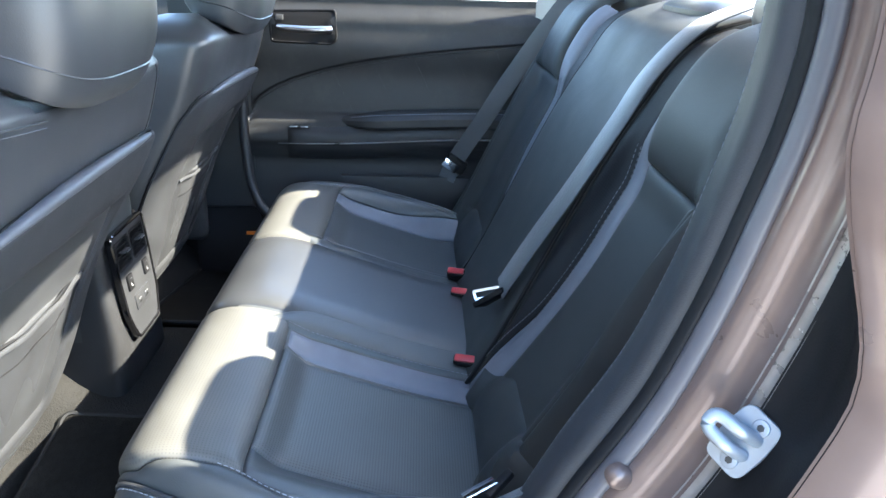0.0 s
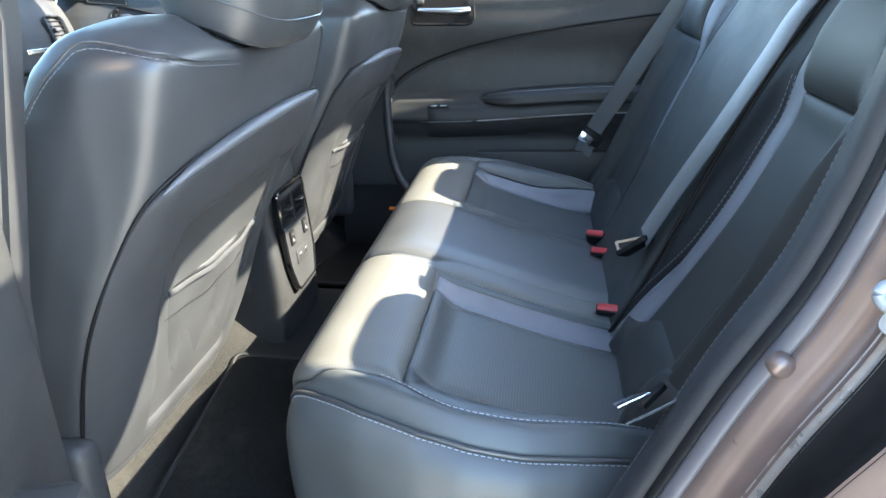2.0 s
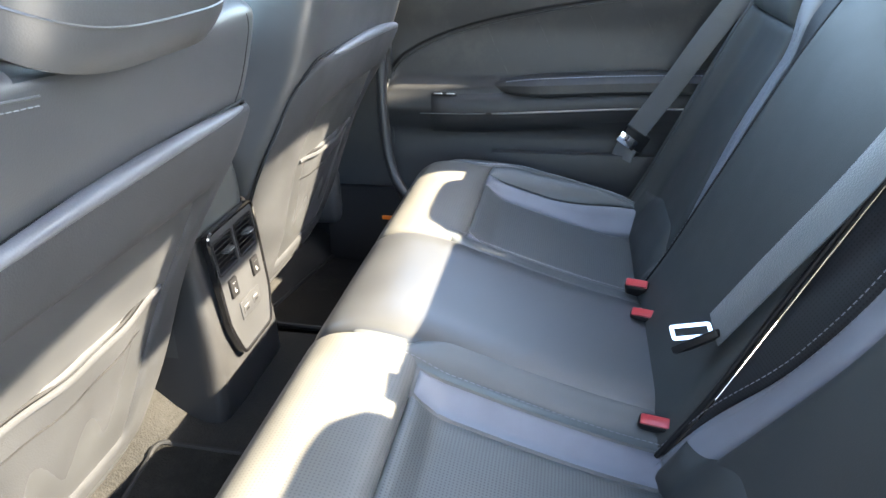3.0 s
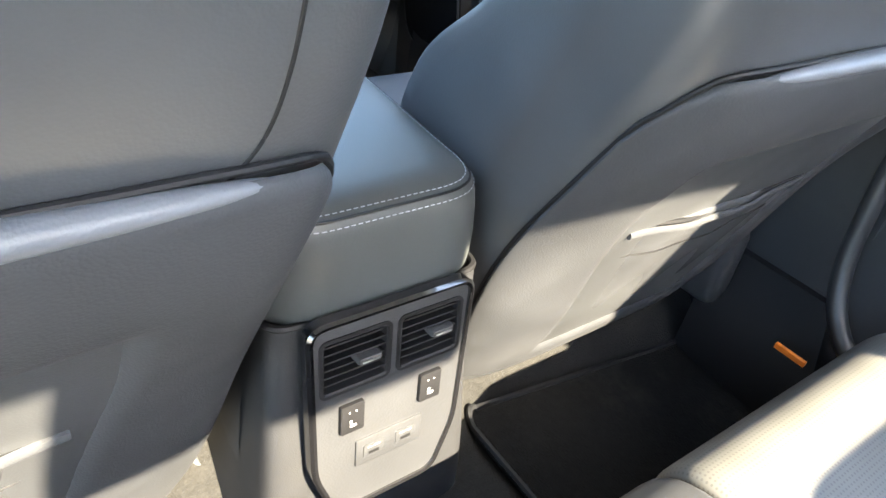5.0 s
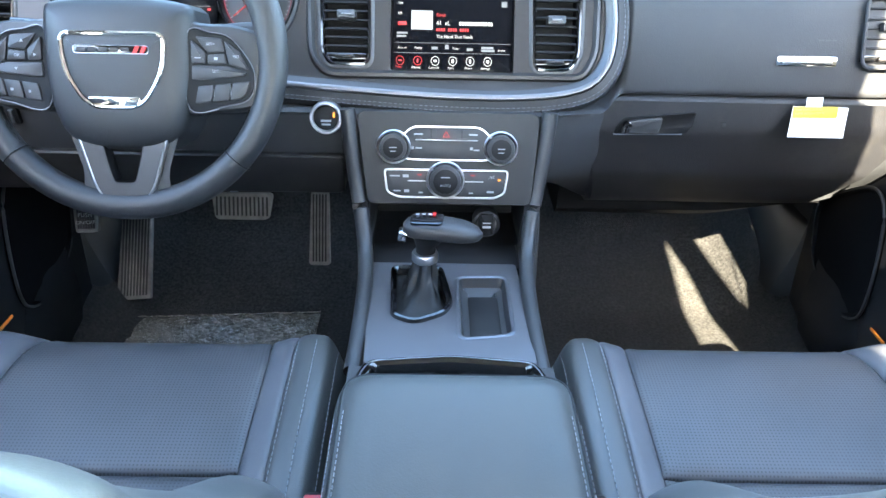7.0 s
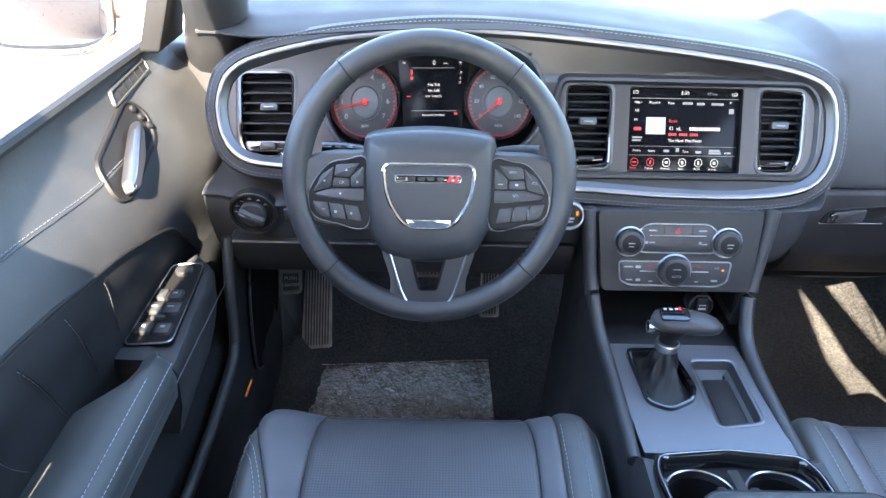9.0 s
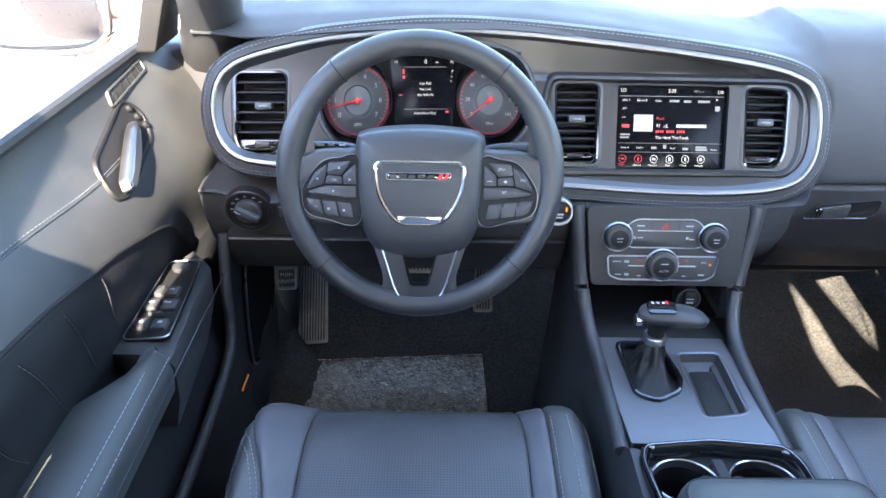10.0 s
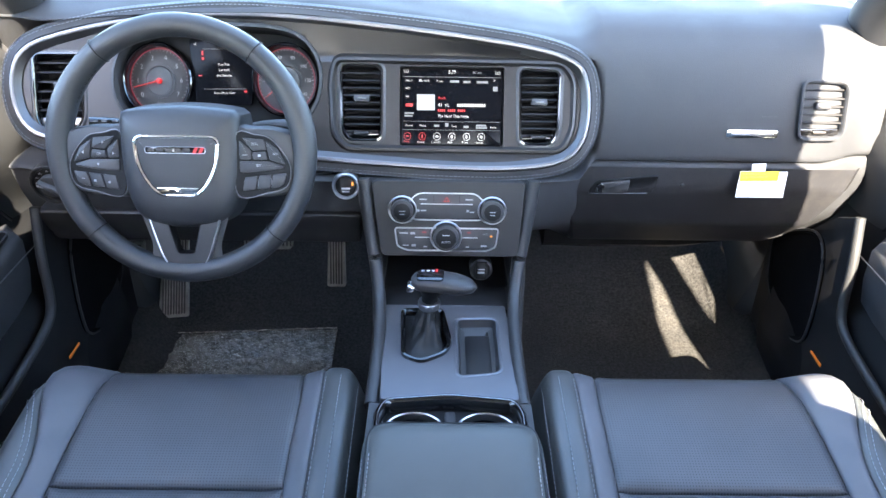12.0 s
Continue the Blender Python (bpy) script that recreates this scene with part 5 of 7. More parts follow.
# ---- gear lever ----
lever = thing("gear_lever", (-.035, -.25, .275), "black leather T-handle gear lever with a chrome collar", "gear lever")
base = evenly(inset(boot, .0035), 60)
bm = bmesh.new()
rings = []
for k in range(15):
    t = k / 14
    ring = []
    for i, (u, v) in enumerate(base):
        p = pl(u, v)
        a = math.atan2(p.y + .246, p.x + .040)
        r = .0130 + .0016 * math.sin(4 * a + 1)
        fold = math.sin(math.pi * t) * (.0032 * math.sin(5 * a + 3 * t) + .0022 * math.sin(9 * a - 4 * t))
        q = Vector((lerp(p.x, -.033 + (r + fold) * math.cos(a), t ** .52), lerp(p.y, -.232 + (r + fold) * math.sin(a), t ** .62), .2665 + .046 * t ** 1.25 + fold * .5))
        ring.append(q)
    rings.append(ring)
loft(rings, (False, True), bm)
part("boot", bm, BOOT, lever, "gathered leather boot")
part("collar", loft([[Vector((-.032 + r * math.cos(a), -.231 + r * math.sin(a), z)) for a in (2 * math.pi * i / 28 for i in range(28))] for r, z in ((.0150, .310), (.0172, .312), (.0172, .321), (.0160, .323))]), SATIN, lever, "satin collar")
part("stem", loft([[Vector((-.031 + rx * math.cos(a) + dx, -.229 + ry * math.sin(a), z)) for a in (2 * math.pi * i / 28 for i in range(28))] for rx, ry, dx, z in ((.0125, .0125, 0, .320), (.013, .014, 0, .332), (.020, .018, .004, .342), (.026, .020, .004, .350))]), PLASTIC_DARK, lever)
bm = bmesh.new()
rings = []
for i in range(17):
    t = i / 16
    x = lerp(-.060, .042, t)
    w = .0215 * (1 - abs(2 * t - .95) ** 4 * .55)
    hgt = .0135 * (1 - abs(2 * t - .9) ** 3 * .45)
    if i in (0, 16):
        w, hgt = w * .6, hgt * .5
    z = .356 - .010 * t ** 2 + .002
    rings.append([Vector((x, -.228 + w * math.copysign(abs(math.cos(a)) ** .8, math.cos(a)), z + hgt * math.copysign(abs(math.sin(a)) ** .8, math.sin(a)))) for a in (2 * math.pi * j / 24 for j in range(24))])
loft(rings, (True, True), bm)
part("grip", bm, WHEEL_LEATHER, lever, "black leather grip")
part("grip_top", dish(rounded([(-.052, -.242), (-.010, -.243), (-.008, -.214), (-.050, -.216)], .008), lambda u, v, h=0.0: Vector((u, v, .3705 - .4 * (v + .228) ** 2 * 10 + h)), [(0, -.006), (0, .0008), (.002, .0014)]), GLOSS, lever, "gloss black selector plate")
bars([(-.044 + .008 * i, -.220, .0045, .005) for i in range(3)], lambda u, v, h=0.0: Vector((u, v, .3725)), WHITE_PRINT, lever, "gear_marks", 0)
bars([(-.0225, -.219, .004, .009)], lambda u, v, h=0.0: Vector((u, v, .3726)), LIT_RED, lever, "red_gear_mark", 0)
part("button", slab(rrect(-.009, -.007, .009, .007, .004), flat((-.0605, -.230, .348), (0, -1, 0), (.2, 0, 1)), .006, .002, base=-.004), CHROME, lever, "chrome release button")

# ---- cupholders ----
cups = thing("cupholder_tray", (0, -.49, .30), "gloss black double cupholder in the console", "cupholder")
cu = flat((0, -.50, .302), (1, 0, 0), (0, 1, -.16))
rim = rounded([(-.097, -.08), (.097, -.08), (.101, .050), (.091, .080), (0, .092), (-.091, .080), (-.101, .050)], .014, 6)
part("rim", dish(rim, cu, [(-.002, -.03), (-.002, .004), (.001, .008), (.006, .008), (.010, .004), (.012, -.012)], cap=False), GLOSS, cups, "gloss black rim")
part("rim_trim", tube([cu(u, v, .0082) for u, v in inset(rim, .004)], .0007, 6, closed=True), SATIN, cups)
wells = [circle(sx * .048, .030, .0400, 44) for sx in (-1, 1)]
part("well", holed(inset(rim, .0115), wells, cu, -.012, .004), PLASTIC_DARK, cups)
for sx, c in zip((-1, 1), wells):
    part("cup_ring", dish(c, cu, [(-.0022, -.0125), (-.0018, -.0095), (-.0004, -.0088), (.0008, -.0100), (.0014, -.02)], cap=False), SATIN, cups, "silver cup ring")
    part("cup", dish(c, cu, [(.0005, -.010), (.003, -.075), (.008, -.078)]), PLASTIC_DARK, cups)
    part("cup_grip", box(sx * .020 - .006, -.478, .258, sx * .020 + .006, -.458, .284, .003), RUBBER, cups)
part("divider", slab(rrect(-.007, -.055, .007, .066, .003), cu, -.004, .002, base=-.02), PLASTIC, cups)

# ---- armrest ----
arm = thing("armrest", (0, -.70, .30), "padded black leather console armrest with double stitching", "armrest")
lid = evenly(rounded([(-.101, -.868), (.101, -.868), (.104, -.546), (-.104, -.546)], (.056, .056, .036, .036), 14), 240)


def lid_at(u, v, h=0.0):
    """Over the lid: the pad rises a little towards its front."""
    return Vector((u, v, .306 + h + .011 * step(-.86, -.58, v) * (h / .07)))


part("cushion", dish(lid, lid_at, [(.012, -.012), (.002, -.012), (-.001, -.006), (-.002, .004), (-.002, .024), (0, .046), (.002, .059), (.005, .0675), (.0085, .072), (.010, .0722), (.0115, .0732), (.016, .0775), (.024, .0808), (.036, .0826), (.052, .0834), (.075, .0836)]), ARM_LEATHER, arm)


def lid_run(d, h, shift=150):
    lp = inset(lid, d)
    return [lid_at(u, v, h) for u, v in lp[shift:] + lp[:shift] if v < -.60]


bm = bmesh.new()
stitches(lid_run(.0122, .0748), .0036, .0020, .0004, bm)
stitches(lid_run(.0040, .0668), .0036, .0020, .0004, bm)
part("stitching", bm, THREAD, arm)
part("seam", tube([lid_at(u, v, .0714) for u, v in inset(lid, .0082)], .0013, 6, closed=True), PLASTIC_DARK, arm)

# ---- rear end of the console ----
rear = thing("console_rear", (0, -.86, -.08), "rear end of the console with two air vents and USB ports", "console end")
bm = bmesh.new()
rings = []
for k, z in enumerate([.295, .290, .25, .20, .15, .10, .05, .0, -.06, -.10]):
    t = (.306 - z) / .4
    w = lerp(.098, .122, step(.15, 1, t))
    yb = -.868 - .018 * step(0, .6, t) + .012 * step(.7, 1, t)
    ring = [Vector((-w - .004, -.55, z)), Vector((-w - .002, -.70, z)), Vector((-w, -.80, z))] + [Vector((w * math.copysign(abs(math.cos(a)) ** .22, math.cos(a)), yb + .030 - .030 * abs(math.sin(a)) ** .5, z)) for a in (math.pi + math.pi * i / 24 for i in range(25))] + [Vector((w, -.80, z)), Vector((w + .002, -.70, z)), Vector((w + .004, -.55, z))]
    rings.append(ring)
ringed(bm, rings, closed=False)
part("shell", bm, PANEL_BLACK, rear)
part("lid_seam", tube([Vector((p.x * .985, p.y * .998, p.z + .002)) for p in rings[0]], .003, 6), PLASTIC_DARK, rear)
rp = flat((0, -.8725, .302), (1, 0, 0), (0, .085, 1))
pout = rounded([(-.074, 0), (.074, 0), (.070, -.15), (.050, -.205), (-.050, -.205), (-.070, -.15)], .014, 6)
part("panel", holed(inset(pout, .001), [[(u + s * .0345, v) for u, v in rrect(-.029, -.066, .029, -.016, .004)] for s in (-1, 1)], rp, .0085, .014), GREY_PLASTIC, rear, "grey vent and port panel")
part("panel_rim", dish(pout, rp, [(-.0035, .000), (-.0035, .009), (-.001, .0115), (.002, .0105), (.003, .006)], cap=False), GLOSS, rear, "gloss black panel rim")
for sx in (-1, 1):
    lp = rrect(-.029, -.066, .029, -.016, .004)
    av = (lambda s: (lambda u, v, h=0.0: rp(u + s * .0345, v, h)))(sx)
    vv = thing("air_vent", av(0, -.04), "black rear air vent with slats and a grey tab", "air vent", "air vents")
    part("vent_box", dish(lp, av, [(0, .0080), (.001, -.018)]), PLASTIC_DARK, vv)
    part("vent_frame", dish(lp, av, [(-.003, .006), (-.003, .0095), (0, .0098), (.0016, .0085), (.002, -.004)], cap=False), PLASTIC_DARK, vv)
    for i in range(6):
        z = -.061 + .041 * (i + .4) / 5.6
        bm = bmesh.new()
        ringed(bm, [[av(u, z + dz, h) for dz, h in ((0, .0075), (.0012, .0072), (-.002, -.010), (-.0032, -.010), (-.001, .006))] for u in (-.0275, 0, .0275)])
        part("slat", bm, PLASTIC_DARK, vv)
    tb = part("tab", slab(rrect(-.001, -.0435, .021, -.0365, .0025), av, .015, .003, base=.002), GREY_PLASTIC, vv)
    part("tab_trim", slab(rrect(.002, -.0415, .018, -.0395, .001), av, .0156, .0005, base=.014), SATIN, tb)
    hb = part("heater_button", slab(rrect(sx * .038 - .011, -.112, sx * .038 + .011, -.082, .002), rp, .0125, .0012, base=.006), PLASTIC_DARK, rear, "black seat heater button")
    bars([(sx * .038 - .003, -.1035, .006, .0025), (sx * .038 - .003, -.1005, .0022, .006), (sx * .038 - .004, -.089, .0014, .0014), (sx * .038 + .002, -.089, .0014, .0014)], rp, WHITE_PRINT, hb, "button_print", .013)
part("usb_block", slab(rrect(-.033, -.158, .033, -.128, .002), rp, .0105, .0008, base=.006), GREY_PLASTIC, rear)
for u in (-.026, .006):
    part("port_frame", slab(rrect(u, -.150, u + .020, -.136, .002), rp, .0112, .0004, base=.010), PLASTIC, rear)
    bars([(u + .004, -.139, .004, .0012), (u + .010, -.139, .006, .0012)], rp, WHITE_PRINT, rear, "port_labels", .0114)
bars([(-.021, -.1455, .010, .0032), (.011, -.1455, .010, .0032)], rp, PLASTIC_DARK, rear, "ports", .0116)

# ---- front seats ----
SX = -.382                                   # centre line of the driver's seat
SEAT_GAP = .768


CUSH = spline([(-.262, -.02, 0), (-.250, .06, 0), (-.248, .13, 0), (-.258, .178, 0), (-.285, .203, 0), (-.33, .212, 0), (-.42, .208, 0), (-.55, .19, 0), (-.68, .168, 0), (-.80, .155, 0)], 201)


def cush_profile(v):
    """(y, z) along the cushion, v from 0 at the lower front edge to 1 at the back."""
    f = min(max(v, 0), 1) * 200
    i = min(int(f), 199)
    return CUSH[i].lerp(CUSH[i + 1], f - i)




def cush(u, v):
    p = cush_profile(v)
    e = abs(u)
    k = step(.10, .35, v)
    bol = (.022 * step(.50, .84, e) - .070 * step(.86, 1.0, e) ** 1.5) * k + (1 - k) * (-.02 * step(.8, 1, e))
    w = .262 - .034 * (1 - step(.12, .42, v)) - .012 * step(.8, 1, v)
    back = -.030 * step(.55, 1.0, e) * (1 - k)
    return Vector((SX + u * w, p.x + back, p.y + bol))


#        height, rear face, front face, side wings' front, half width
BACK = [(.035, -.790, -.700, -.680, .215), (.15, -.842, -.720, -.645, .252), (.30, -.899, -.760, -.655, .272), (.42, -.958, -.800, -.690, .275), (.50, -.998, -.830, -.770, .275),
        (.57, -1.022, -.860, -.828, .279), (.62, -1.031, -.880, -.858, .275), (.655, -1.008, -.897, -.880, .248), (.676, -.982, -.932, -.922, .15)]


def back_at(s):
    """Height, rear, front, wing and half width at s from 0 to 1 up the backrest."""
    f = min(max(s, 0), 1) * 8
    i = min(int(f), 7)
    t = f - i
    rows = [BACK[min(max(i + k, 0), 8)] for k in (-1, 0, 1, 2)]
    return [0.5 * (2 * b + (c - a) * t + (2 * a - 5 * b + 4 * c - d) * t * t + (3 * b - a - 3 * c + d) * t ** 3) for a, b, c, d in zip(*rows)]


def fullness(z):
    """How square the backrest's plan is: round below, full at the shoulders."""
    k = step(.22, .50, z)
    return lerp(.44, .27, k), lerp(.64, .40, k)


def saddle(x, z):
    """The top dips between the two rounded shoulders."""
    r = abs(x) / .28
    return (.016 + .054 * (1 - step(.12, .62, r)) + .012 * step(.75, 1, r)) * step(.60, .672, z)


def back_ring(s, n=96):
    """A level ring of the backrest: full behind, with wings before."""
    z, rear, front, wing, w = back_at(s)
    yc = (rear + front) / 2
    e1, e2 = fullness(z)
    ring = []
    for i in range(n):
        a = 2 * math.pi * i / n
        c, q = math.cos(a), math.sin(a)
        u = math.copysign(abs(c) ** e1, c)
        if q < 0:
            y = yc - (yc - rear) * abs(q) ** e2
        else:
            y = yc + (front - yc) * abs(q) ** .6 + (wing - front) * step(.45, .85, abs(u)) * (1 - step(.94, 1.0, abs(u)))
        ring.append(Vector((SX + u * w * (1 + .05 * max(q, 0) ** .5 * (1 - step(.50, .60, z))), y, z - saddle(u * w, z))))
    return ring


def back_rear(u, s):
    """The rear face of the backrest: u across from -1 to 1, s up from 0 to 1."""
    z, rear, front, wing, w = back_at(s)
    yc = (rear + front) / 2
    e1, e2 = fullness(z)
    q = (1 - min(abs(u), .999) ** (2 / e1)) ** (e2 / 2)
    return Vector((SX + u * w, yc - (yc - rear) * q, z - saddle(u * w, z)))


def front_seat():
    seat = thing("front_seat", (SX, -.60, -.09), "black leather front seat with grey side inserts and pale stitching", "car seat", "front seats")
    part("seat_base", box(SX - .21, -.56, .0, SX + .21, -.32, .10, .02, 3), PLASTIC_DARK, seat)
    ins = .60
    part("cushion_center", patch(cush, -ins, ins, .30, .595, 30, 30, .006, .02), PERF_SEAT, seat, "perforated black leather")
    part("cushion_rear", patch(cush, -ins, ins, .595, 1.0, 30, 20, .006, .02), PERF_SEAT, seat, "perforated black leather")
    part("cushion_front", patch(cush, -ins, ins, 0, .30, 30, 24, .004, .012), LEATHER, seat)
    for sx in (-1, 1):
        outer = sx < 0
        lo_ = lambda v: ins
        hi_ = (lambda v: ins + lerp(.35, .125, step(.27, .58, v))) if outer else (lambda v: ins + lerp(.16, .12, step(.24, .40, v)))
        f = (lambda s: (lambda u, v: cush(u * s, v)))(sx)
        part("side_insert", patch(f, lo_, hi_, .14, 1.0, 10, 46, .003, .010, sink=.002), LEATHER_MID, seat, "grey leather side insert")
        part("bolster", patch(f, hi_, 1.0, .0, 1.0, 26, 60, .004, .014, sink=.002), SEAT_LEATHER, seat)
        part("bolster_front", patch(f, lo_, hi_, 0, .14, 6, 12, .003, .01), LEATHER, seat)
        vs = [.35 + .61 * i / 14 for i in range(15)]
        for off in ((.030, .058, .16) if outer else (.026, .11, .19)):
            part("stitching", stitches(line_on(f, [min(hi_(v) + off, .94) for v in vs], vs, 120, .0058), .0045, .003, .0005), THREAD, seat)
        # side skirt to the floor
        bm = bmesh.new()
        ringed(bm, [[cush(sx * 1.0, v), cush(sx * 1.0, v) + Vector((0, 0, -.06)), Vector((SX + sx * .225, cush(sx, v).y, .02))] for v in [.02 + .68 * i / 30 for i in range(31)]], closed=False)
        part("side_skirt", bm, PLASTIC, seat)
    # backrest
    part("backrest", loft([back_ring(i / 64) for i in range(65)]), LEATHER, seat)
    bm = bmesh.new()
    TOP = [(0, .526), (.28, .525), (.55, .520), (.70, .515), (.80, .507), (.87, .495), (.915, .480), (.945, .458), (.966, .42), (.98, .34)]
    INNER = [(0, .526), (.28, .525), (.55, .520), (.70, .517), (.80, .513), (.87, .508), (.915, .500), (.945, .487), (.966, .464), (.980, .42)]
    side = lambda table: [(.984, .02), (.984, .20)] + table[:0:-1]
    skew = lambda u: (.014 * u + .004) * (1 - step(.9, .985, abs(u)))       # the panel's top rises a little towards the console
    edge = [(u, v + skew(u)) for u, v in [(-u, v) for u, v in side(TOP)] + [TOP[0]] + side(INNER)[::-1]]
    E_ = spline([(u, s, 0) for u, s in edge], 120)

    def top(u):
        table = INNER if u > 0 else TOP
        for (a, va), (b, vb) in zip(table, table[1:]):
            if abs(u) <= b:
                return lerp(va, vb, (abs(u) - a) / (b - a)) + skew(u)
        return table[-1][1]

    def field(x, z):
        """1 inside the sunk field that holds the pocket, 0 on the frame round it."""
        w = lerp(.125, .180, step(.10, .44, z))
        return (1 - step(w - .008, w + .012, abs(x))) * (1 - step(.412, .436, z)) * step(.085, .11, z)

    def panel(s, u):
        p = back_rear(u, s)
        crown = .010 * step(.34, .47, p.z) * (1 - step(.86, .97, abs(u)))
        return p + Vector((0, .014 * field(p.x - SX, p.z) - crown, 0))
    part("back_panel", patch(panel, .03, lambda u: top(u) - .003, -.978, .978, 70, 110, .005, .012, sink=.002, out=(0, -1, 0)), VINYL, seat, "black seatback panel with a sunk pocket field")
    part("panel_piping", tube([back_rear(p.x, p.y) + Vector((0, -.003, .001)) for p in E_], .0020, 8), PLASTIC_DARK, seat)
    lip = [p for p in E_ if p.y > .47 and p.x < .84]
    # sky light on the panel's top fold, put in as paler leather
    part("panel_lip_sheen", tube([back_rear(p.x, p.y) + Vector((0, -.0065, -.0045)) for p in lip], lambda t: .0015 + .0085 * math.sin(math.pi * t) ** .5, 12, flatten=.85), LEATHER_MID, seat, "rolled lip along the panel's top, paled for its sky sheen")

    # map pocket, sagging open in the sunk field
    def pocket(u, s):
        p = back_rear(u, s)
        w = lerp(.125, .180, step(.10, .44, p.z)) - .004
        p = back_rear(u * w / .29, s)
        return p + Vector((0, .004 - .009 * step(.10, .262, s) * (1 - u * u) - .0015 * math.sin(9 * u + 14 * s), 0))
    part("map_pocket", patch(pocket, -1, 1, .075, .262, 40, 30, .002, .010, sink=.004, out=(0, -1, 0)), VINYL, seat, "sagging map pocket")
    rim = [pocket(u, .262 - .010 * (1 - u * u) ** 2) + Vector((0, -.005, 0)) for u in [-1 + 2 * i / 40 for i in range(41)]]
    part("pocket_edge", tube(rim, .0030, 8, flatten=1.3), VINYL, seat)
    part("pocket_gap", tube([p + Vector((0, .004, .005)) for p in rim[2:-2]], .0028, 6), PLASTIC_DARK, seat)
    hem = [pocket(u, .222 - .008 * (1 - u * u) ** 2) + Vector((0, -.0028, 0)) for u in [-.99 + 1.98 * i / 40 for i in range(41)]]
    part("pocket_hem", tube(hem, .0011, 6), PLASTIC_DARK, seat)
    for sx in (-1, 1):
        sew = spline([(sx * u, s, 0) for u, s in ((.97, .78), (.88, .735), (.79, .715), (.60, .698), (.40, .684))], 60)
        run = [back_rear(p.x, p.y) + Vector((sx * .0022 * step(.55, .95, abs(p.x)), -.0016, .0006)) for p in sew]
        side_run = spline([Vector((SX + sx * x, y, z)) for x, y, z in ((.2815, -.846, .530), (.2832, -.886, .583), (.2800, -.918, .615), (.2700, -.945, .632))] + [run[0]], 40)
        run = side_run[:-1] + run if sx < 0 else run
        if sx > 0:
            continue
        part("shoulder_stitching", stitches(run, .0042, .0022, .0005), THREAD_DARK, seat)
        part("shoulder_seam", tube([p + Vector((0, 0, .006)) for p in run], .0013, 6), LEATHER, seat)
    # front face inserts of the backrest
    part("recline_cover", box(SX - .285, -.83, .02, SX - .235, -.68, .16, .02, 3), PLASTIC, seat)
    part("track", box(SX - .235, -.72, .025, SX - .200, -.25, .050, .006), PLASTIC_DARK, seat)
    part("track", box(SX + .200, -.72, .025, SX + .235, -.25, .050, .006), PLASTIC_DARK, seat)
    for sx in (-1, 1):
        part("headrest_post", tube([Vector((SX + sx * .06, -.965, .58)), Vector((SX + sx * .06, -1.00, .73))], .006, 10), CHROME, seat)
    # headrest: a wedge with a creased lower edge
    rings = []
    for k, (z, w, y0, y1) in enumerate(((.612, .100, -.960, -1.030), (.608, .124, -.938, -1.050), (.617, .131, -.930, -1.062), (.645, .136, -.925, -1.078), (.69, .141, -.922, -1.092), (.75, .141, -.922, -1.094), (.79, .138, -.928, -1.086), (.824, .122, -.948, -1.060), (.837, .07, -.975, -1.03))):
        cy, hy = (y0 + y1) / 2, abs(y1 - y0) / 2
        rings.append([Vector((SX - .005 + w * math.copysign(abs(math.cos(a)) ** .55, math.cos(a)), cy + hy * math.copysign(abs(math.sin(a)) ** .7, math.sin(a)), z + .52 * (cy + hy * math.sin(a) + 1.05) * (1, 1, .95, .75, .4, .1, 0, 0, 0)[k])) for a in (2 * math.pi * j / 48 for j in range(48))])
    rows = []
    for j in range(48):
        rows.append(spline([r[j] for r in rings], 26))
    hr = part("headrest", loft([[rows[j][i] for j in range(48)] for i in range(26)]), LEATHER, seat, "black leather headrest")
    part("headrest_seam", tube(spline([r for r in [rows[j][6] for j in range(48)]], 80, closed=True), .0014, 6, closed=True), LEATHER, hr)
    # buckle on the inner side
    bk = part("buckle", box(SX + .252, -.645, .20, SX + .270, -.600, .298, .005), PLASTIC_DARK, seat)
    part("release", box(SX + .253, -.638, .296, SX + .269, -.608, .302, .002), RED, bk, "red release button")
    return seat


driver = front_seat()
passenger = copy_thing(driver, Matrix.Translation((SX + SEAT_GAP, -.60, -.09)) @ Matrix.Diagonal((-1, 1, 1, 1)))
part("side_seam", tube([back_rear(p.x, p.y) + Vector((0, .0002, 0)) for p in spline([(.80, .74, 0), (.812, .68, 0), (.81, .60, 0), (.795, .55, 0), (.75, .515, 0)], 50)], .0011, 6), PLASTIC_DARK, driver)

# ---- rear bench ----
bench = thing("rear_bench", (0, -1.35, -.10), "black leather rear bench seat with grey stripes and pale stitching", "car seat")
BC = spline([(-1.105, -.10, 0), (-1.068, .02, 0), (-1.055, .10, 0), (-1.052, .155, 0), (-1.060, .193, 0), (-1.082, .213, 0), (-1.12, .220, 0), (-1.17, .213, 0), (-1.24, .192, 0), (-1.34, .158, 0), (-1.44, .128, 0), (-1.56, .100, 0)], 201)
ROLL = .555                                   # where the front roll meets the insert


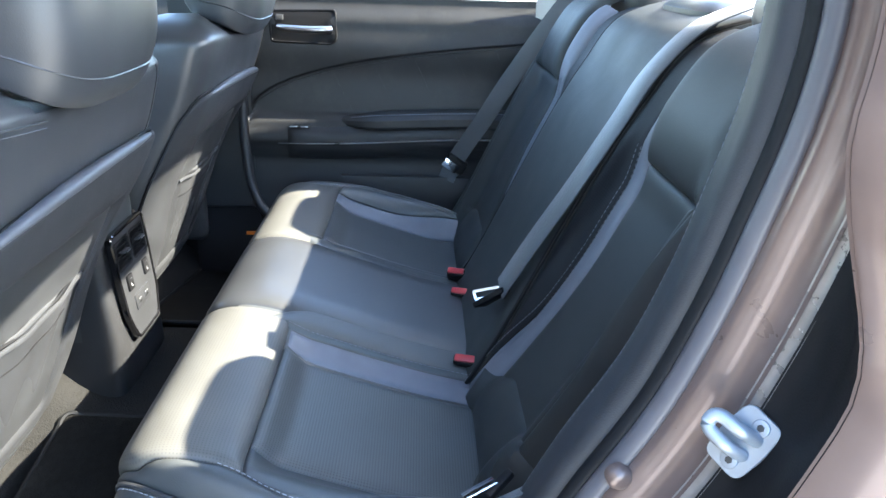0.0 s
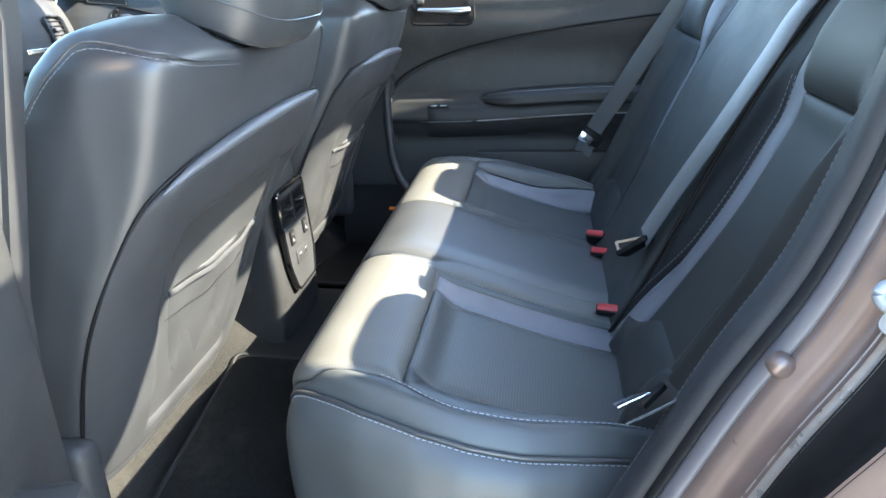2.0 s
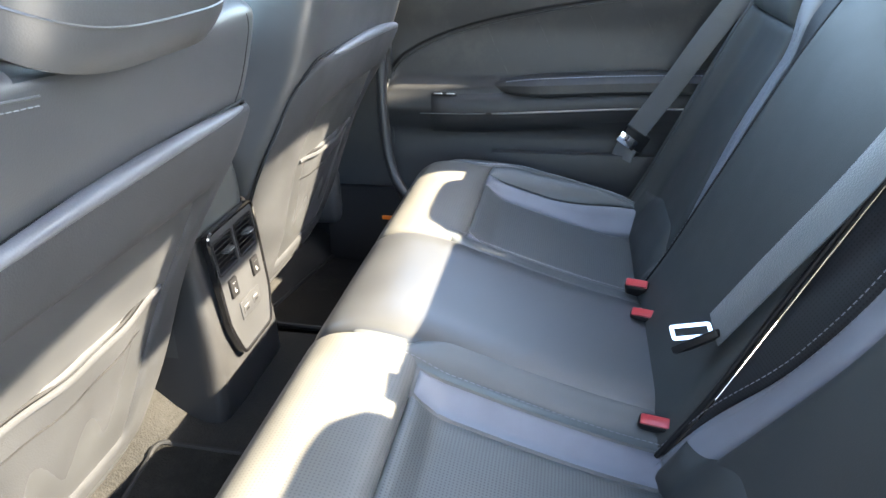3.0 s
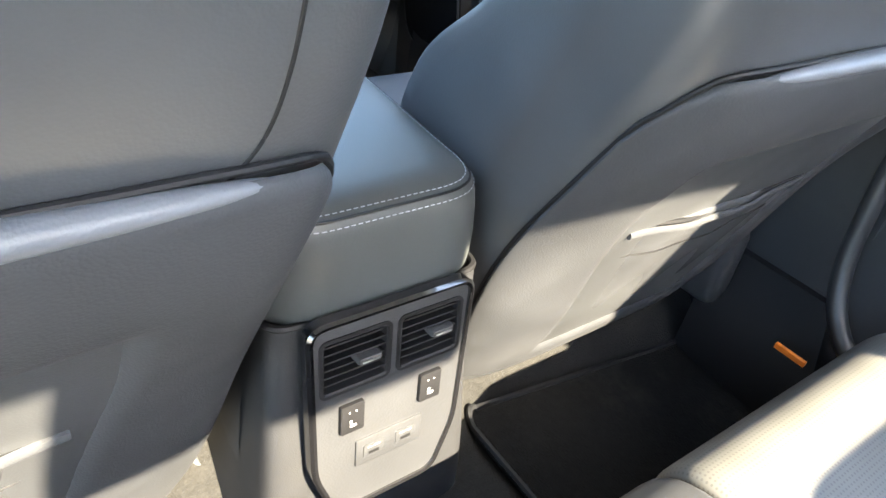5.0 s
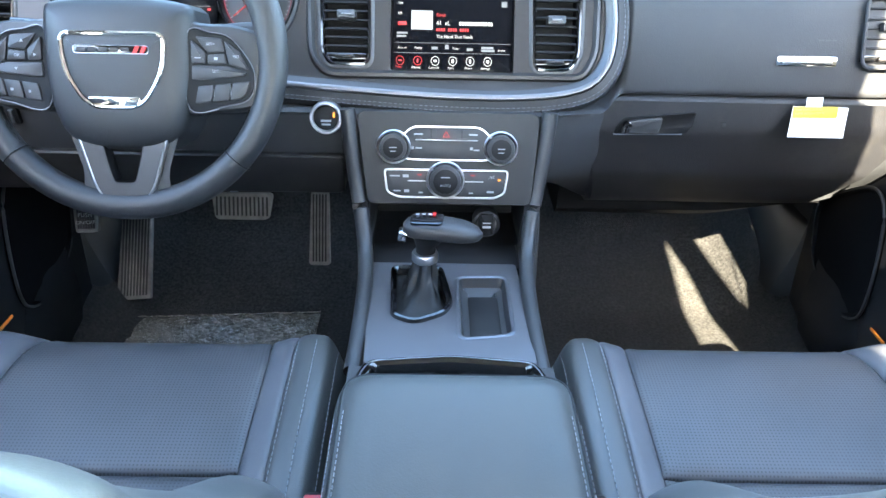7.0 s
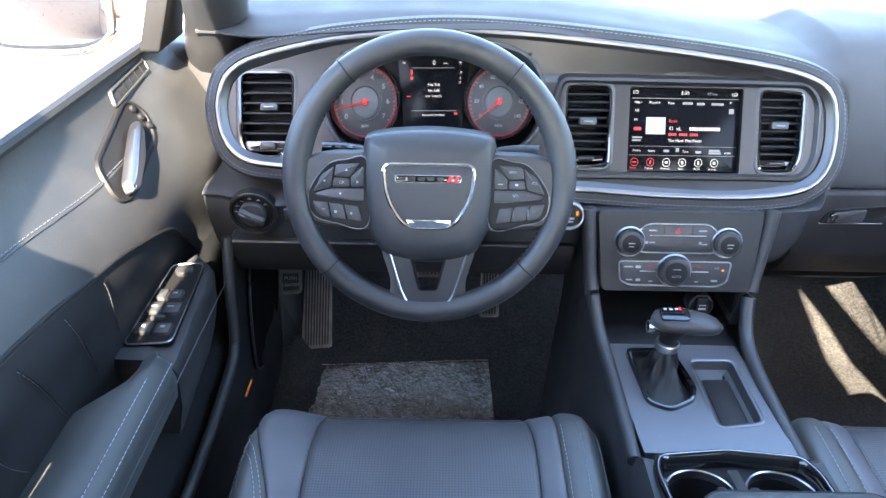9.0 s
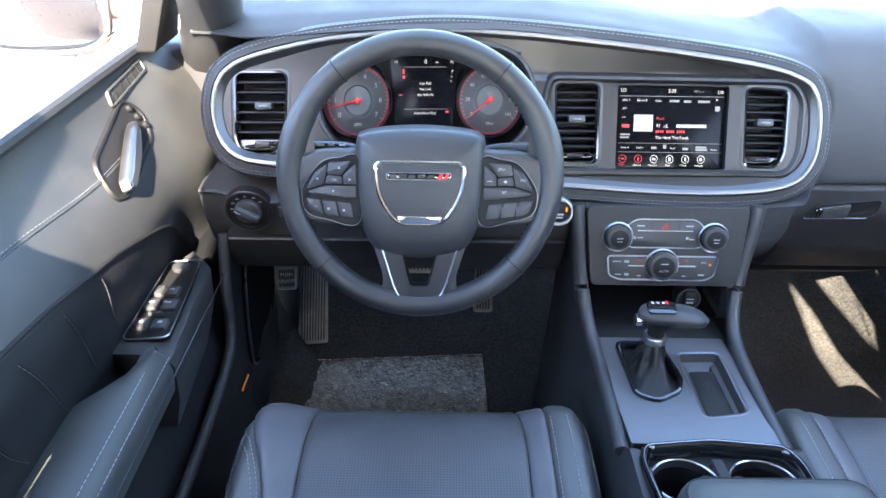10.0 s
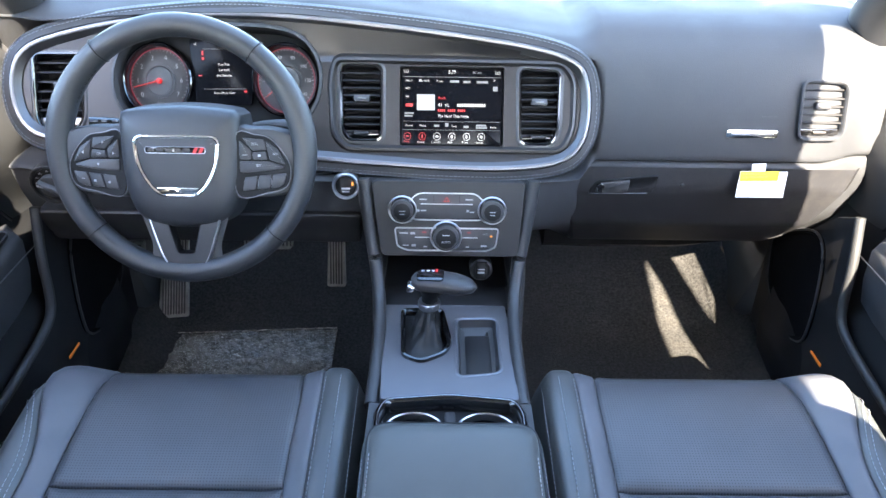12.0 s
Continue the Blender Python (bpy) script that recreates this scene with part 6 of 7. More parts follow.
def bc(x, v):
    """Bench cushion: x across in metres, v from the floor in front to the back."""
    f = min(max(v, 0), 1) * 200
    i = min(int(f), 199)
    p = BC[i].lerp(BC[i + 1], f - i)
    e = abs(x)
    dip = .034 * step(.165, .25, e) * (1 - step(.48, .56, e)) * step(ROLL - .03, ROLL + .05, v)
    mid = .010 * (1 - step(.10, .17, e)) * step(.35, .5, v)
    d = pipe(v) - e
    end = .028 * step(.032, 0, d) ** 1.5 * step(.28, .45, v) - lerp(.010, .036, step(.58, .92, v)) * step(.10, .036, d) * step(.48, .64, v)
    fwd = -.030 * step(.46, .66, e) ** 2
    return Vector((x, p.x + fwd, p.y - dip + mid - end))


PIPE = [(.30, .520), (.36, .540), (.42, .565), (.48, .590), (.57, .612), (.64, .618), (.73, .612), (.82, .594), (.91, .575), (1.0, .553)]


def pipe(v):
    """Where the cushion's top ends at the side, with a rounded front corner."""
    for (a, p), (b, q) in zip(PIPE, PIPE[1:]):
        if v <= b:
            break
    return lerp(p, q, min(max((v - a) / (b - a), 0), 1))


def top_seam(v):
    """The seam between the flat top of the end bolster and its outer edge."""
    return lerp(min(.545, pipe(v) - .012), pipe(v) - .033, step(.50, .62, v))


part("cushion_center", patch(bc, -.155, .155, .30, 1.0, 26, 60, .006, .016), LEATHER, bench)
part("cushion_skirt", patch(bc, -.540, .540, 0, .30, 60, 20, .002, .012), LEATHER, bench)
for sx in (-1, 1):
    f = (lambda s: (lambda x, v: bc(x * s, v)))(sx)
    part("front_roll", patch(f, lambda v: .158, top_seam, .30, ROLL, 40, 34, .006, .016), PERF_GREY, bench, "smooth roll along the front edge")
    part("inner_bolster", patch(f, .158, .196, ROLL, 1.0, 8, 40, .005, .012), SEAT_LEATHER, bench)
    part("inner_stripe", patch(f, .196, .238, ROLL, 1.0, 8, 40, .004, .010), LEATHER_GREY, bench, "grey leather stripe")
    part("insert", patch(f, .238, .488, ROLL, 1.0, 30, 40, .006, .02), PERF, bench, "perforated black insert")
    if sx > 0:
        part("outer_stripe", patch(f, .488, .528, ROLL, 1.0, 8, 40, .004, .010), LEATHER_GREY, bench, "grey leather stripe")
        part("outer_bolster", patch(f, .528, top_seam, ROLL, 1.0, 8, 40, .004, .010), SEAT_LEATHER, bench)
    else:
        part("outer_bolster", patch(f, .488, top_seam, ROLL, 1.0, 8, 40, .004, .010), SEAT_LEATHER, bench)
    part("outer_edge", patch(f, top_seam, pipe, .30, 1.0, 14, 60, .004, .012), SEAT_LEATHER, bench)
    part("cushion_underlay", patch(f, .135, .245, .44, 1.0, 12, 40, .001, .012, sink=.001), SEAT_LEATHER, bench)
    part("bolster_tongue", patch(f, lambda v: .194 - .066 * step(.49, .60, v) ** .5, .197, .49, 1.0, 14, 60, .006, .018, sink=.007, lift=.001), SEAT_LEATHER, bench, "tongue-shaped panel beside the middle seat")
    bm = bmesh.new()
    ringed(bm, [spline([f(pipe(v), v), f(pipe(v), v) + Vector((sx * .018, .004 * (1 - v), -.012)), f(pipe(v), v) + Vector((sx * .032, .006 * (1 - v), -.05)), Vector((sx * (pipe(v) + .034), f(pipe(v), v).y, .02)), Vector((sx * (pipe(v) + .020), f(pipe(v), v).y - .02, -.10))], 16) for v in [.28 + .72 * i / 60 for i in range(61)]], closed=False)
    part("side_wall", bm, SEAT_LEATHER, bench)
    part("side_piping", tube([f(pipe(v), v) + Vector((sx * .003, 0, .001)) for v in [.30 + .70 * i / 80 for i in range(81)]], .0030, 8), LEATHER, bench)
    part("stitching", stitches([f(pipe(v), v) + Vector((sx * .007, 0, -.0028)) for v in [.33 + .66 * i / 80 for i in range(81)]], .005, .003, .0007), THREAD, bench)
    vs = [.32 + .66 * i / 20 for i in range(21)]
    part("stitching", stitches(line_on(f, [.190] * 21, [.52 + .46 * i / 20 for i in range(21)], 120, .0098), .005, .003, .0006), THREAD_DARK, bench)
    part("stitching", stitches(line_on(f, [top_seam(v) + .004 for v in vs[6:]], vs[6:], 120, .0052), .005, .003, .0006), THREAD, bench)
part("front_piping", tube([bc(-.52 + 1.04 * i / 120, .30) + Vector((0, .004, 0)) for i in range(121)], .0035, 8), LEATHER_GREY, bench, "piping along the front edge")

BB = spline([(-1.490, .070, 0), (-1.515, .115, 0), (-1.555, .19, 0), (-1.605, .300, 0), (-1.655, .41, 0), (-1.700, .505, 0), (-1.745, .585, 0), (-1.80, .665, 0), (-1.895, .700, 0)], 201)


def back_rim(x, v):
    """Half width of the backrest; on the open side it narrows towards the seat."""
    return .465 + .145 * min(v, .75) if x < 0 else .57


def bb(x, v):
    """Bench backrest: v from the crease up to the parcel shelf."""
    f = min(max(v, 0), 1) * 200
    i = min(int(f), 199)
    p = BB[i].lerp(BB[i + 1], f - i)
    e = abs(x)
    dip = .016 * step(.21, .26, e) * (1 - step(.50, .55, e)) * (1 - step(.60, .70, v))
    rim = back_rim(x, v)
    out = .020 * step(rim - .05, rim - .008, e) - .085 * step(rim - .006, rim + .045, e)
    mid = .010 * (1 - step(.17, .21, e))
    hump = .024 * step(.64, .76, v) * (1 - step(.94, 1, v)) * step(.27, .34, e) * (1 - step(.52, .56, e))
    n = Vector((0, .82, .57))
    return Vector((x, p.x, p.y)) + n * (mid + out - dip + hump)


HEAD = .66
part("back_center", patch(bb, -.198, .198, 0, 1.0, 30, 60, .006, .016, out=(0, .8, .6)), BENCH_DULLED, bench)
for sx in (-1, 1):
    f = (lambda s: (lambda x, v: bb(x * s, v)))(sx)
    s0 = lambda v: lerp(.200, .284, step(.02, .50, v))
    s1 = lambda v: lerp(.245, .330, step(.02, .50, v))
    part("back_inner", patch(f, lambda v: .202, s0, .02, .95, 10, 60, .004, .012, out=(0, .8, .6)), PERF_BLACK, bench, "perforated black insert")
    part("back_piping", tube(line_on(f, [.200] * 21, [.03 + .95 * i / 20 for i in range(21)], 80, .006, out=(0, .8, .6)), .0035, 8), PLASTIC_DARK, bench, "black piping")
    part("back_stripe", patch(f, s0, s1, .04, .90, 8, 60, .004, .010, out=(0, .8, .6)), LEATHER_GREY, bench, "grey leather stripe")
    part("back_insert", patch(f, s1, (lambda s: lambda v: back_rim(s, v) - .012)(sx), 0, HEAD, 26, 50, .006, .02, out=(0, .8, .6)), BENCH_DULLED, bench)
    part("back_outer", patch(f, (lambda s: lambda v: back_rim(s, v) - .012)(sx), (lambda s: lambda v: back_rim(s, v) + .05)(sx), 0, .92, 18, 50, .004, .012, out=(0, .8, .6)), BENCH_DULLED, bench)
    part("headrest", patch(f, s1, (lambda s: lambda v: back_rim(s, v) - .012)(sx), HEAD, 1.0, 26, 26, .012, .030, out=(0, .8, .6)), BENCH_DULLED, bench, "built-in headrest bulge")
    part("lumbar_roll", patch(lambda w, x: f(x, w), .015, lambda x: .115 + .075 * step(.215, .33, x) - .03 * step(.44, .545, x), .213, .545, 28, 50, .016, .06, sink=.004, out=(0, .8, .6)), BENCH_DULLED, bench, "smooth black roll at the foot of the backrest")
    vs = [.04 + .64 * i / 20 for i in range(21)]
    for sew in ([s0(v) - .007 for v in vs], [s0(v) + .012 for v in vs]):
        part("stitching", stitches(line_on(f, sew, vs, 120, .0065, out=(0, .8, .6)), .005, .003, .0006), THREAD_DARK, bench)

for hx, hw, hz in ((-.375, 1, 1), (.375, 1, 1), (0, .92, .5)):
    rh = thing("rear_headrest", (hx, -1.89, .66), "black leather rear headrest on top of the bench", "headrest", "rear headrests")
    rings = []
    for dz, w, hy in ((.660, .10, .035), (.675, .125, .045), (.71, .135, .05), (.75, .13, .05), (.775, .11, .04), (.787, .07, .02)):
        z = .660 + (dz - .660) * hz
        rings.append([Vector((hx + w * hw * math.copysign(abs(math.cos(a)) ** .55, math.cos(a)), -1.885 + hy * math.copysign(abs(math.sin(a)) ** .7, math.sin(a)), z)) for a in (2 * math.pi * j / 40 for j in range(40))])
    part("cushion", loft(rings), LEATHER, rh)

shelf = tagged(part("parcel_shelf", box(-.70, -2.50, .62, .70, -1.885, .655, .006), HEADLINER), "light grey parcel shelf behind the rear bench", "shelf", kind="structure")

# ---- belts and buckles ----
def strap(name, pts, width, label, across=(1, 0, 0)):
    t = thing(name, pts[0], label, "seat belt", "seat belts")
    run = spline(pts, 40)
    ax = Vector(across).normalized()
    bm = bmesh.new()
    rings = []
    for i, p in enumerate(run):
        d = (run[min(i + 1, 39)] - run[max(i - 1, 0)]).normalized()
        a = (ax - d * ax.dot(d)).normalized()
        n = a.cross(d)
        rings.append([p + a * width / 2 + n * .0008, p + a * (width / 2 - .002) + n * .0018, p - a * (width / 2 - .002) + n * .0018, p - a * width / 2 + n * .0008, p - a * width / 2 - n * .0008, p + a * width / 2 - n * .0008])
    loft(rings, (True, True), bm)
    part("webbing", bm, BELT, t)
    return t


cb = strap("center_belt", [(-.196, -1.872, .722), (-.201, -1.80, .690), (-.205, -1.740, .625), (-.214, -1.700, .558), (-.212, -1.645, .458), (-.190, -1.596, .360), (-.160, -1.553, .262)], .048, "grey seat belt hanging over the rear bench back", (1, .2, 0))
part("tongue", moved(box(-.020, -.005, -.030, .020, .005, .030, .003), pose(-.158, -1.540, .244, 48, 20, -35)), PLASTIC_DARK, cb)
part("tongue_plate", dish(rrect(-.010, -.045, .010, .004, .004), flat((-.118, -1.516, .228), (.70, .25, .70), (.10, .93, -.25)), [(0, -.001), (0, .001), (.005, .001), (.005, -.001), (0, -.001)], cap=False), CHROME, cb, "bright metal tongue")
fb = strap("outer_belt", [(.590, -1.86, .80), (.606, -1.745, .640), (.632, -1.645, .480), (.652, -1.580, .365), (.668, -1.520, .265), (.667, -1.49, .20)], .047, "dark seat belt beside the rear door", (.4, 1, .5))
part("guide", moved(box(-.012, -.03, -.02, .012, .03, .02, .005), pose(.668, -1.515, .245, 30, 0, 0)), PLASTIC_DARK, fb)
part("tongue_plate", moved(box(-.002, -.022, -.012, .002, .022, .012, .001), pose(.650, -1.50, .245, 35, 0, 0)), CHROME, fb, "bright metal tongue")
fb2 = strap("outer_belt", [(-.690, -1.86, .80), (-.69, -1.78, .60), (-.66, -1.60, .33), (-.635, -1.525, .25), (-.62, -1.49, .215)], .047, "dark seat belt beside the open door", (.68, -.10, -.46))
part("guide", moved(box(-.005, -.018, -.005, .005, .018, .005, .002), pose(-.622, -1.505, .250, -30, 0, 35)), PLASTIC_DARK, fb2)
part("tongue_plate", moved(box(-.012, -.020, -.0012, .012, .020, .0012, .001), pose(-.621, -1.483, .243, -20, 25, 10)), CHROME, fb2, "bright metal tongue")


def buckle(x, y, z, turn):
    b = thing("seat_belt_buckle", (x, y, z), "black seat belt buckle with red button on the bench", "buckle", "belt buckles")
    m = pose(x, y, z, -38, 0, turn)
    part("housing", moved(box(-.020, -.008, -.045, .020, .012, .020, .006, 3), m), PLASTIC_DARK, b)
    part("release", moved(box(-.0175, -.005, .018, .0175, .008, .0240, .002), m), RED, b, "red release button")


buckle(.172, -1.500, .135, 75)
buckle(.088, -1.505, .128, 75)
buckle(-.165, -1.500, .122, 78)

# ---- doors ----
def piece(table, z):
    for (z0, a), (z1, b) in zip(table, table[1:]):
        if z <= z1:
            break
    t = min(max((z - z0) / (z1 - z0), 0), 1)
    return lerp(a, b, t * t * (3 - 2 * t))


FRONT_X = [(-.08, .722), (.05, .705), (.18, .715), (.30, .760), (.36, .772), (.485, .748), (.668, .812)]


def front_door(sx):
    side = "driver's" if sx < 0 else "passenger's"
    d = thing("front_door", (sx * .80, -.35, -.05), f"closed {side} front door with leather panel and armrest", "car door", "front doors")

    def S(y, z):
        fwd = .020 * step(-.12, .02, y)
        return Vector((sx * (piece(FRONT_X, z) - fwd * (1 - step(.60, .66, z))), y, z))

    def at(y, z, h=0.0):
        e = 1e-3
        n = (S(y + e, z) - S(y, z)).cross(S(y, z + e) - S(y, z)).normalized()
        if n.x * sx > 0:
            n = -n
        return S(y, z) + n * h

    def grid(y0, y1, z0, z1, ny=40, nz=30):
        bm = bmesh.new()
        ringed(bm, [[S(lerp(y0, y1, i / ny), lerp(z0(lerp(y0, y1, i / ny)) if callable(z0) else z0, z1(lerp(y0, y1, i / ny)) if callable(z1) else z1, j / nz)) for i in range(ny + 1)] for j in range(nz + 1)], closed=False)
        return bm

    part("door_shell", box(min(sx * .82, sx * .90), -.80, -.08, max(sx * .82, sx * .90), .10, .655, .01), PAINT, d, "grey metallic outer skin")
    seam = lambda y: .574 + .018 * step(-.24, -.50, y)
    FA = spline([(-.06, .36, 0), (-.085, .395, 0), (-.115, .422, 0), (-.155, .452, 0), (-.207, .475, 0), (-.308, .504, 0), (-.396, .518, 0), (-.477, .530, 0), (-.604, .540, 0), (-.80, .546, 0)], 70)

    def fore_arch(y):
        for a, b in zip(FA, FA[1:]):
            if b.x <= y <= a.x:
                return lerp(a.y, b.y, (a.x - y) / max(a.x - b.x, 1e-6))
        return .36 if y > -.1 else .546
    part("upper_panel", grid(.095, -.80, seam, .668), DOOR_VINYL, d, "dusty black vinyl upper panel")
    part("middle_panel", grid(.095, -.80, lambda y: fore_arch(y) - .004, seam), DOOR_VINYL, d)
    part("lower_panel", grid(.095, -.80, -.08, fore_arch), INSERT_VINYL, d, "black quilted insert")
    part("arch_seam", tube([at(p.x, p.y, .001) for p in FA], .0028, 8), PLASTIC_DARK, d)
    run = [at(-.15 - .64 * k / 32, seam(-.15 - .64 * k / 32) + .004, .002) for k in range(33)]
    part("stitching", stitches(run, .0045, .003, .0003), THREAD_DARK, d)
    part("stitching", stitches([p + Vector((0, 0, -.009)) for p in run], .0045, .003, .0003), THREAD_DARK, d)
    part("seam", tube([p + Vector((0, 0, -.0045)) for p in run], .0018, 6), DOOR_VINYL, d)
    for row in (((-.369, .502), (-.363, .459), (-.340, .409)), ((-.454, .513), (-.438, .462), (-.406, .401)), ((-.542, .519), (-.515, .459), (-.470, .384)), ((-.630, .522), (-.602, .460), (-.564, .409))):
        sew = [at(p.x, p.y, .001) for p in spline([(y, z, 0) for y, z in row], 16)]
        part("quilt_seam", tube([p + Vector((0, .002, 0)) for p in sew], .0008, 6), PLASTIC_DARK, d)
        part("quilt_stitching", stitches(sew, .004, .003, .0004), THREAD_DARK, d)
    part("belt_seal", tube([Vector((sx * .814, .06, .667)), Vector((sx * .817, -.80, .670))], .0085, 8), RUBBER, d, "black window seal")
    gl = part("window_glass", box(min(sx * .826, sx * .830), -.78, .60, max(sx * .826, sx * .830), .02, .70, 0), GLASS, d, smooth=False)
    gl.visible_shadow = False
    # defroster slot, its inner shade drawn as a dark slab over the panel
    slot = rounded([(-.133, .628), (-.010, .640), (-.006, .653), (-.128, .646)], .003)
    part("vent_slot", dish(slot, at, [(-.0030, .0), (-.0020, .0042), (0, .0046), (.0012, .0020)], cap=False), DOOR_VINYL, d)
    part("slot_shade", slab(slot, at, .0026, .0001), RUBBER, d)
    for i in range(5):
        y = -.112 + .021 * i
        part("slot_fin", slab([(y, .632 + .0018 * i), (y + .003, .632 + .0018 * i), (y + .003, .646 + .0012 * i), (y, .646 + .0012 * i)], at, .0040, .0004), PLASTIC_DARK, d)
    # inner handle, on a raised dark plate that paints its recess's shade
    rec = rounded([(-.262, .548), (-.250, .595), (-.105, .628), (-.080, .605), (-.095, .568), (-.225, .540)], .018, 6)
    part("handle_recess_shade", dish(rec, at, [(-.003, .0), (-.001, .004), (.002, .004), (.004, .0016), (.03, .0012)]), PLASTIC_DARK, d)
    blade = rounded([(-.118, .600), (-.124, .586), (-.176, .563), (-.226, .546), (-.247, .549), (-.240, .562), (-.196, .580), (-.150, .598)], .005, 4)
    part("handle", slab(blade, lambda u, v, h=0.0: at(u, v, h - .010 * step(-.15, -.11, u)), .021, .006, base=.007), SATIN_DARK, d, "satin chrome pull handle")
    for i in range(3):
        c = (-.103 + .005 * i, .613 - .014 * i)
        part("lock_button", slab(circle(*c, .0050, 18), at, .007, .002), PLASTIC_DARK, d)
    # switch pod
    pod = [(-.105, .748, .738), (-.12, .755, .715), (-.18, .768, .705), (-.28, .778, .698), (-.345, .781, .693), (-.356, .781, .694)]
    bm = loft([[Vector((sx * x, y, z)) for x, z in ((xo, .25), (xo, .372), (xo - .004, .378), (lerp(xo, xi, .5), .377), (xi + .006, .366), (xi, .356), (xi + .004, .30), (xi + .016, .25))] for y, xo, xi in pod])
    part("switch_pod", bm, PLASTIC, d)
    sp_ = lambda u, v, h=0.0: Vector((sx * (.742 + u), v, .3785 + h))
    swl = rounded([(.026, -.140), (-.020, -.135), (-.026, -.20), (-.034, -.325), (.026, -.332)], .012)
    part("switch_plate", dish(swl, sp_, [(0, -.004), (0, .002), (.001, .003), (.003, .003)]), PLASTIC_DARK, d)
    part("switch_plate_trim", tube([sp_(u, v, .003) for u, v in swl], .0012, 6, closed=True), SATIN, d)
    part("mirror_knob", slab(circle(.002, -.160, .013, 26), sp_, .010, .003), GREY_PLASTIC, d)
    for v0, v1, us in ((-.235, -.212, ((-.016, .004), (.006, .020))), (-.268, -.243, ((-.024, -.002), (.001, .022))), (-.280, -.272, ((-.010, .010),)), (-.312, -.290, ((-.026, -.004), (-.001, .022)))):
        for u0, u1 in us:
            part("window_switch", slab(rrect(u0, v0, u1, v1, .003), sp_, .009, .003), PLASTIC, d)
    bars([(-.010, -.223, .007, .004), (-.015, -.255, .009, .003), (.008, -.255, .009, .003), (-.018, -.30, .006, .005), (.008, -.30, .005, .005)], sp_, WHITE_PRINT, d, "switch_print", .0095)
    # pull cup between the switches and the pad
    cup = rounded([(.732, -.350), (.778, -.350), (.782, -.500), (.752, -.470), (.728, -.400)], .010, 5)
    part("pull_cup", dish(cup, lambda u, v, h=0.0: Vector((sx * u, v, .372 + h)), [(-.004, .002), (0, .004), (.003, .002), (.006, -.035), (.010, -.040)]), PLASTIC_DARK, d, "dark pull cup")
    # armrest pad
    ys = [-.350, -.356, -.37, -.385, -.41, -.435, -.46, -.485, -.51, -.56, -.62, -.70, -.78, -.80]
    rings = []
    for k, y in enumerate(ys):
        xo = lerp(.728, .787, step(-.385, -.50, y))
        xi = .690 if k > 1 else .700
        t = .392 - (.012 if k == 0 else .003 if k == 1 else 0) - .01 * step(-.6, -.8, y)
        rings.append([Vector((sx * x, y, z)) for x, z in ((xo, .33), (xo, t - .006), (xo - .006, t), (lerp(xo, xi, .5), t + .003), (xi + .016, t - .002), (xi + .004, t - .012), (xi, t - .030), (xi + .004, .33))])
    bm = loft(rings)
    part("armrest_pad", bm, ARM_LEATHER, d, "padded black leather armrest")
    for px, pz in ((.694, .381), (.708, .3915)):
        part("armrest_stitching", stitches([Vector((sx * px, y, pz - .01 * step(-.6, -.8, y))) for y in [-.365 - .43 * k / 30 for k in range(31)]], .0045, .003, .0005), THREAD, d)
    part("pod_trim", tube([Vector((sx * .6915, y, .352)) for y in [-.13 - .66 * i / 20 for i in range(21)]], .0010, 6), SATIN_DARK, d)
    # lower panel with the speaker; its edge sweeps down into the lip of the map pocket
    sweep = spline([(-.085, .400, 0), (-.112, .315, 0), (-.122, .255, 0), (-.138, .216, 0), (-.180, .199, 0), (-.255, .188, 0), (-.33, .181, 0), (-.50, .174, 0), (-.78, .170, 0)], 48)
    low = lambda u, v, h=0.0: Vector((sx * (.694 + .012 * step(.16, -.06, v) - h), u, v))
    edge = [(p.x, p.y) for p in sweep]
    part("speaker_panel", slab(edge + [(-.78, -.065), (.17, -.065), (.17, .245), (.10, .262), (.03, .31), (-.03, .37)], low, 0.0, .003, base=-.014), INSERT_VINYL, d, "black lower panel with a map pocket")
    part("pocket_lip", tube([low(p.x, p.y, -.005) for p in sweep], .0085, 10, up=(1, 0, 0)), DOOR_VINYL, d, "rolled lip of the map pocket")
    spk = [(p.x, p.y) for p in spline([(.142, .225, 0), (.092, .268, 0), (.010, .315, 0), (-.035, .290, 0), (-.062, .195, 0), (-.062, .115, 0), (-.015, .083, 0), (.04, .090, 0), (.105, .118, 0), (.132, .165, 0)], 60, closed=True)]
    grl = part("speaker_grille", dish(spk, low, [(0, -.002), (.001, .005), (.005, .006), (.009, .002), (.03, .004)]), BLACK_CLOTH, d, "black speaker grille")
    part("grille_rim", tube([low(u, v, .004) for u, v in spk], .0025, 8, closed=True), PLASTIC, grl)
    part("reflector", slab([(-.135, .109), (-.095, .110), (-.095, .1145), (-.135, .1145)], low, .003, .001), ORANGE, d, "orange reflector")
    part("pocket_floor", box(min(sx * .70, sx * .76), -.76, .085, max(sx * .70, sx * .76), -.13, .10, .004), PLASTIC_DARK, d)
    # mirror triangle and outside mirror
    part("mirror_triangle", slab(rounded([(-.01, .665), (.10, .665), (.06, .80), (.02, .84)], .006), lambda u, v, h=0.0: Vector((sx * (.800 - h - (v - .665) * .3), u, v)), .02, .004, base=-.01), PLASTIC_DARK, d)
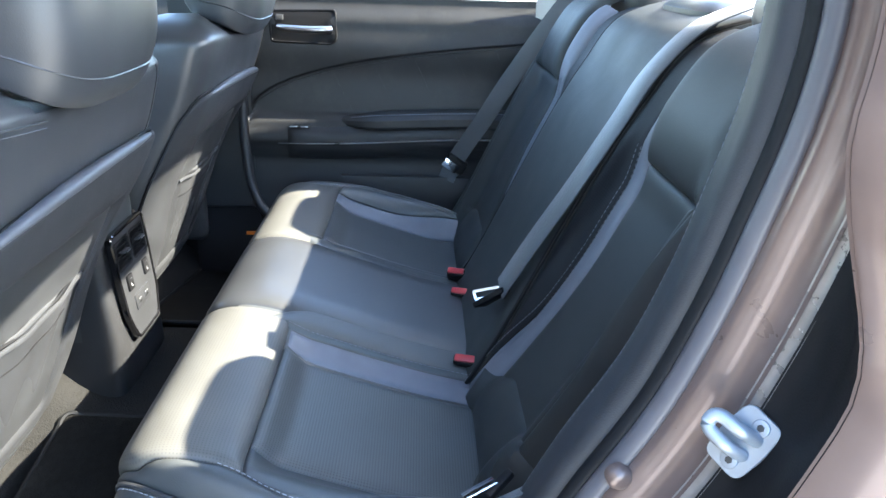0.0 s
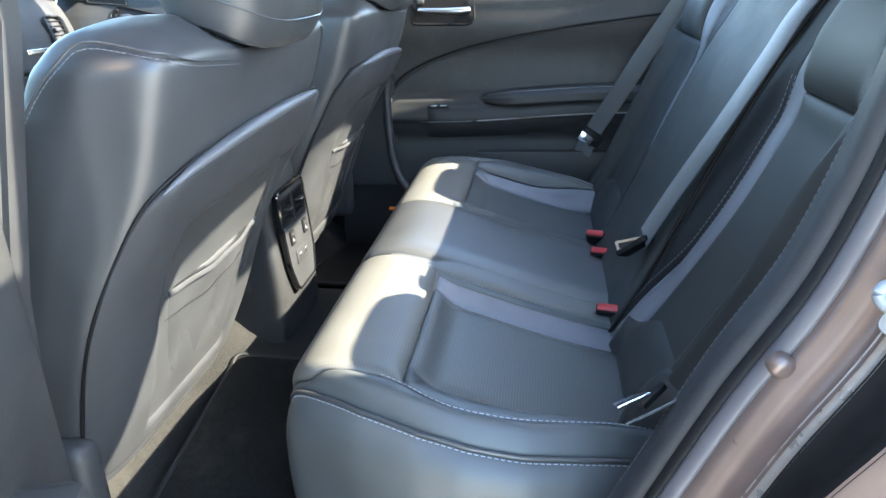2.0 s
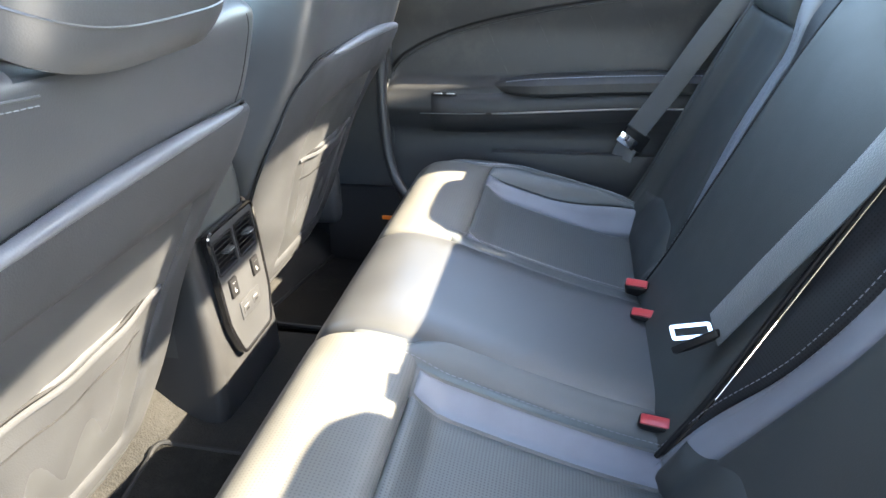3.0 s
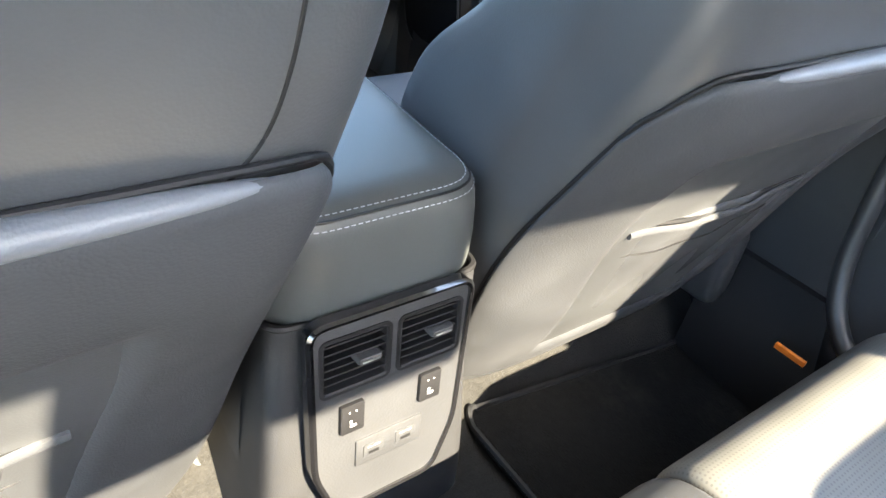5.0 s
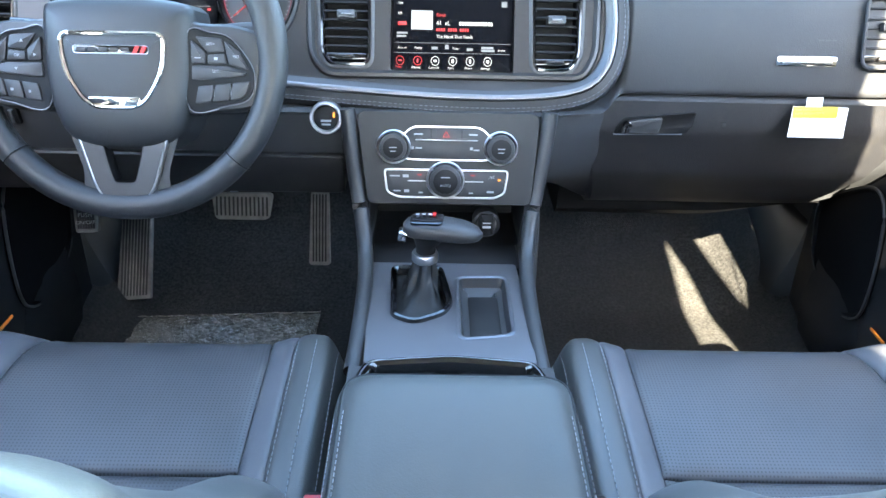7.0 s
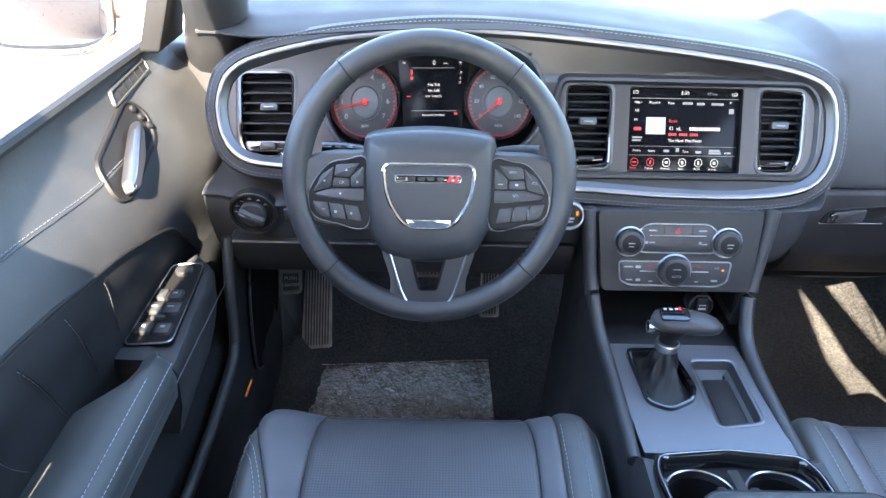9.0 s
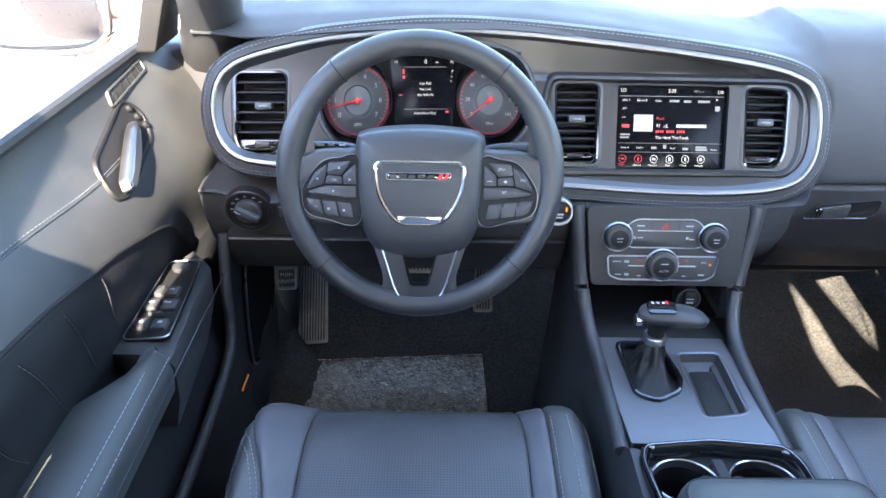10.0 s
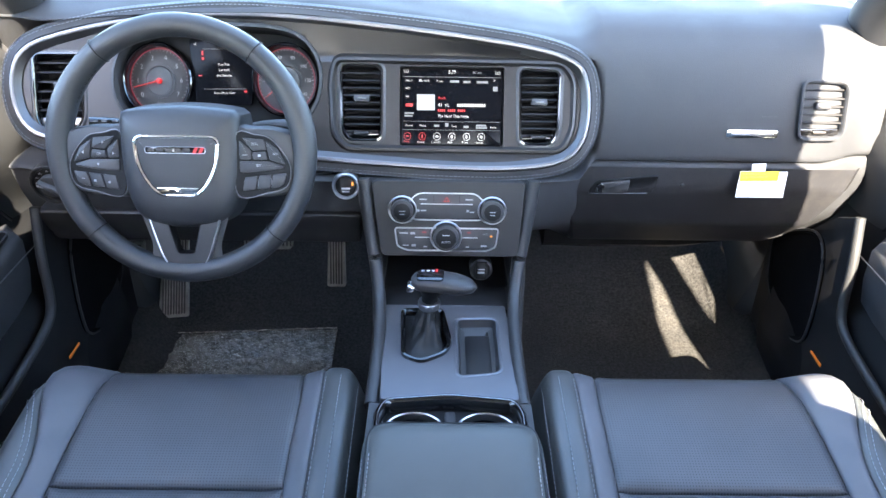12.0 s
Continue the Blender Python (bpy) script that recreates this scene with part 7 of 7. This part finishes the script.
    m = part("mirror_housing", loft([[Vector((sx * (1.015 + rx * math.copysign(abs(math.cos(a)) ** .6, math.cos(a))), y, .715 + rz * math.copysign(abs(math.sin(a)) ** .6, math.sin(a)))) for a in (2 * math.pi * j / 36 for j in range(36))] for y, rx, rz in ((.10, .120, .085), (.105, .126, .09), (.14, .125, .088), (.20, .09, .06), (.225, .05, .03))], (False, True)), PAINT, d, "grey outside mirror housing")
    part("mirror_glass", dish([(1.015 + .118 * math.copysign(abs(math.cos(a)) ** .6, math.cos(a)), .715 + .083 * math.copysign(abs(math.sin(a)) ** .6, math.sin(a))) for a in (2 * math.pi * j / 36 for j in range(36))], lambda u, v, h=0.0: Vector((sx * u, .112 - h - .06 * (u - 1.015), v)), [(0, -.01), (0, 0), (.001, .0005)]), MIRROR, m, "mirror glass")
    part("mirror_bezel", tube([Vector((sx * (1.015 + .121 * math.copysign(abs(math.cos(a)) ** .6, math.cos(a))), .106 - .06 * .121 * math.cos(a), .715 + .086 * math.copysign(abs(math.sin(a)) ** .6, math.sin(a)))) for a in (2 * math.pi * j / 72 for j in range(72))], .0065, 8, closed=True), GREY_PLASTIC, m, "grey mirror rim")
    part("mirror_arm", tube([Vector((sx * .83, .12, .70)), Vector((sx * .92, .14, .70))], .02, 10), PAINT, d)
    return d


front_door(-1)
front_door(1)

REAR_X = [(-.08, .715), (.06, .70), (.16, .712), (.24, .722), (.27, .700), (.30, .690), (.34, .705), (.37, .735), (.46, .745), (.54, .735), (.60, .745), (.66, .775)]


def rear_door():
    sx = 1
    d = thing("rear_door", (.80, -1.25, -.05), "closed rear passenger door with dark panel, armrest and chrome handle", "car door")

    def S(y, z):
        return Vector((piece(REAR_X, z), y, z))

    def at(y, z, h=0.0):
        e = 1e-3
        n = (S(y + e, z) - S(y, z)).cross(S(y, z + e) - S(y, z)).normalized()
        return S(y, z) + (n if n.x < 0 else -n) * h

    def grid(y0, y1, z0, z1, ny=50, nz=24):
        bm = bmesh.new()
        ringed(bm, [[S(lerp(y0, y1, i / ny), lerp(z0(lerp(y0, y1, i / ny)) if callable(z0) else z0, z1(lerp(y0, y1, i / ny)) if callable(z1) else z1, j / nz)) for i in range(ny + 1)] for j in range(nz + 1)], closed=False)
        return bm

    A = spline([(-.925, .18, 0), (-.935, .30, 0), (-.955, .385, 0), (-1.02, .435, 0), (-1.134, .478, 0), (-1.293, .513, 0), (-1.46, .537, 0), (-1.641, .556, 0), (-1.75, .565, 0)], 80)
    def arch(y):
        for a, b in zip(A, A[1:]):
            if b.x <= y <= a.x:
                return lerp(a.y, b.y, (a.x - y) / max(a.x - b.x, 1e-6))
        return .38 if y > -.95 else .565
    part("door_shell", box(.79, -1.60, -.08, .88, -.90, .655, .01), PAINT, d, "grey metallic outer skin")
    part("upper_panel", grid(-.925, -1.75, arch, .668), DOOR_VINYL, d, "black vinyl upper panel")
    part("middle_panel", grid(-.945, -1.75, .28, arch), DOOR_VINYL, d)
    part("arch_seam", tube([at(p.x, p.y, .001) for p in A], .0035, 8), PLASTIC_DARK, d)
    part("arch_piping", tube([at(p.x - .004, p.y - .008, .001) for p in A[8:]], .0022, 8), DOOR_VINYL, d)
    part("lower_panel", grid(-.925, -1.75, -.08, .28), PLASTIC, d)
    bm = bmesh.new()
    for k in range(5):
        y = -1.18 - .11 * k
        stitches([at(y - .05 * t / 8, arch(y) - .02 - .10 * t / 8, .001) for t in range(9)], .004, .003, .0007, bm)
    part("quilt_stitching", bm, DOOR_VINYL, d)
    rec = rounded([(-1.012, .628), (-1.018, .552), (-1.175, .548), (-1.190, .560), (-1.186, .632)], .010, 5)
    # the hollow behind the handle is a dark plate coloured like shade
    part("handle_recess_shade", dish(rec, at, [(-.003, 0), (-.001, .004), (.001, .004), (.003, .0014), (.02, .001)]), PLASTIC_DARK, d)
    part("handle", tube(spline([at(-1.035, .590, .004), at(-1.060, .586, .014), at(-1.11, .582, .020), at(-1.155, .582, .018), at(-1.176, .584, .010)], 24), lambda t: .006 + .0065 * t ** .5, 12, flatten=.8), SATIN, d, "satin chrome pull handle")
    part("lock_button", slab(rrect(-1.050, .605, -1.030, .618, .003), at, .006, .002), PLASTIC, d)
    # armrest shelf with switch and padded rest
    bm = bmesh.new()
    rings = []
    for i in range(31):
        y = -1.010 - .72 * i / 30
        out = .058 * step(-1.005, -1.07, y)
        zt = .325 + .02 * step(-1.1, -1.6, y)
        rings.append([Vector((.742 - k * out, y, z)) for k, z in ((0, zt + .03), (.35, zt + .012), (.8, zt + .004), (1.0, zt - .012), (1.05, zt - .03), (.95, zt - .055), (.5, zt - .085), (0, zt - .095))])
    loft(rings, (True, True), bm)
    part("armrest_shelf", bm, PLASTIC, d)
    rings = []
    for i in range(25):
        y = -1.165 - .50 * i / 24
        k = math.sin(math.pi * min((i + .3) / 8, 1) * .5)
        zt = .345 + .016 * step(-1.1, -1.6, y)
        rings.append([Vector((.735 - .062 * k * a, y, zt + b * k)) for a, b in ((0, -.02), (0, .022), (.3, .026), (.75, .020), (.98, .006), (1.0, -.012), (.9, -.02))])
    part("armrest_pad", loft(rings), DOOR_VINYL, d, "padded leather armrest")
    bm = bmesh.new()
    stitches([r[3] + Vector((-.004, 0, .0005)) for r in rings[3:]], .005, .003, .0007, bm)
    part("armrest_stitching", bm, THREAD, d)
    part("trim_strip", tube([Vector((.682 - .002, y, .290 + .02 * step(-1.1, -1.6, y))) for y in [-1.03 - .62 * i / 20 for i in range(21)]], lambda t: .0022 if t > .28 else .0012, 6), SATIN, d, "bright armrest strip")
    swp = lambda u, v, h=0.0: Vector((.703 + u, v, .3295 + h))
    part("switch_plate", slab(rrect(-.012, -1.115, .014, -1.055, .004), swp, .0025, .001), PLASTIC_DARK, d)
    for v in (-1.082, -1.112):
        ws_ = part("window_switch", slab(rrect(-.008, v, .010, v + .022, .003), swp, .006, .002), PLASTIC, d)
        part("switch_trim", slab(rrect(-.0095, v + .001, -.0080, v + .021, .0005), swp, .005, .0004), SATIN, ws_)
    rings = []
    for y in [-1.20 - .40 * i / 20 for i in range(21)]:
        rings.append([Vector((x, y, z)) for x, z in ((.70, -.05), (.668, .0), (.660, .18), (.665, .205), (.675, .208), (.682, .19), (.69, -.04))])
    part("map_pocket", loft(rings), PLASTIC, d)
    part("belt_seal", tube([Vector((.792, -.92, .672)), Vector((.792, -1.72, .690))], .010, 8), RUBBER, d)
    # rubber seal and reflector at the front edge
    part("door_seal", tube(spline([(.700, -.935, .60), (.690, -.940, .42), (.680, -.942, .28), (.668, -.955, .17), (.648, -.99, .105), (.640, -1.05, .07), (.638, -1.20, .055)], 50), .013, 10, up=(1, 0, 0)), GREY_PLASTIC, d, "grey rubber door seal")
    part("reflector", box(.600, -.990, .052, .606, -.945, .061, .001), ORANGE, d, "orange reflector")
    return d


rear_door()


def open_rear_door():
    """The left rear door, swung wide open on its hinges at the pillar."""
    a = radians(70)
    along = Vector((-math.sin(a), -math.cos(a), 0))
    out = Vector((-math.cos(a), math.sin(a), 0))
    d = thing("rear_door", (-.80, -.94, -.05), "wide open rear door with dark panel and tinted window", "car door")
    at = lambda u, v, h=0.0: Vector((-.795, -.945, 0)) + along * u + out * h + Vector((0, 0, v))
    body_line = rounded([(0, -.08), (.62, -.08), (.70, .10), (.84, .36), (.86, .62), (.82, .655), (0, .655)], .03)
    part("door_shell", slab(body_line, at, .105, .012, base=.022), PAINT, d, "grey metallic outer skin")
    part("door_panel", dish(inset(body_line, .012), lambda u, v, h=0.0: at(u, v, .022 - h), [(0, -.002), (.002, .012), (.012, .018)]), DOOR_VINYL, d, "black vinyl inner panel")
    part("armrest", slab(rounded([(.12, .27), (.70, .30), (.72, .345), (.12, .33)], .015), lambda u, v, h=0.0: at(u, v, .008 - h), .055, .012), DOOR_VINYL, d)
    frame_line = rounded([(-.115, .650), (.83, .650), (.66, 1.03), (.44, 1.11), (-.065, 1.135), (-.065, .935), (-.115, .895)], .02)
    glass_line = rounded([(-.02, .650), (.76, .650), (.62, 1.00), (.43, 1.065), (-.02, 1.085)], .03)
    part("window_frame", holed(frame_line, [glass_line], at, .045, .030), PAINT, d)
    part("window_glass", slab(inset(glass_line, -.004), at, .034, .0005, base=.029), GLOSS, d, "dark tinted window glass")


open_rear_door()
bm = loft([[Vector((x, y, z)) for x, y in ((x0, -.80), (x0 + .05, -.80), (x0 + .05, -1.02), (x0, -1.02 + k))] for x0, z, k in ((.62, -.10, 0), (.63, .02, .02), (.69, .10, .06))])
tagged(part("pillar_foot", bm, PLASTIC_DARK), "black plastic foot of the pillar by the rear floor", "trim", kind="structure")

# ---- rear left door opening: seal, painted jamb, striker ----
OPEN = spline([(-1.37, -.05, 0), (-1.42, .09, 0), (-1.47, .20, 0), (-1.53, .33, 0), (-1.584, .43, 0), (-1.617, .52, 0), (-1.638, .60, 0), (-1.655, .68, 0), (-1.658, .76, 0), (-1.64, .88, 0), (-1.60, .99, 0)], 60)


def jamb(i, d, x):
    p, q = OPEN[max(i - 1, 0)], OPEN[min(i + 1, 59)]
    t = (q - p).normalized()
    n = Vector((t.y, -t.x, 0))
    n = n if n.x < 0 else -n
    c = OPEN[i] + n * d
    return Vector((x, c.x, c.y))


def strip(profile):
    """A band along the opening; the profile may change from row to row."""
    bm = bmesh.new()
    ringed(bm, [spline([jamb(i, d, x) for d, x in (profile(i) if callable(profile) else profile)], 28) for i in range(60)], closed=False)
    return bm


def lip_d(i):
    """How far the outer panel's edge stands from the opening: wide at the wheel arch, close above."""
    z = OPEN[i].y
    return lerp(lerp(.060, .072, step(.30, .45, z)), -.012, step(.52, .70, z))


body = thing("body_side", (-.80, -1.6, -.05), "grey metallic body side round the open rear door", "car body")
part("gap_liner", strip([(.16, -.50), (.10, -.57), (.052, -.606)]), PLASTIC_DARK, body)
part("trim_cover", strip([(.060, -.600), (.044, -.609), (.034, -.624), (.024, -.648), (.016, -.676), (.013, -.694), (.018, -.704), (.028, -.708)]), TRIM_VINYL, body, "stitched dark vinyl trim beside the bench")
part("trim_stitching", stitches([jamb(i, .0295, -.635) + Vector((-.001, .0012, .001)) for i in range(60)], .005, .003, .0006), THREAD_DARK, body)
part("seal_groove", strip([(.026, -.704), (.023, -.714), (.026, -.722), (.034, -.722)]), RUBBER, body, "black rubber groove of the door seal")
part("door_seal", strip([(.030, -.718), (.028, -.728), (.031, -.737), (.037, -.740), (.042, -.735), (.043, -.725)]), SEAL_GREY, body, "smooth grey rubber door seal")
part("jamb", strip([(.038, -.734), (.042, -.746), (.050, -.752), (.058, -.757), (.064, -.766), (.067, -.777)]), PAINT, body, "grey metallic painted door jamb")
part("jamb_edge", strip([(.0655, -.772), (.0675, -.776), (.0705, -.781), (.072, -.787)]), PAINT_EDGE, body, "pale rolled edge of the jamb")
part("jamb_outer", strip(lambda i: [(.071, -.785), (lerp(.080, lip_d(i), .15), -.800), (lerp(.086, lip_d(i), .45), -.822), (lerp(.086, lip_d(i), .8), -.842), (lip_d(i), -.858)]), PLASTIC_DARK, body, "dark inner lip")
part("quarter_panel", strip(lambda i: [(lip_d(i) - .001, -.855), (lip_d(i) + .002, -.868), (lip_d(i) + .014, -.880), (lip_d(i) + .05, -.893), (lip_d(i) + .25, -.92), (lip_d(i) + .85, -.95)]), PAINT, body, "grey metallic quarter panel")
strk = thing("door_striker", (-.780, -1.664, .441), "zinc plated door striker loop bolted to the jamb", "striker")
sk_ = flat((-.794, -1.661, .439), (-.776, -.515, -.341), (0, -.55, .83))
sk = lambda u, v, h=0.0: sk_(u * .66, v * .66, h * .52)
part("plate", dish(rounded([(-.024, -.040), (.024, -.040), (.028, 0), (.024, .040), (-.024, .040), (-.028, 0)], .012, 5), sk, [(0, -.002), (0, .005), (.001, .006), (.003, .006)]), STEEL, strk)
for v in (-.026, .026):
    bo = part("bolt", slab(circle(0.004, v, .010, 24), sk, .010, .002, base=.004), STEEL, strk)
    part("bolt_socket", slab(circle(0.004, v, .0045, 6), sk, .0104, .0001, base=.0098), GREY_PLASTIC, bo)
loop = spline([sk(.010, -.012, .004), sk(-.005, -.012, .030), sk(-.030, -.010, .040), sk(-.036, 0, .041), sk(-.030, .010, .040), sk(-.005, .012, .030), sk(.010, .012, .004)], 40)
part("loop", tube(loop, .0055, 12), STEEL, strk)
plug = thing("jamb_plug", (-.745, -1.587, .364), "round painted plug in the door jamb", "plug")
pg_ = flat((-.7405, -1.589, .362), (.1, -.72, -.45), (0, -.55, .83))
part("cap", dish(circle(0, 0, .0115, 28), pg_, [(0, -.004), (0, .005), (.003, .009), (.008, .0105)]), PAINT, plug)
